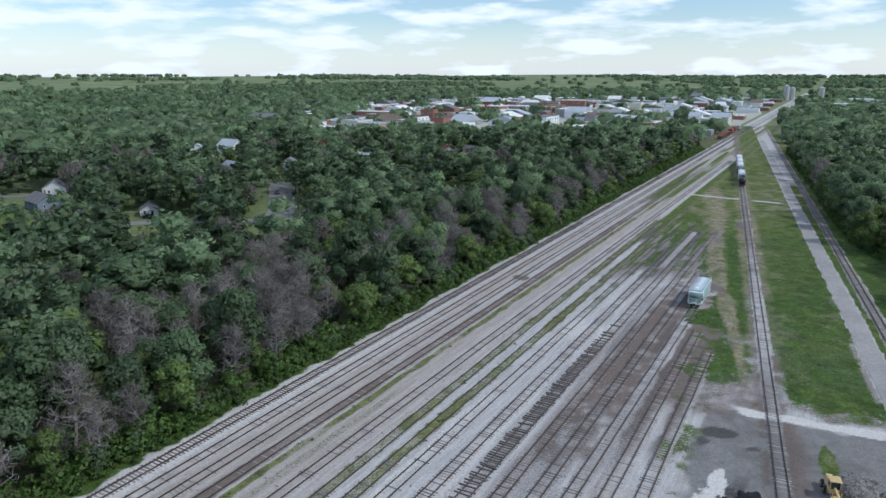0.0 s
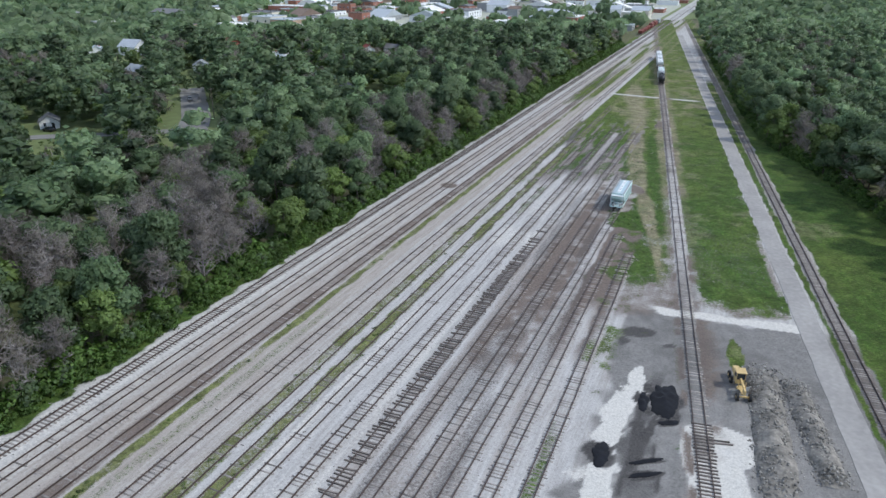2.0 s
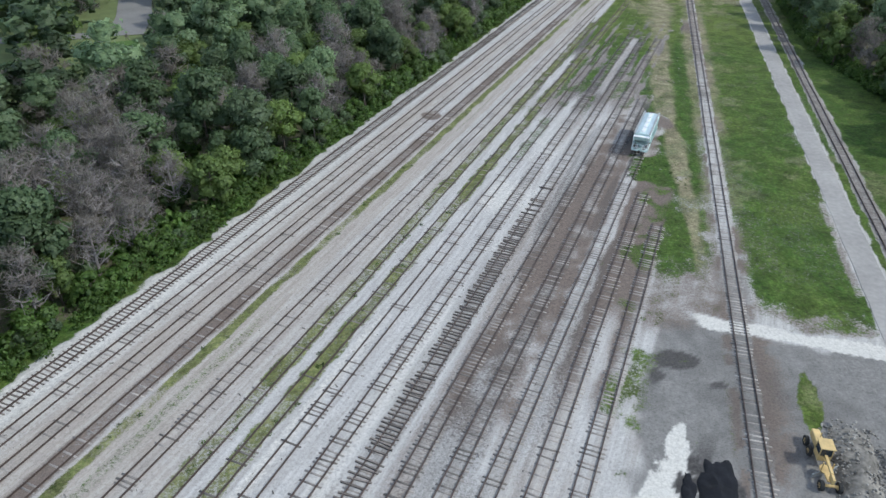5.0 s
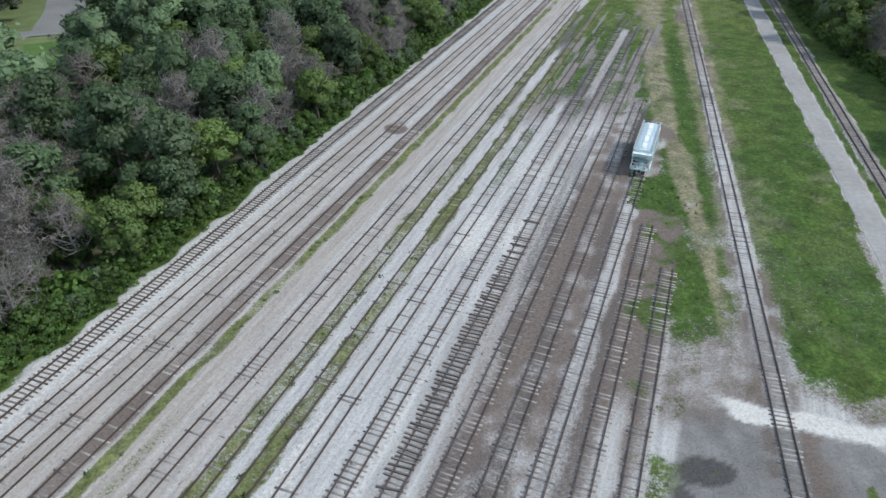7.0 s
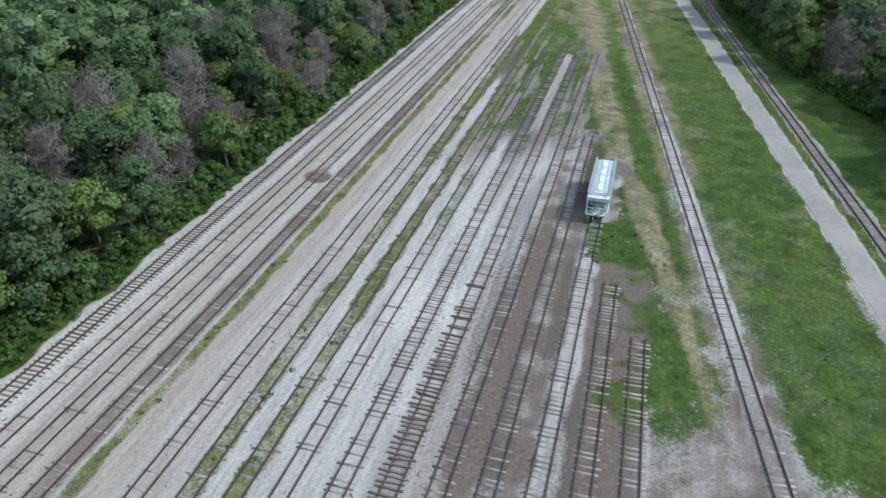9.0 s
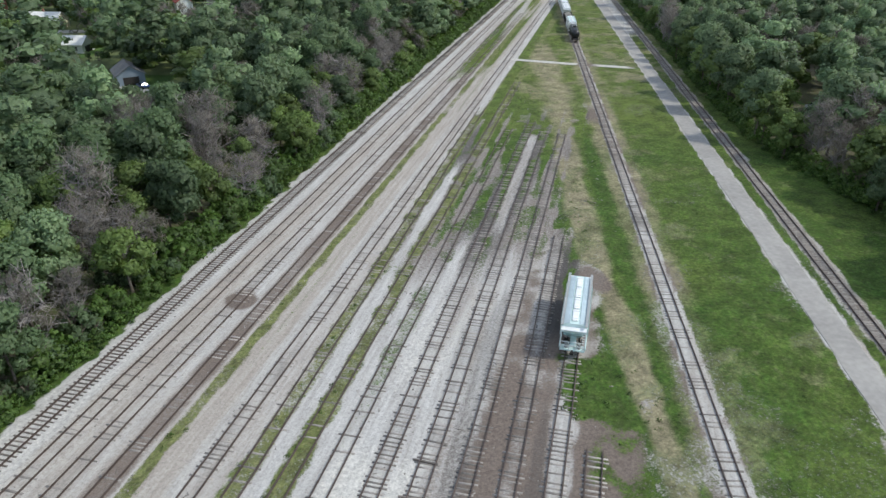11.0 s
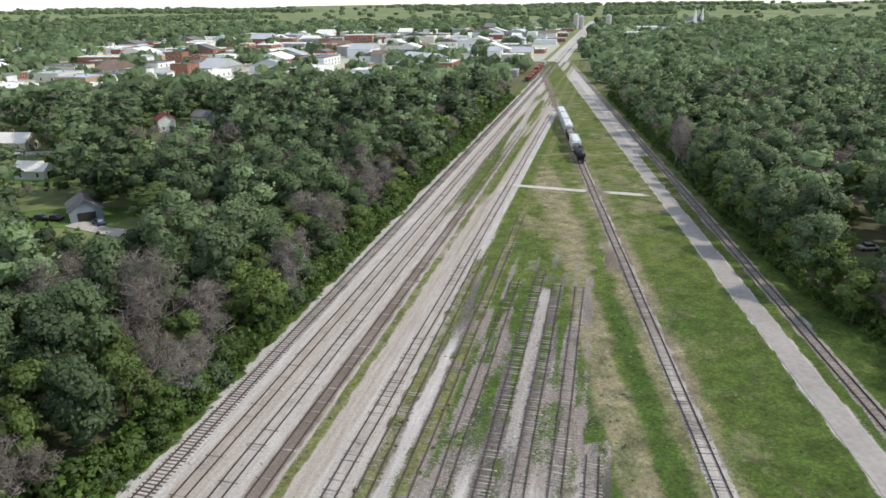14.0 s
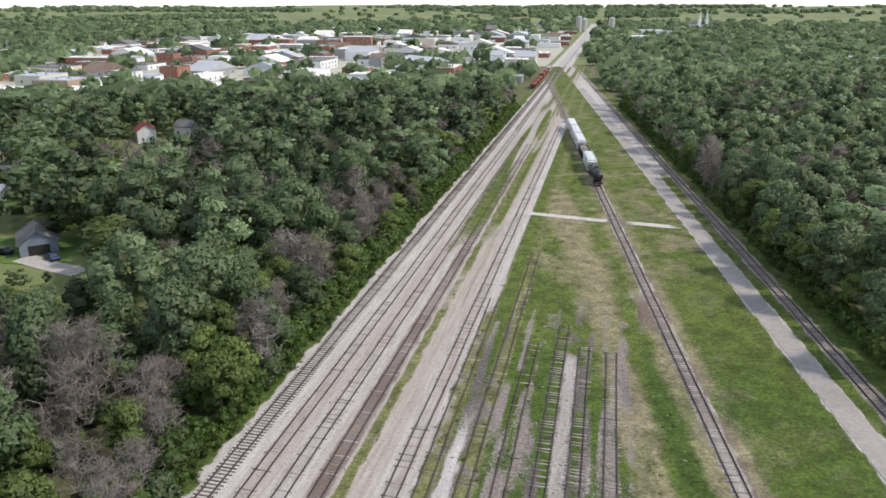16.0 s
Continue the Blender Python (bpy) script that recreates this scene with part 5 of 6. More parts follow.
def covered_hopper(length, body, roof_mat, label, group=""):
    """A covered hopper car on its track; its length lies along y."""
    root = tagged(new("hopper_car"), label, "rail car", group)
    h, w = length / 2, 1.52
    z0, z1, z2 = 1.5, 3.95, 4.35
    e = h - 2.3                     # where the slope sheets meet the side
    sec = [(-w, z0 + 0.35), (-w - 0.05, z0 + 1.2), (-w, z1), (-w + 0.28, z1 + 0.26), (-0.5, z2), (0.5, z2), (w - 0.28, z1 + 0.26), (w, z1), (w + 0.05, z0 + 1.2), (w, z0 + 0.35)]
    vs, fs = [], []
    ys = (-h + 0.9, -e + 0.6, e - 0.6, h - 0.9)
    k = len(sec)
    for i, y in enumerate(ys):
        for x, z in sec:
            low = z < z0 + 0.5
            zz = z
            if i in (0, 3):
                zz = max(z, z1 - 0.75) if not low else z1 - 0.9
            vs.append((x, y, zz))
    for i in range(3):
        for j in range(k):
            a, b = i * k + j, i * k + (j + 1) % k
            fs.append((a, a + k, b + k, b))
    fs.append(tuple(range(k))); fs.append(tuple(range(4 * k - 1, 3 * k - 1, -1)))
    bm = bmesh.new()
    bm.from_mesh(mesh_of("tmp", vs, fs))
    part("body", done("body", bm), body, root)
    bm = bmesh.new()
    for s in (-1, 1):
        add_box(bm, -w + 0.08, s * (h - 0.55) - 0.5, 1.12, w - 0.08, s * (h - 0.55) + 0.5, 1.30, bevel=0.02)
    add_box(bm, -0.35, -h + 0.2, 1.0, 0.35, h - 0.2, 1.35)
    for s in (-1, 1):
        add_box(bm, s * (w - 0.05) - 0.08, -h + 0.3, 1.30, s * (w - 0.05) + 0.08, h - 0.3, 1.52)
    part("underframe", done("underframe", bm), body, root)
    # hopper bays below the body
    for i in range(3):
        y = (i - 1) * (2 * e) / 3
        bm = bmesh.new()
        r = bmesh.ops.create_cone(bm, cap_ends=True, segments=4, radius1=0.35, radius2=1.75, depth=1.15, matrix=Matrix.Translation((0, y, 1.15)) @ Matrix.Rotation(math.pi / 4, 4, "Z"))
        part("hopper_bay", done("hopper_bay", bm), body, root)
    # ribs on the sides
    n = int((2 * e) / 1.1)
    rib = box_mesh("side_post", -0.05, -0.05, z0 + 0.1, 0.05, 0.05, z1 + 0.02)
    for i in range(n + 1):
        for s in (-1, 1):
            o = part("side_post", rib, body, root)
            o.location = (s * (w + 0.06), -e + 0.3 + i * (2 * e - 0.6) / n, 0)
    # roof: side panels, a long trough with hatch covers, and the walkways
    for s in (-1, 1):
        bm = bmesh.new()
        add_box(bm, -0.42, -h + 1.0, 0, 0.42, h - 1.0, 0.035)
        p = part("roof_panel", done("roof_panel", bm), roof_mat, root)
        p.matrix_local = Matrix.Translation((s * 0.95, 0, z2 - 0.06)) @ Matrix.Rotation(s * 0.24, 4, "Y")
    nh = 4
    span = (2 * h - 2.6) / nh
    for i in range(nh):
        bm = bmesh.new()
        add_box(bm, -0.34, -span / 2 + 0.12, 0, 0.34, span / 2 - 0.12, 0.16, bevel=0.05)
        for q in (-0.3, 0.3):
            add_box(bm, -0.40, q * span - 0.04, 0.14, 0.40, q * span + 0.04, 0.20)
        p = part("hatch_cover", done("hatch_cover", bm), WHITE, root, "white roof hatch cover")
        p.location = (0, -h + 1.3 + span * (i + 0.5), z2 + 0.02)
    for s in (-1, 1):
        bm = bmesh.new()
        add_box(bm, -0.16, -h + 0.4, 0, 0.16, h - 0.4, 0.05)
        for i in range(int(length / 1.5)):
            add_box(bm, -0.03, -h + 0.6 + i * 1.5, -0.22, 0.03, -h + 0.68 + i * 1.5, 0)
        p = part("roof_walk", done("roof_walk", bm), GREY, root)
        p.location = (s * 1.38, 0, z2 + 0.05)
    # end frames: posts, ladder and railings
    for s in (-1, 1):
        bm = bmesh.new()
        y = s * (h - 0.12)
        for x in (-1.38, -0.45, 0.45, 1.38):
            add_box(bm, x - 0.05, y - 0.05, 1.25, x + 0.05, y + 0.05, 2.35 if abs(x) < 1 else 3.9)
        for z in (1.75, 2.3):
            add_box(bm, -1.40, y - 0.035, z, 1.40, y + 0.035, z + 0.07)
        add_box(bm, -1.45, s * (h - 0.6) - 0.5, 3.84, 1.45, s * (h - 0.6) + 0.5, 3.90)
        part("end_frame", done("end_frame", bm), WHITE, root)
        bm = bmesh.new()
        for i in range(8):
            add_box(bm, 0.98, y - 0.03, 1.35 + i * 0.32, 1.40, y + 0.03, 1.39 + i * 0.32)
        part("ladder", done("ladder", bm), WHITE, root)
        for q in (-0.75, 0.75):
            bm = bmesh.new()
            add_tube(bm, (q - 0.0, s * (h - 0.5), 1.30), (q, s * (h - 0.5), 1.95), 0.22, seg=10)
            part("brake_cylinder", done("brake_cylinder", bm), GREY, root)
    for s in (-1, 1):
        add_truck(root, s * (h - 1.9))
    add_couplers(root, h)
    return root


def tank_car(length, paint, label, group=""):
    root = tagged(new("tank_car"), label, "rail car", group)
    h, r, zc = length / 2, 1.48, 2.75
    bm = bmesh.new()
    rings = [(-h + 0.75, 0.02), (-h + 0.82, 0.55), (-h + 1.05, 0.95), (-h + 1.5, r), (h - 1.5, r), (h - 1.05, 0.95 * 1.0), (h - 0.82, 0.55), (h - 0.75, 0.02)]
    vs, fs = [], []
    for y, q in rings:
        for k in range(20):
            a = 2 * math.pi * k / 20
            vs.append((q * math.cos(a), y, zc + q * math.sin(a)))
    for i in range(len(rings) - 1):
        for k in range(20):
            a, b = i * 20 + k, i * 20 + (k + 1) % 20
            fs.append((a, b, b + 20, a + 20))
    bm.from_mesh(mesh_of("tmp", vs, fs))
    part("tank", done("tank", bm, True), paint, root)
    bm = bmesh.new()
    add_tube(bm, (0, 0, zc + r - 0.1), (0, 0, zc + r + 0.45), 0.55, seg=14)
    part("dome", done("dome", bm), paint, root)
    bm = bmesh.new()
    for s in (-1, 1):
        add_box(bm, s * 0.9 - 0.22, -1.6, zc + r - 0.22, s * 0.9 + 0.22, 1.6, zc + r - 0.16)
        add_box(bm, s * 1.12 - 0.02, -1.6, zc + r + 0.6, s * 1.12 + 0.02, 1.6, zc + r + 0.65)
        for y in (-1.6, 0, 1.6):
            add_box(bm, s * 1.12 - 0.02, y - 0.02, zc + r - 0.2, s * 1.12 + 0.02, y + 0.02, zc + r + 0.65)
    part("platform", done("platform", bm), DARK, root)
    bm = bmesh.new()
    add_box(bm, -0.35, -h + 0.2, 1.0, 0.35, h - 0.2, 1.3)
    for s in (-1, 1):
        add_box(bm, -1.45, s * (h - 0.5) - 0.45, 1.1, 1.45, s * (h - 0.5) + 0.45, 1.28)
        add_box(bm, -1.1, s * (h - 1.9) - 0.3, 1.2, 1.1, s * (h - 1.9) + 0.3, 1.75)
        for x in (-1.4, -0.5, 0.5, 1.4):
            add_box(bm, x - 0.03, s * (h - 0.1) - 0.03, 1.25, x + 0.03, s * (h - 0.1) + 0.03, 2.3)
        add_box(bm, -1.4, s * (h - 0.1) - 0.03, 2.25, 1.4, s * (h - 0.1) + 0.03, 2.31)
    part("underframe", done("underframe", bm), DARK, root)
    for s in (-1, 1):
        bm = bmesh.new()
        for x in (-0.2, 0.2):
            add_box(bm, s * 1.5 - 0.02, x - 0.02, 1.2, s * 1.5 + 0.02, x + 0.02, zc + r - 0.3)
        for i in range(9):
            add_box(bm, s * 1.5 - 0.02, -0.2, 1.3 + i * 0.3, s * 1.5 + 0.02, 0.2, 1.33 + i * 0.3)
        part("ladder", done("ladder", bm), DARK, root)
        add_truck(root, s * (h - 1.9))
    add_couplers(root, h)
    return root


def open_car(length, paint, label, height=2.6, load=None, group=""):
    """A gondola: floor, ribbed sides, ends and, where full, a heaped load."""
    root = tagged(new("gondola_car"), label, "rail car", group)
    h, w = length / 2, 1.5
    bm = bmesh.new()
    add_box(bm, -w, -h + 0.4, 1.2, w, h - 0.4, 1.35)
    part("floor", done("floor", bm), paint, root)
    for s in (-1, 1):
        bm = bmesh.new()
        add_box(bm, s * w - 0.05, -h + 0.4, 1.2, s * w + 0.05, h - 0.4, 1.2 + height)
        for i in range(int(length / 1.6)):
            y = -h + 0.8 + i * 1.6
            add_box(bm, s * (w + 0.09) - 0.05, y - 0.06, 1.2, s * (w + 0.09) + 0.05, y + 0.06, 1.2 + height)
        add_box(bm, s * w - 0.10, -h + 0.35, 1.14 + height, s * w + 0.10, h - 0.35, 1.26 + height)
        part("side", done("side", bm), paint, root)
        bm = bmesh.new()
        add_box(bm, -w, s * (h - 0.4) - 0.05, 1.2, w, s * (h - 0.4) + 0.05, 1.2 + height)
        part("end", done("end", bm), paint, root)
        add_truck(root, s * (h - 1.9))
    if load is not None:
        bm = bmesh.new()
        bmesh.ops.create_grid(bm, x_segments=6, y_segments=18, size=1.0, matrix=Matrix.Translation((0, 0, height + 0.85)) @ Matrix.Diagonal((w - 0.08, h - 0.5, 1, 1)))
        for v in bm.verts:
            v.co.z += 0.35 * (1 - (v.co.x / w) ** 2) + 0.25 * noise.noise(v.co * 0.9)
        part("load", done("load", bm, True), load, root)
    add_couplers(root, h)
    return root


def box_car(length, paint, roof, label, group=""):
    root = tagged(new("box_car"), label, "rail car", group)
    h, w = length / 2, 1.52
    bm = bmesh.new()
    add_box(bm, -w, -h + 0.4, 1.1, w, h - 0.4, 4.2, bevel=0.04)
    part("body", done("body", bm), paint, root)
    bm = bmesh.new()
    vs = [(-w - 0.05, -h + 0.35, 4.18), (0, -h + 0.35, 4.5), (w + 0.05, -h + 0.35, 4.18), (-w - 0.05, h - 0.35, 4.18), (0, h - 0.35, 4.5), (w + 0.05, h - 0.35, 4.18)]
    bm.from_mesh(mesh_of("tmp", vs, [(0, 1, 4, 3), (1, 2, 5, 4), (0, 2, 1), (3, 4, 5), (0, 3, 5, 2)]))
    part("roof", done("roof", bm), roof, root)
    for s in (-1, 1):
        bm = bmesh.new()
        add_box(bm, s * (w + 0.05) - 0.04, -1.5, 1.3, s * (w + 0.05) + 0.04, 1.5, 3.95, bevel=0.02)
        part("sliding_door", done("sliding_door", bm), paint, root)
        add_truck(root, s * (h - 1.9))
    add_couplers(root, h)
    return root


def on_track(ob, key, y, shift=0.0):
    a, b = TRACKS[key][:2]
    ob.matrix_world = Matrix.Translation((a + b * y + shift, y, 0.0)) @ Matrix.Rotation(-math.atan(b), 4, "Z")
    return ob


on_track(covered_hopper(13.0, PALE, PALE_ROOF, "pale blue-grey covered hopper car with white roof hatches"), "T13", 154.3)

STRING = "cars standing on the siding"
on_track(tank_car(15.5, BLACK, "black tank car at the near end of the standing cars", STRING), "R", 325.5)
on_track(covered_hopper(15.5, WHITE, PALE, "white covered hopper behind the black tank car", STRING), "R", 341.2)
on_track(open_car(14.5, DARK, "dark gondola loaded with scrap in the standing cars", 2.0, RUBBLE, STRING), "R", 356.6)
first = on_track(covered_hopper(16.5, WHITE, WHITE, "long white covered hopper on the siding", STRING), "R", 372.6)
for y in (389.2, 405.8):
    o = copy_thing(first, Matrix())
    on_track(o, "R", y)

SPUR = "cars on the spur by the town"
for y, p, lb, kind in ((556, RUST, "rust red gondola on the spur", 0), (573, RUST, "rust red gondola with a low load", 0), (590, WHITE, "red and white gondola on the spur", 0), (607, RUST, "rust red box car on the spur", 1), (626, RUST, "faded red box car on the spur", 1), (648, GREY, "dark grey box car on the spur", 1)):
    o = open_car(15.5, p if p is not WHITE else RUST, lb, 2.0, RUST, SPUR) if kind == 0 else box_car(15.0, p, RUST if p is RUST else GREY, lb, SPUR)
    on_track(o, "T1", y, -5.6)

# the spur itself and the tracks that go on into the town
def plain_track(a, b, y0, y1, label):
    root = tagged(new("railroad_track"), label, "railroad track", "tracks into the town", "structure")
    for sh in (-0.7525, 0.7525):
        part("rail", rail_mesh("rail", a, b, y0, y1, sh, 0.10), STEEL, root)
    tagged(part("ties", boxes_mesh("ties", tie_rows(a, b, y0, y1, 0.75, 0.10, random.Random(1), 1.0)), TIES, root), kind="stuff")


plain_track(TRACKS["T1"][0] - 5.6, TRACKS["T1"][1], 535, 690, "spur track beside the main line")
plain_track(TRACKS["T1"][0] + 5.0, TRACKS["T1"][1], 415, 1100, "second track into the town")


def strip(name, points, width, mat, label, z=0.10, category="road"):
    """A flat way along a line of points, with a slightly uneven edge."""
    rng = random.Random(name + label)
    pts = [Vector((*p, 0)) for p in points]
    fine = []
    for i in range(len(pts) - 1):
        n = max(1, int((pts[i + 1] - pts[i]).length / 3.0))
        fine += [pts[i].lerp(pts[i + 1], k / n) for k in range(n)]
    fine.append(pts[-1])
    vs, fs = [], []
    for i, p in enumerate(fine):
        d = (fine[min(i + 1, len(fine) - 1)] - fine[max(i - 1, 0)]).normalized()
        q = Vector((d.y, -d.x, 0))
        for s in (-1, 1):
            e = p + q * s * (width / 2 + rng.uniform(-0.04, 0.04) * min(width, 2.0))
            vs += [(e.x, e.y, z), (e.x, e.y, z - 0.2)]
    for i in range(len(fine) - 1):
        a = i * 4
        fs += [(a, a + 2, a + 6, a + 4), (a, a + 4, a + 5, a + 1), (a + 2, a + 3, a + 7, a + 6)]
    me = mesh_of(name, vs, fs)
    me.materials.append(mat)
    return tagged(new(name, me), label, category, kind="structure")


GRAVEL = material("pale_gravel", (0.46, 0.445, 0.42), 0.95, 0, 0.15, 1.2, 0.05, tint=(0.36, 0.35, 0.33))
LAWN = material("lawn", (0.055, 0.125, 0.022), 0.95, 0, 0.25, 1.5, 0.1, tint=(0.10, 0.17, 0.035))
strip("railway_bed", [(TRACKS["T1"][0] + 2.0 + TRACKS["T1"][1] * y, y) for y in (690, 900, 1200, 1500, 1900)], 17, GRAVEL, "pale gravel bed of the line that leads into the town")
FINES = material("gravel_fines", (0.27, 0.255, 0.245), 0.95, 0, 0.14, 1.2, 0.10, bump=0.2, tint=(0.34, 0.325, 0.31))
strip("service_road", [(33.2 + 0.3935 * y, y) for y in range(14, 560, 14)], 3.6, FINES, "grey service road of packed stone dust", 0.115)
strip("street", [(-140, 232), (-107, 238.5), (-92, 239.5), (-66, 243.5)], 6.0, ASPHALT, "worn grey street along the gardens")
strip("street", [(-60.5, 242), (-64, 266), (-71, 294), (-80, 330)], 10.5, ASPHALT, "short pale grey street between the trees", 0.12)
strip("driveway", [(4, 286), (-3, 292), (-10, 299)], 4.6, GRAVEL, "pale gravel drive to a small house")
strip("street", [(-250, 255), (-205, 283), (-170, 300), (-150, 330)], 7, ASPHALT, "grey street among the gardens")
strip("street", [(-70, 404), (-30, 396), (5, 402)], 6, CONCRETE, "pale street behind the gardens")
strip("lawn", [(-30, 306), (-12, 306), (2, 300)], 18, LAWN, "mown lawn round a small house", 0.05, "lawn")
strip("lawn", [(148, 219), (170, 231)], 13, LAWN, "sunlit lawn in a gap of the wood", 0.05, "lawn")
strip("lawn", [(-60, 236), (-55, 218), (-54, 200)], 9, LAWN, "mown lawn before the street", 0.05, "lawn")
strip("lawn", [(-56, 374), (-22, 350)], 16, LAWN, "mown lawn behind a white garage", 0.05, "lawn")

# ---- houses ----
ROOF_GREY = material("grey_shingles", (0.16, 0.16, 0.165), 0.9, 0, 0.2, 3.0, 0.3)
ROOF_RED = material("red_shingles", (0.24, 0.055, 0.045), 0.9, 0, 0.2, 3.0, 0.3)
ROOF_BROWN = material("brown_shingles", (0.17, 0.125, 0.10), 0.9, 0, 0.2, 3.0, 0.3)
ROOF_WHITE = material("white_membrane_roof", (0.72, 0.71, 0.69), 0.7, 0, 0.10, 1.0, 0.06)
ROOF_METAL = material("metal_roof", (0.46, 0.49, 0.52), 0.4, 0.3, 0.10, 1.0, 0.1)
BRICK = material("red_brick", (0.30, 0.135, 0.095), 0.9, 0, 0.2, 6.0, 0.3)
TAN = material("tan_brick", (0.42, 0.31, 0.22), 0.9, 0, 0.15, 6.0, 0.3)
BLUEGREY = material("blue_grey_siding", (0.20, 0.25, 0.31), 0.7, 0, 0.12, 4.0, 0.3)
CREAM = material("cream_siding", (0.62, 0.58, 0.48), 0.7, 0, 0.10, 4.0, 0.3)
WINDOW_PANE = box_mesh("pane", -0.40, -0.02, -0.60, 0.40, 0.02, 0.60)
WINDOW_PANE.materials.append(GLASS)
BIG_PANE = box_mesh("pane", -0.75, -0.02, -0.85, 0.75, 0.02, 0.85)
BIG_PANE.materials.append(GLASS)


def frame_mesh(w, h):
    bm = bmesh.new()
    t = 0.09
    for x0, z0, x1, z1 in ((-w, -h, w, -h + t), (-w, h - t, w, h), (-w, -h + t, -w + t, h - t), (w - t, -h + t, w, h - t), (-w + t, -0.03, w - t, 0.03)):
        add_box(bm, x0, -0.05, z0, x1, 0.05, z1)
    me = done("window", bm)
    me.materials.append(WHITE)
    return me


FRAME, BIG_FRAME = frame_mesh(0.48, 0.68), frame_mesh(0.84, 0.94)


def add_window(root, x, y, z, turn, big=False):
    f = part("window", BIG_FRAME if big else FRAME, None, root)
    f.matrix_local = Matrix.Translation((x, y, z)) @ Matrix.Rotation(turn, 4, "Z")
    part("pane", BIG_PANE if big else WINDOW_PANE, None, f)


def house(x, y, w, d, h, turn, wall, roof, label, chimney=False, garage=False):
    """A small gabled house: w across the gable, d along the ridge."""
    root = tagged(new("house"), label, "house")
    part("wall", box_mesh("wall", -w / 2, -d / 2, 0, w / 2, d / 2, h), wall, root)
    g = w * 0.32
    bm = bmesh.new()
    o = 0.45
    t = 0.18
    vs = []
    for yy in (-d / 2 - o, d / 2 + o):
        vs += [(-w / 2 - o, yy, h - o * g / (w / 2)), (0, yy, h + g), (w / 2 + o, yy, h - o * g / (w / 2)), (w / 2 + o, yy, h - o * g / (w / 2) + t), (0, yy, h + g + t), (-w / 2 - o, yy, h - o * g / (w / 2) + t)]
    bm.from_mesh(mesh_of("tmp", vs, [(0, 1, 2, 3, 4, 5), (6, 11, 10, 9, 8, 7), (0, 6, 7, 1), (1, 7, 8, 2), (2, 8, 9, 3), (3, 9, 10, 4), (4, 10, 11, 5), (5, 11, 6, 0)]))
    rf = part("roof", done("roof", bm), roof, root)
    bm = bmesh.new()
    bm.from_mesh(mesh_of("tmp", [(-w / 2, -d / 2, h), (w / 2, -d / 2, h), (0, -d / 2, h + g), (-w / 2, d / 2, h), (w / 2, d / 2, h), (0, d / 2, h + g)], [(0, 1, 2), (3, 5, 4), (0, 2, 5, 3), (1, 4, 5, 2)]))
    part("gable", done("gable", bm), wall, root)
    if chimney:
        part("chimney", box_mesh("chimney", w * 0.15, d * 0.1, h + g * 0.4, w * 0.15 + 0.6, d * 0.1 + 0.6, h + g + 0.9, 0.03), BRICK, rf)
    for s in (-1, 1):
        for q in (-0.28, 0.28):
            add_window(root, s * (w / 2 + 0.01), q * d, 1.6, math.pi / 2)
        if not (garage and s < 0):
            add_window(root, -w * 0.22, s * (d / 2 + 0.01), 1.6, 0)
    if garage:
        part("garage_door", box_mesh("garage_door", -w * 0.28, -d / 2 - 0.05, 0.05, w * 0.28, -d / 2 + 0.02, 2.3), DARK, root, "dark open garage door")
    else:
        part("door", box_mesh("door", w * 0.12, -d / 2 - 0.05, 0.1, w * 0.12 + 0.95, -d / 2 + 0.02, 2.15), DARK, root)
    root.matrix_world = Matrix.Translation((x, y, 0)) @ Matrix.Rotation(turn, 4, "Z")
    return root


house(-8, 305, 7.5, 10, 3.0, 0.25, BLUEGREY, ROOF_GREY, "small blue-grey house with a dark garage door", garage=True)
house(-31, 356, 7, 10, 3.0, 1.2, WHITE, ROOF_WHITE, "long white garage with a pale roof", garage=True)
house(-50, 410, 9, 13, 3.2, 1.2, CREAM, ROOF_WHITE, "cream house with a pale roof among trees", True)
house(-111, 253.5, 6, 7, 2.6, 0.35, WHITE, ROOF_GREY, "small white house with a grey roof by the street")
house(-158, 266, 9, 12, 3.2, 0.9, BLUEGREY, ROOF_GREY, "blue-grey house at the edge of the gardens", True)
house(-172, 300, 9, 11, 3.2, 0.4, WHITE, ROOF_GREY, "white house behind the far street")
house(-156, 434, 9, 11, 5.4, 0.3, WHITE, ROOF_METAL, "tall white house with a light roof between trees", True)
house(-142, 456, 12, 13, 5.2, 1.1, WHITE, ROOF_METAL, "white house with a broad pale roof")
house(-128, 562, 10, 12, 3.6, 0.7, CREAM, ROOF_BROWN, "cream house with a brown roof")
house(-114, 367, 8, 10, 3.4, 0.8, CREAM, ROOF_METAL, "low cream house with a pale metal roof among trees")
house(-86, 381, 8, 10, 3.4, 0.2, WHITE, ROOF_METAL, "low white house with a pale metal roof")
house(1, 434, 7, 9, 5.0, 0.2, WHITE, ROOF_RED, "white house with a red roof behind the wood", True)
house(16.5, 443, 7, 9, 4.2, 0.9, WHITE, ROOF_GREY, "white gabled house behind the wood")
house(-86, 470, 10, 12, 4.6, 0.6, BRICK, ROOF_RED, "brick house with a dark red roof", True)
house(-100, 506, 11, 13, 4.8, 0.1, BLUEGREY, ROOF_GREY, "grey house with a slate roof")
house(262, 306, 8, 12, 3.2, 0.3, WHITE, ROOF_GREY, "white house hidden behind the wood")
house(512, 585, 16, 22, 6, 0.3, BLUEGREY, ROOF_METAL, "building with a blue metal roof beyond the wood")


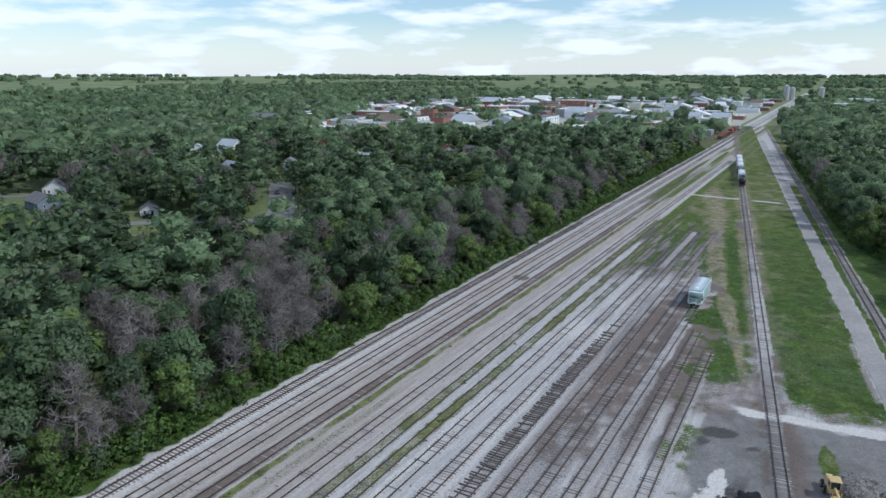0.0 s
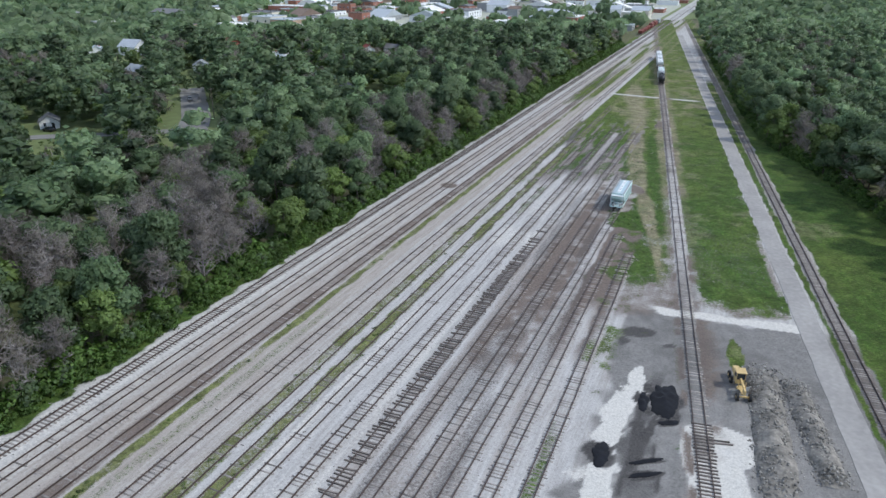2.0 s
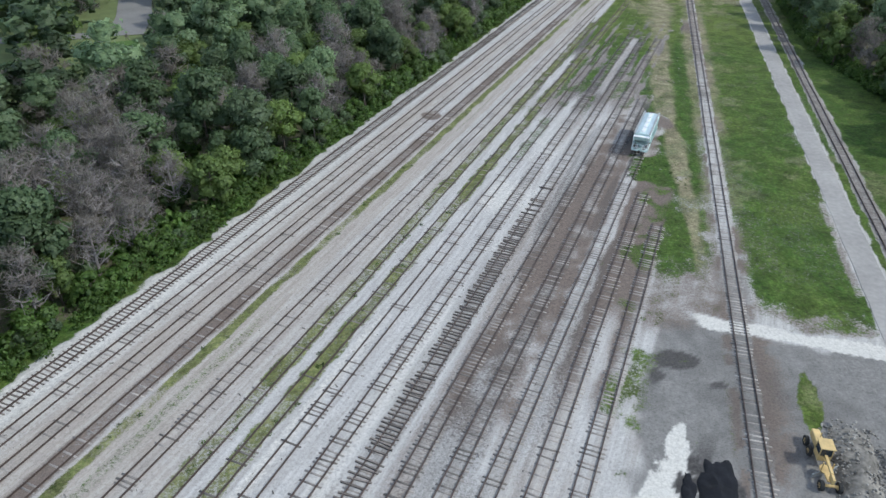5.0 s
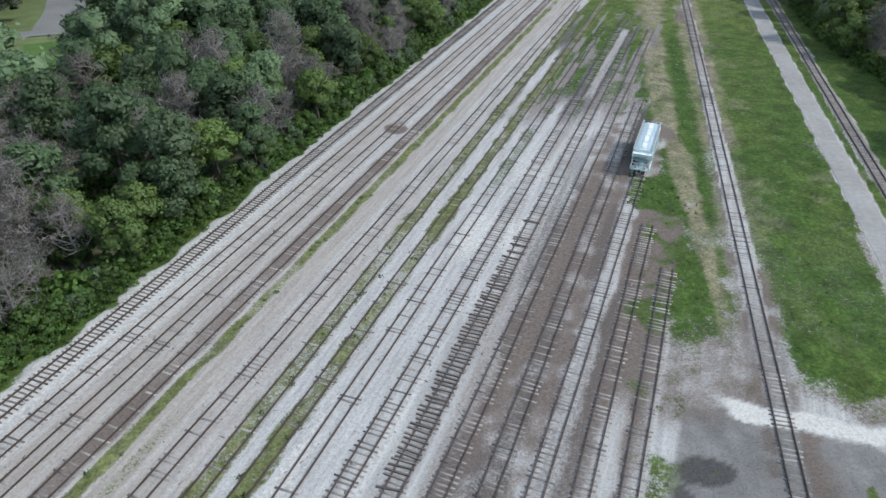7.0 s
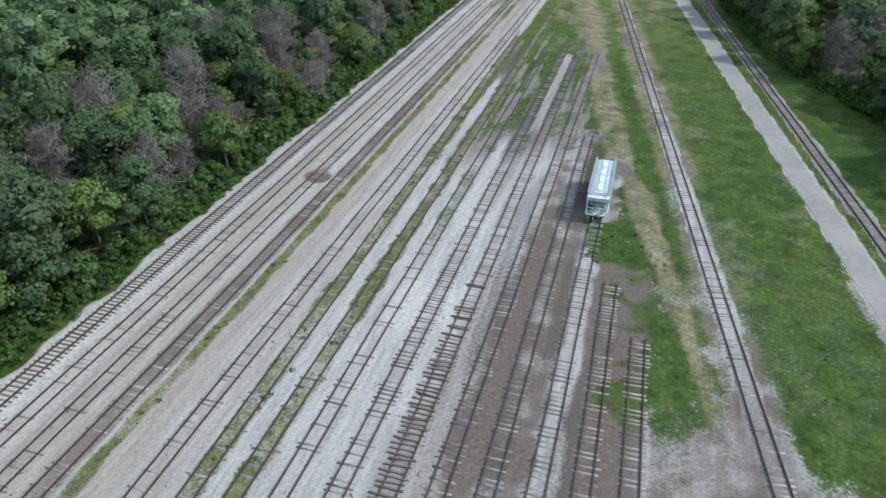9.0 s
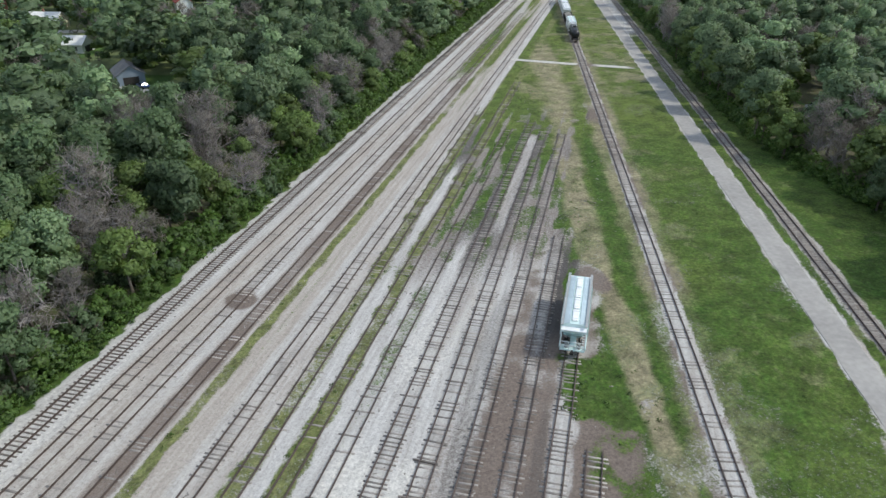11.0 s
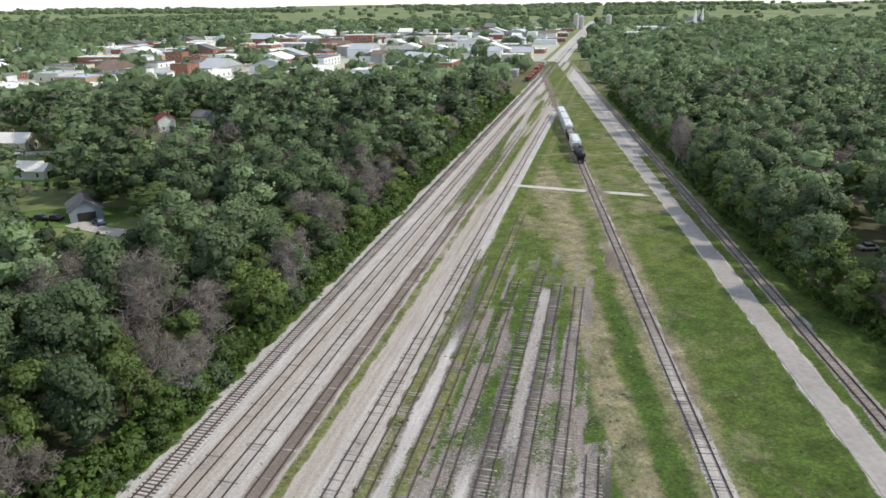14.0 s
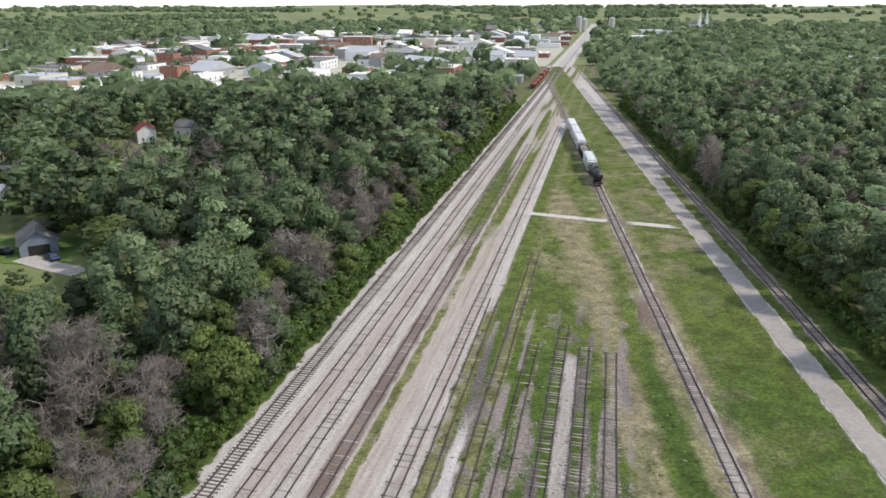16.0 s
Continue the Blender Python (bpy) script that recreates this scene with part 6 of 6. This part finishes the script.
def parked_car(x, y, turn, paint, label):
    root = tagged(new("car"), label, "car")
    bm = bmesh.new()
    add_box(bm, -0.9, -2.2, 0.35, 0.9, 2.2, 0.95, bevel=0.14)
    part("body", done("body", bm), paint, root)
    bm = bmesh.new()
    vs = add_box(bm, -0.8, -1.3, 0.93, 0.8, 1.0, 1.5)
    for v in bm.verts:
        if v.co.z > 1.2:
            v.co.x *= 0.82; v.co.y = v.co.y * 0.72
    part("cabin", done("cabin", bm), GLASS, root)
    bm = bmesh.new()
    add_box(bm, -0.62, -0.85, 1.49, 0.62, 0.62, 1.54, bevel=0.02)
    part("roof", done("roof", bm), paint, root)
    me = wheel_mesh(0.33, 0.22)
    for sx in (-0.82, 0.82):
        for sy in (-1.4, 1.4):
            w = part("wheel", me, RUBBER, root)
            w.location = (sx, sy, 0.33)
    root.matrix_world = Matrix.Translation((x, y, 0.1)) @ Matrix.Rotation(turn, 4, "Z")
    return root


BLUE = material("dark_blue_paint", (0.03, 0.06, 0.16), 0.3, 0.2, 0.05, 1.0, 0.3, bump=0)
SILVER = material("silver_paint", (0.45, 0.46, 0.47), 0.3, 0.3, 0.05, 1.0, 0.3, bump=0)
parked_car(-3.5, 296, 0.6, BLUE, "dark blue car on the gravel drive")
parked_car(-14.8, 303, 1.2, BLACK, "black car parked on the lawn")
parked_car(-18.6, 304.5, 1.3, BLACK, "dark car parked beside a small house")
parked_car(-108.5, 246.5, 1.2, BLACK, "dark car before a small white house")
parked_car(-74, 300, 0.3, SILVER, "silver car on the short street")
parked_car(158, 225, 1.3, SILVER, "silver car parked at the edge of a wood")

# ---- the grader, the heaps and the poles ----
def grader():
    root = tagged(new("motor_grader"), "old yellow motor grader parked on bare ground", "grader")
    bm = bmesh.new()
    add_box(bm, -0.45, 1.2, 0.9, 0.45, 3.9, 1.85, bevel=0.08)
    add_tube(bm, (0.2, 2.6, 1.8), (0.2, 2.6, 2.5), 0.06)
    part("engine_hood", done("engine_hood", bm), YELLOW, root)
    bm = bmesh.new()
    for x in (-0.7, 0.62):
        for y in (-0.35, 1.05):
            add_box(bm, x, y, 1.2, x + 0.08, y + 0.08, 2.95)
    add_box(bm, -0.7, -0.35, 1.0, 0.7, 1.15, 1.75)
    cab = part("cab", done("cab", bm), YELLOW, root)
    part("cab_roof", box_mesh("cab_roof", -0.82, -0.5, 2.93, 0.82, 1.28, 3.06, 0.05), YELLOW, cab)
    part("cab_glass", box_mesh("cab_glass", -0.64, -0.30, 1.76, 0.64, 1.08, 2.92), GLASS, cab)
    bm = bmesh.new()
    add_box(bm, -0.16, -3.0, 1.75, 0.16, -0.3, 2.05, bevel=0.03)
    add_box(bm, -0.16, -3.9, 1.2, 0.16, -2.9, 1.95, bevel=0.03)
    add_box(bm, -0.9, -3.75, 0.6, 0.9, -3.45, 0.85, bevel=0.03)
    for s in (-1, 1):
        add_box(bm, s * 0.55 - 0.05, -1.7, 0.9, s * 0.55 + 0.05, -1.55, 2.1)
    part("frame", done("frame", bm), YELLOW, root)
    bm = bmesh.new()
    bmesh.ops.create_cone(bm, cap_ends=True, segments=18, radius1=0.7, radius2=0.7, depth=0.12, matrix=Matrix.Translation((0, -1.5, 0.95)))
    add_box(bm, -0.3, -3.2, 0.85, 0.3, -1.4, 1.0)
    part("circle", done("circle", bm), YELLOW, root)
    bm = bmesh.new()
    add_box(bm, -1.75, -0.06, 0.15, 1.75, 0.06, 0.75, Matrix.Translation((0, -1.4, 0)) @ Matrix.Rotation(0.5, 4, "Z"))
    part("blade", done("blade", bm), GREY, root)
    me = wheel_mesh(0.62, 0.38)
    hub = wheel_mesh(0.28, 0.42, "hub")
    for x, y in ((-0.95, 1.4), (0.95, 1.4), (-0.95, 2.95), (0.95, 2.95), (-0.95, -3.6), (0.95, -3.6)):
        w = part("wheel", me, RUBBER, root)
        w.location = (x, y, 0.62)
        part("hub", hub, YELLOW, w)
    root.matrix_world = Matrix.Translation((49.5, 77.0, 0.05)) @ Matrix.Rotation(-0.30, 4, "Z") @ Matrix.Scale(0.86, 4)


grader()


def heap(x0, y0, x1, y1, width, high, seed, label):
    """A long uneven bank of rubble with loose stones on it."""
    rng = random.Random(seed)
    a, b = Vector((x0, y0, 0)), Vector((x1, y1, 0))
    d = (b - a); ln = d.length; d.normalize(); q = Vector((d.y, -d.x, 0))
    nl, nw = int(ln / 0.35), int(width / 0.35)
    vs, fs = [], []
    for i in range(nl + 1):
        for j in range(nw + 1):
            t, s = i / nl, 2 * j / nw - 1
            p = a + d * (t * ln) + q * (s * width / 2 * (1 + 0.18 * noise.noise((t * 6, seed, 0))))
            e = min(1, 6 * t, 6 * (1 - t))
            z = high * e * max(0, 1 - abs(s) ** 1.7) * (0.75 + 0.45 * noise.noise((p.x * 0.6, p.y * 0.6, seed))) + 0.22 * e * noise.noise((p.x * 1.9, p.y * 1.9, seed)) * (1 - abs(s))
            vs.append((p.x, p.y, max(z, 0) + 0.02 - 0.1 * (abs(s) > 0.97)))
    for i in range(nl):
        for j in range(nw):
            k = i * (nw + 1) + j
            fs.append((k, k + 1, k + nw + 2, k + nw + 1))
    root = tagged(new("rubble_heap"), label, "heap")
    part("bank", mesh_of("bank", vs, fs, True), RUBBLE, root)
    rows = []
    for _ in range(900):
        t, s = rng.random(), rng.uniform(-1.25, 1.25)
        p = a + d * (t * ln) + q * (s * width / 2)
        z = high * max(0, 1 - abs(s) ** 1.7) * 0.75
        r = rng.uniform(0.04, 0.13)
        rows.append((p.x, p.y, z + r * 0.4, r, r * rng.uniform(0.6, 1), r * 0.7, rng.uniform(0, 3)))
    tagged(part("rubble", boxes_mesh("rubble", rows), STONE, root), kind="stuff")


heap(55.2, 81.4, 43.2, 55.5, 4.6, 1.5, 3, "long grey bank of broken concrete and soil")
heap(57.6, 77.4, 50.6, 57.0, 3.6, 1.2, 8, "lower grey bank of rubble beside the track")


def spill(x, y, rx, ry, high, turn, mat, label, seed):
    """A low uneven heap with a ragged outline."""
    vs, fs = [(0, 0, high)], []
    rings, seg = 9, 40
    for i in range(1, rings + 1):
        t = i / rings
        for k in range(seg):
            a = 2 * math.pi * k / seg
            w = 1 + 0.34 * noise.noise((math.cos(a) * 1.7, math.sin(a) * 1.7, seed)) + 0.20 * noise.noise((math.cos(a) * 6, math.sin(a) * 6, seed + 3))
            px, py = rx * t * w * math.cos(a), ry * t * w * math.sin(a)
            z = high * (1 - t) ** 0.8 * (0.8 + 0.7 * noise.noise((px * 1.1, py * 1.1, seed))) + (0.10 if t < 1 else -0.02)
            vs.append((px, py, z))
    for k in range(seg):
        fs.append((0, 1 + k, 1 + (k + 1) % seg))
    for i in range(rings - 1):
        for k in range(seg):
            a, b = 1 + i * seg + k, 1 + i * seg + (k + 1) % seg
            fs.append((a, a + seg, b + seg, b))
    me = mesh_of("heap", vs, fs, True)
    me.materials.append(mat)
    o = tagged(new("coal_mound", me), label, "heap")
    o.matrix_world = Matrix.Translation((x, y, 0.02)) @ Matrix.Rotation(turn, 4, "Z")


spill(38.1, 75.0, 1.9, 4.1, 0.7, -0.42, COAL, "heap of black coal on the gravel lot", 1)
spill(35.2, 75.2, 0.7, 2.3, 0.35, -0.42, COAL, "narrow spill of black coal on the gravel lot", 2)
spill(36.7, 70.5, 1.5, 0.5, 0.25, 0.0, COAL, "small spill of black coal on the gravel lot", 3)
spill(30.9, 63.7, 2.2, 0.40, 0.25, 0.10, COAL, "thin streak of black coal on the gravel lot", 4)
spill(30.0, 61.5, 2.3, 0.40, 0.25, 0.06, COAL, "thin streak of black coal on the gravel lot", 5)
spill(26.2, 65.6, 1.1, 2.4, 0.3, -0.4, COAL, "spill of coal dust among pale gravel", 6)


def litter():
    """Loose stones, weeds and scraps on the yard."""
    rng = random.Random(31)
    rows = []
    for _ in range(1800):
        y = rng.uniform(58, 260)
        k = rng.choice(("T1", "T2", "T3", "T4", "T5", "T6", "T8", "T9", "T10", "T11", "T12", "T13"))
        a, b = TRACKS[k][:2]
        x = a + b * y + rng.gauss(0, 1.9)
        r = rng.uniform(0.03, 0.09)
        rows.append((x, y, 0.07 + r * 0.3, r * rng.choice((1, 1, 3.0)), r * 0.7, r * 0.5, rng.uniform(0, 3)))
    me = boxes_mesh("scraps", rows)
    me.materials.append(DARK_TIES)
    tagged(new("scraps", me), "scattered splinters, clods and stones between the tracks", "litter", kind="stuff")


litter()


def tufts():
    """Weeds in and beside the tracks, and clumps in the meadow."""
    rng = random.Random(8)
    spots = []
    n = 0
    while n < 16000:
        y = rng.uniform(56, 330)
        x = rng.uniform(-70, 190)
        if off("T1", x, y) < -5 or off("FR", x, y) > 14:
            continue
        spots.append((x, y)); n += 1
    xs, ys = np.array(spots).T
    grass = ground_weights(xs, ys)[0]
    keep = []
    for (x, y), g in zip(spots, grass):
        rank = abs(off("T6", x, y)) < 1.6 or abs(off("T7", x, y)) < 1.6 or 1.2 < off("T4", x, y) < 4 or math.hypot(x - 57, y - 143) < 9 or off("T1", x, y) < -1.6 or (y > 165 and abs(off("T8", x, y)) < 1.4) or (0.8 < off("T12", x, y) < 4.5 and y < 212)
        if g > 0.6 and not rank and rng.random() < 0.5 and y < 250:
            k = rng.uniform(0.25, 0.55)
            keep.append((0, x, y, rng.uniform(0, 6.28), k, k * rng.uniform(0.5, 1.0)))
        if g > 0.35 and rank and rng.random() < 0.9:
            k = rng.uniform(0.3, 0.85)
            keep.append((0, x, y, rng.uniform(0, 6.28), k, k * rng.uniform(0.5, 1.2)))
    r2 = random.Random(6)
    tuft = leaf_arrays(r2, [(0, 0, 0.05), (0.25, 0.1, 0.05), (-0.2, 0.2, 0.04)], [(0.40, 0.40, 0.14)] * 3, 30, 0.20)
    joined_cards("weeds", [tuft], keep, WEED, "low green weeds in the grass and along the tracks")["category"] = "weeds"


tufts()


def pole(x, y, h, turn, arms=1):
    root = tagged(new("utility_pole"), "weathered grey wooden utility pole with a crossarm", "utility pole", "utility poles")
    bm = bmesh.new()
    add_tube(bm, (0, 0, 0), (0, 0, h), 0.17, 0.11, 8)
    part("post", done("post", bm), BARK, root)
    for i in range(arms):
        part("crossarm", box_mesh("crossarm", -1.2, -0.06, h - 0.5 - i * 0.9, 1.2, 0.06, h - 0.36 - i * 0.9), BARK, root)
        for q in (-1.05, -0.4, 0.4, 1.05):
            bm = bmesh.new()
            add_tube(bm, (q, 0, h - 0.36 - i * 0.9), (q, 0, h - 0.16 - i * 0.9), 0.045, seg=6)
            part("insulator", done("insulator", bm), GREY, root)
    root.matrix_world = Matrix.Translation((x, y, 0)) @ Matrix.Rotation(turn, 4, "Z")


for x, y, h, t in ((-57.2, 264, 11, 0.4), (-66, 301, 11, 0.4), (-76, 335, 11, 0.4), (-124, 371, 11, 0.4), (-128, 450, 12, 0.4), (-30, 395, 11, 1.4), (210, 640, 12, 0.5), (262, 720, 12, 0.5), (160, 700, 12, 0.3), (100, 760, 12, 0.9), (330, 830, 12, 0.3)):
    pole(x, y, h, t)

# ---- the town ----
def block(x, y, w, d, h, turn, wall, roof, label, rows=1, step=4.0, pitched=False):
    """A flat-roofed building with a parapet, windows in rows and a door."""
    root = tagged(new("building"), label, "building", "buildings of the town")
    part("wall", box_mesh("wall", -w / 2, -d / 2, 0, w / 2, d / 2, h), wall, root)
    bm = bmesh.new()
    if pitched:
        g = w * 0.16
        bm.from_mesh(mesh_of("tmp", [(-w / 2 - 0.4, -d / 2 - 0.4, h), (0, -d / 2 - 0.4, h + g), (w / 2 + 0.4, -d / 2 - 0.4, h), (-w / 2 - 0.4, d / 2 + 0.4, h), (0, d / 2 + 0.4, h + g), (w / 2 + 0.4, d / 2 + 0.4, h)], [(0, 1, 4, 3), (1, 2, 5, 4), (0, 2, 1), (3, 4, 5), (0, 3, 5, 2)]))
    else:
        add_box(bm, -w / 2 + 0.25, -d / 2 + 0.25, h, w / 2 - 0.25, d / 2 - 0.25, h + 0.15)
        t = 0.25
        for x0, y0, x1, y1 in ((-w / 2, -d / 2, w / 2, -d / 2 + t), (-w / 2, d / 2 - t, w / 2, d / 2), (-w / 2, -d / 2 + t, -w / 2 + t, d / 2 - t), (w / 2 - t, -d / 2 + t, w / 2, d / 2 - t)):
            add_box(bm, x0, y0, h, x1, y1, h + 0.6)
        for q in range(2):
            add_box(bm, -w * 0.2 + q * w * 0.3, -1.0 + q * 2.0, h + 0.15, -w * 0.2 + q * w * 0.3 + 1.6, 0.6 + q * 2.0, h + 1.2)
    part("roof", done("roof", bm), roof, root)
    n = max(1, int((w - 2) / step))
    m = max(1, int((d - 2) / (step * 1.3)))
    for r in range(rows):
        z = 1.7 + r * (h - 1.2) / max(rows, 1)
        for i in range(n):
            add_window(root, -w / 2 + 1 + (i + 0.5) * (w - 2) / n, -d / 2 - 0.01, z, 0, True)
        for i in range(m):
            add_window(root, w / 2 + 0.01, -d / 2 + 1 + (i + 0.5) * (d - 2) / m, z, math.pi / 2, True)
    part("door", box_mesh("door", -0.6, -d / 2 - 0.06, 0, 0.6, -d / 2 + 0.02, 2.3), DARK, root)
    root.matrix_world = Matrix.Translation((x, y, 0)) @ Matrix.Rotation(turn, 4, "Z")
    return root


def town():
    rng = random.Random(12)
    T = -math.atan(TRACKS["T1"][1])
    # the paved middle of the town
    vs, fs = [], []
    n = 28
    for i in range(n):
        a = 2 * math.pi * i / n
        r = 1 + 0.16 * noise.noise((math.cos(a) * 1.6, math.sin(a) * 1.6, 4))
        py = 900 + 290 * r * math.sin(a)
        vs.append((min(20 + 400 * r * math.cos(a), TRACKS["T1"][0] + TRACKS["T1"][1] * py - 13), py, 0.04))
    me = mesh_of("pavement", vs, [tuple(range(n))])
    me.materials.append(material("town_pavement", (0.46, 0.445, 0.42), 0.95, 0, 0.2, 0.4, 0.02, tint=(0.30, 0.32, 0.22)))
    tagged(new("pavement", me), "pale paved streets and car parks of the town", "pavement", kind="structure")
    block(238, 628, 12, 16, 7.5, T, BRICK, ROOF_WHITE, "red brick building with a white roof by the tracks", 2)
    block(222, 612, 12, 10, 4, T, CREAM, ROOF_METAL, "low pale annex by the tracks")
    block(190, 720, 20, 44, 6, T + 0.9, GREY, ROOF_METAL, "long grey storage building with a metal roof", 1, 6, True)
    block(168, 664, 16, 30, 5, T + 0.9, GREY, ROOF_METAL, "dark grey storage building with a rounded roof", 1, 6, True)
    block(131, 625, 34, 22, 5.0, T, WHITE, ROOF_WHITE, "broad white building with a flat white roof", 1, 6)
    block(54, 878, 56, 34, 5.5, T, WHITE, ROOF_WHITE, "very broad white building with a flat roof", 1, 7)
    block(181, 1000, 34, 22, 13, T + 0.2, BRICK, ROOF_WHITE, "three storey red brick building in the town", 3, 3.6)
    block(146, 1006, 26, 20, 9, T + 0.2, BRICK, ROOF_GREY, "dark brick building with two storeys", 2, 3.6)
    block(355, 905, 14, 20, 6, T, WHITE, ROOF_METAL, "white building beside the line", 2)
    block(-84, 838, 46, 18, 6, T + 0.1, BRICK, ROOF_WHITE, "long brick shop row with white windows", 1, 4)
    block(-20, 820, 16, 14, 9, T + 0.1, BRICK, ROOF_BROWN, "brick church hall with a tower", 2)
    block(-100, 760, 30, 24, 5, T, CREAM, ROOF_GREY, "cream building with a grey roof")
    block(560, 1010, 60, 30, 8, T, WHITE, ROOF_WHITE, "large white works building beyond the woods", 1, 8)
    block(690, 1150, 70, 40, 9, T, WHITE, ROOF_WHITE, "large white hall beyond the woods", 1, 8)
    taken = [(238, 628, 14), (222, 612, 12), (190, 720, 30), (168, 664, 22), (131, 625, 26), (54, 878, 38), (181, 1000, 26), (146, 1006, 20), (355, 905, 16), (-84, 838, 30), (-20, 820, 14), (-100, 760, 24)]
    made = 0
    tries = 0
    while made < 230 and tries < 14000:
        tries += 1
        y = 590 + 760 * rng.random() ** 1.35
        tr = TRACKS["T1"][0] + TRACKS["T1"][1] * y
        x = tr - 24 - rng.random() ** 0.85 * (250 + 0.32 * y)
        w, d = rng.uniform(12, 42), rng.uniform(10, 28)
        r = max(w, d) * 0.58
        if any((x - a) ** 2 + (y - b) ** 2 < (r + c) ** 2 for a, b, c in taken):
            continue
        taken.append((x, y, r))
        wall = rng.choice((WHITE, WHITE, CREAM, BRICK, BRICK, TAN, GREY, WHITE))
        roof = rng.choice((ROOF_WHITE, ROOF_WHITE, ROOF_WHITE, ROOF_WHITE, ROOF_GREY, ROOF_METAL, ROOF_METAL, ROOF_BROWN))
        tone = {WHITE: "white", CREAM: "cream", BRICK: "red brick", TAN: "tan brick", GREY: "grey"}[wall]
        rt = {ROOF_WHITE: "white", ROOF_GREY: "grey", ROOF_METAL: "metal", ROOF_BROWN: "brown"}[roof]
        tall = rng.random() < 0.25
        block(x, y, w, d, rng.uniform(7, 9) if tall else rng.uniform(4, 5.5), T + rng.choice((0, math.pi / 2)), wall, roof, f"{tone} town building with a {rt} roof", 2 if tall else 1, 6.5, rng.random() < 0.3)
        made += 1
    # houses among the trees round the town
    made = 0
    while made < 130:
        y = 640 + 1100 * rng.random()
        tr = TRACKS["T1"][0] + TRACKS["T1"][1] * y
        x = tr - 40 - rng.random() * (420 + 0.35 * y) if rng.random() < 0.8 else tr + 60 + rng.random() * 420
        if x > tr and y < 900:
            continue
        w, d = rng.uniform(8, 13), rng.uniform(7, 10)
        if any((x - a) ** 2 + (y - b) ** 2 < (9 + c) ** 2 for a, b, c in taken):
            continue
        taken.append((x, y, 9))
        roof, rt = rng.choice(((ROOF_GREY, "grey"), (ROOF_BROWN, "brown"), (ROOF_METAL, "pale metal")))
        block(x, y, w, d, rng.uniform(4.5, 6.5), T + rng.choice((0, math.pi / 2)), WHITE, roof, f"small white house with a {rt} gable roof among trees", 1, 5.0, True)
        made += 1
    # the church with two white spires
    church = tagged(new("church"), "white church with two pointed spires beyond the woods", "church")
    part("nave", box_mesh("nave", -9, 0, 0, 9, 30, 11), WHITE, church)
    part("roof", mesh_of("roof", [(-9.6, -0.6, 10.8), (9.6, -0.6, 10.8), (0, -0.6, 18), (-9.6, 30.6, 10.8), (9.6, 30.6, 10.8), (0, 30.6, 18)], [(0, 1, 2), (3, 5, 4), (0, 2, 5, 3), (1, 4, 5, 2), (0, 3, 4, 1)]), ROOF_GREY, church)
    for sx in (-8, 8):
        tower = part("tower", box_mesh("tower", sx - 2.5, -4, 0, sx + 2.5, 1, 20), WHITE, church)
        bm = bmesh.new(); add_tube(bm, (sx, -1.5, 20), (sx, -1.5, 36), 3.2, 0.1, 4)
        part("spire", done("spire", bm), WHITE, tower)
    church.location = (900, 1330, 0)
    for x, y, h in ((640, 1330, 26), (655, 1338, 22), (690, 1300, 24)):
        root = tagged(new("silo"), "pale concrete grain silo on the skyline", "silo", "silos on the skyline")
        bm = bmesh.new(); add_tube(bm, (0, 0, 0), (0, 0, h), 5, seg=16)
        part("drum", done("drum", bm), CONCRETE, root)
        bm = bmesh.new(); add_tube(bm, (0, 0, h), (0, 0, h + 2.5), 5.2, 0.6, 16)
        part("cap", done("cap", bm), ROOF_METAL, root)
        root.location = (x, y, 0)


town()
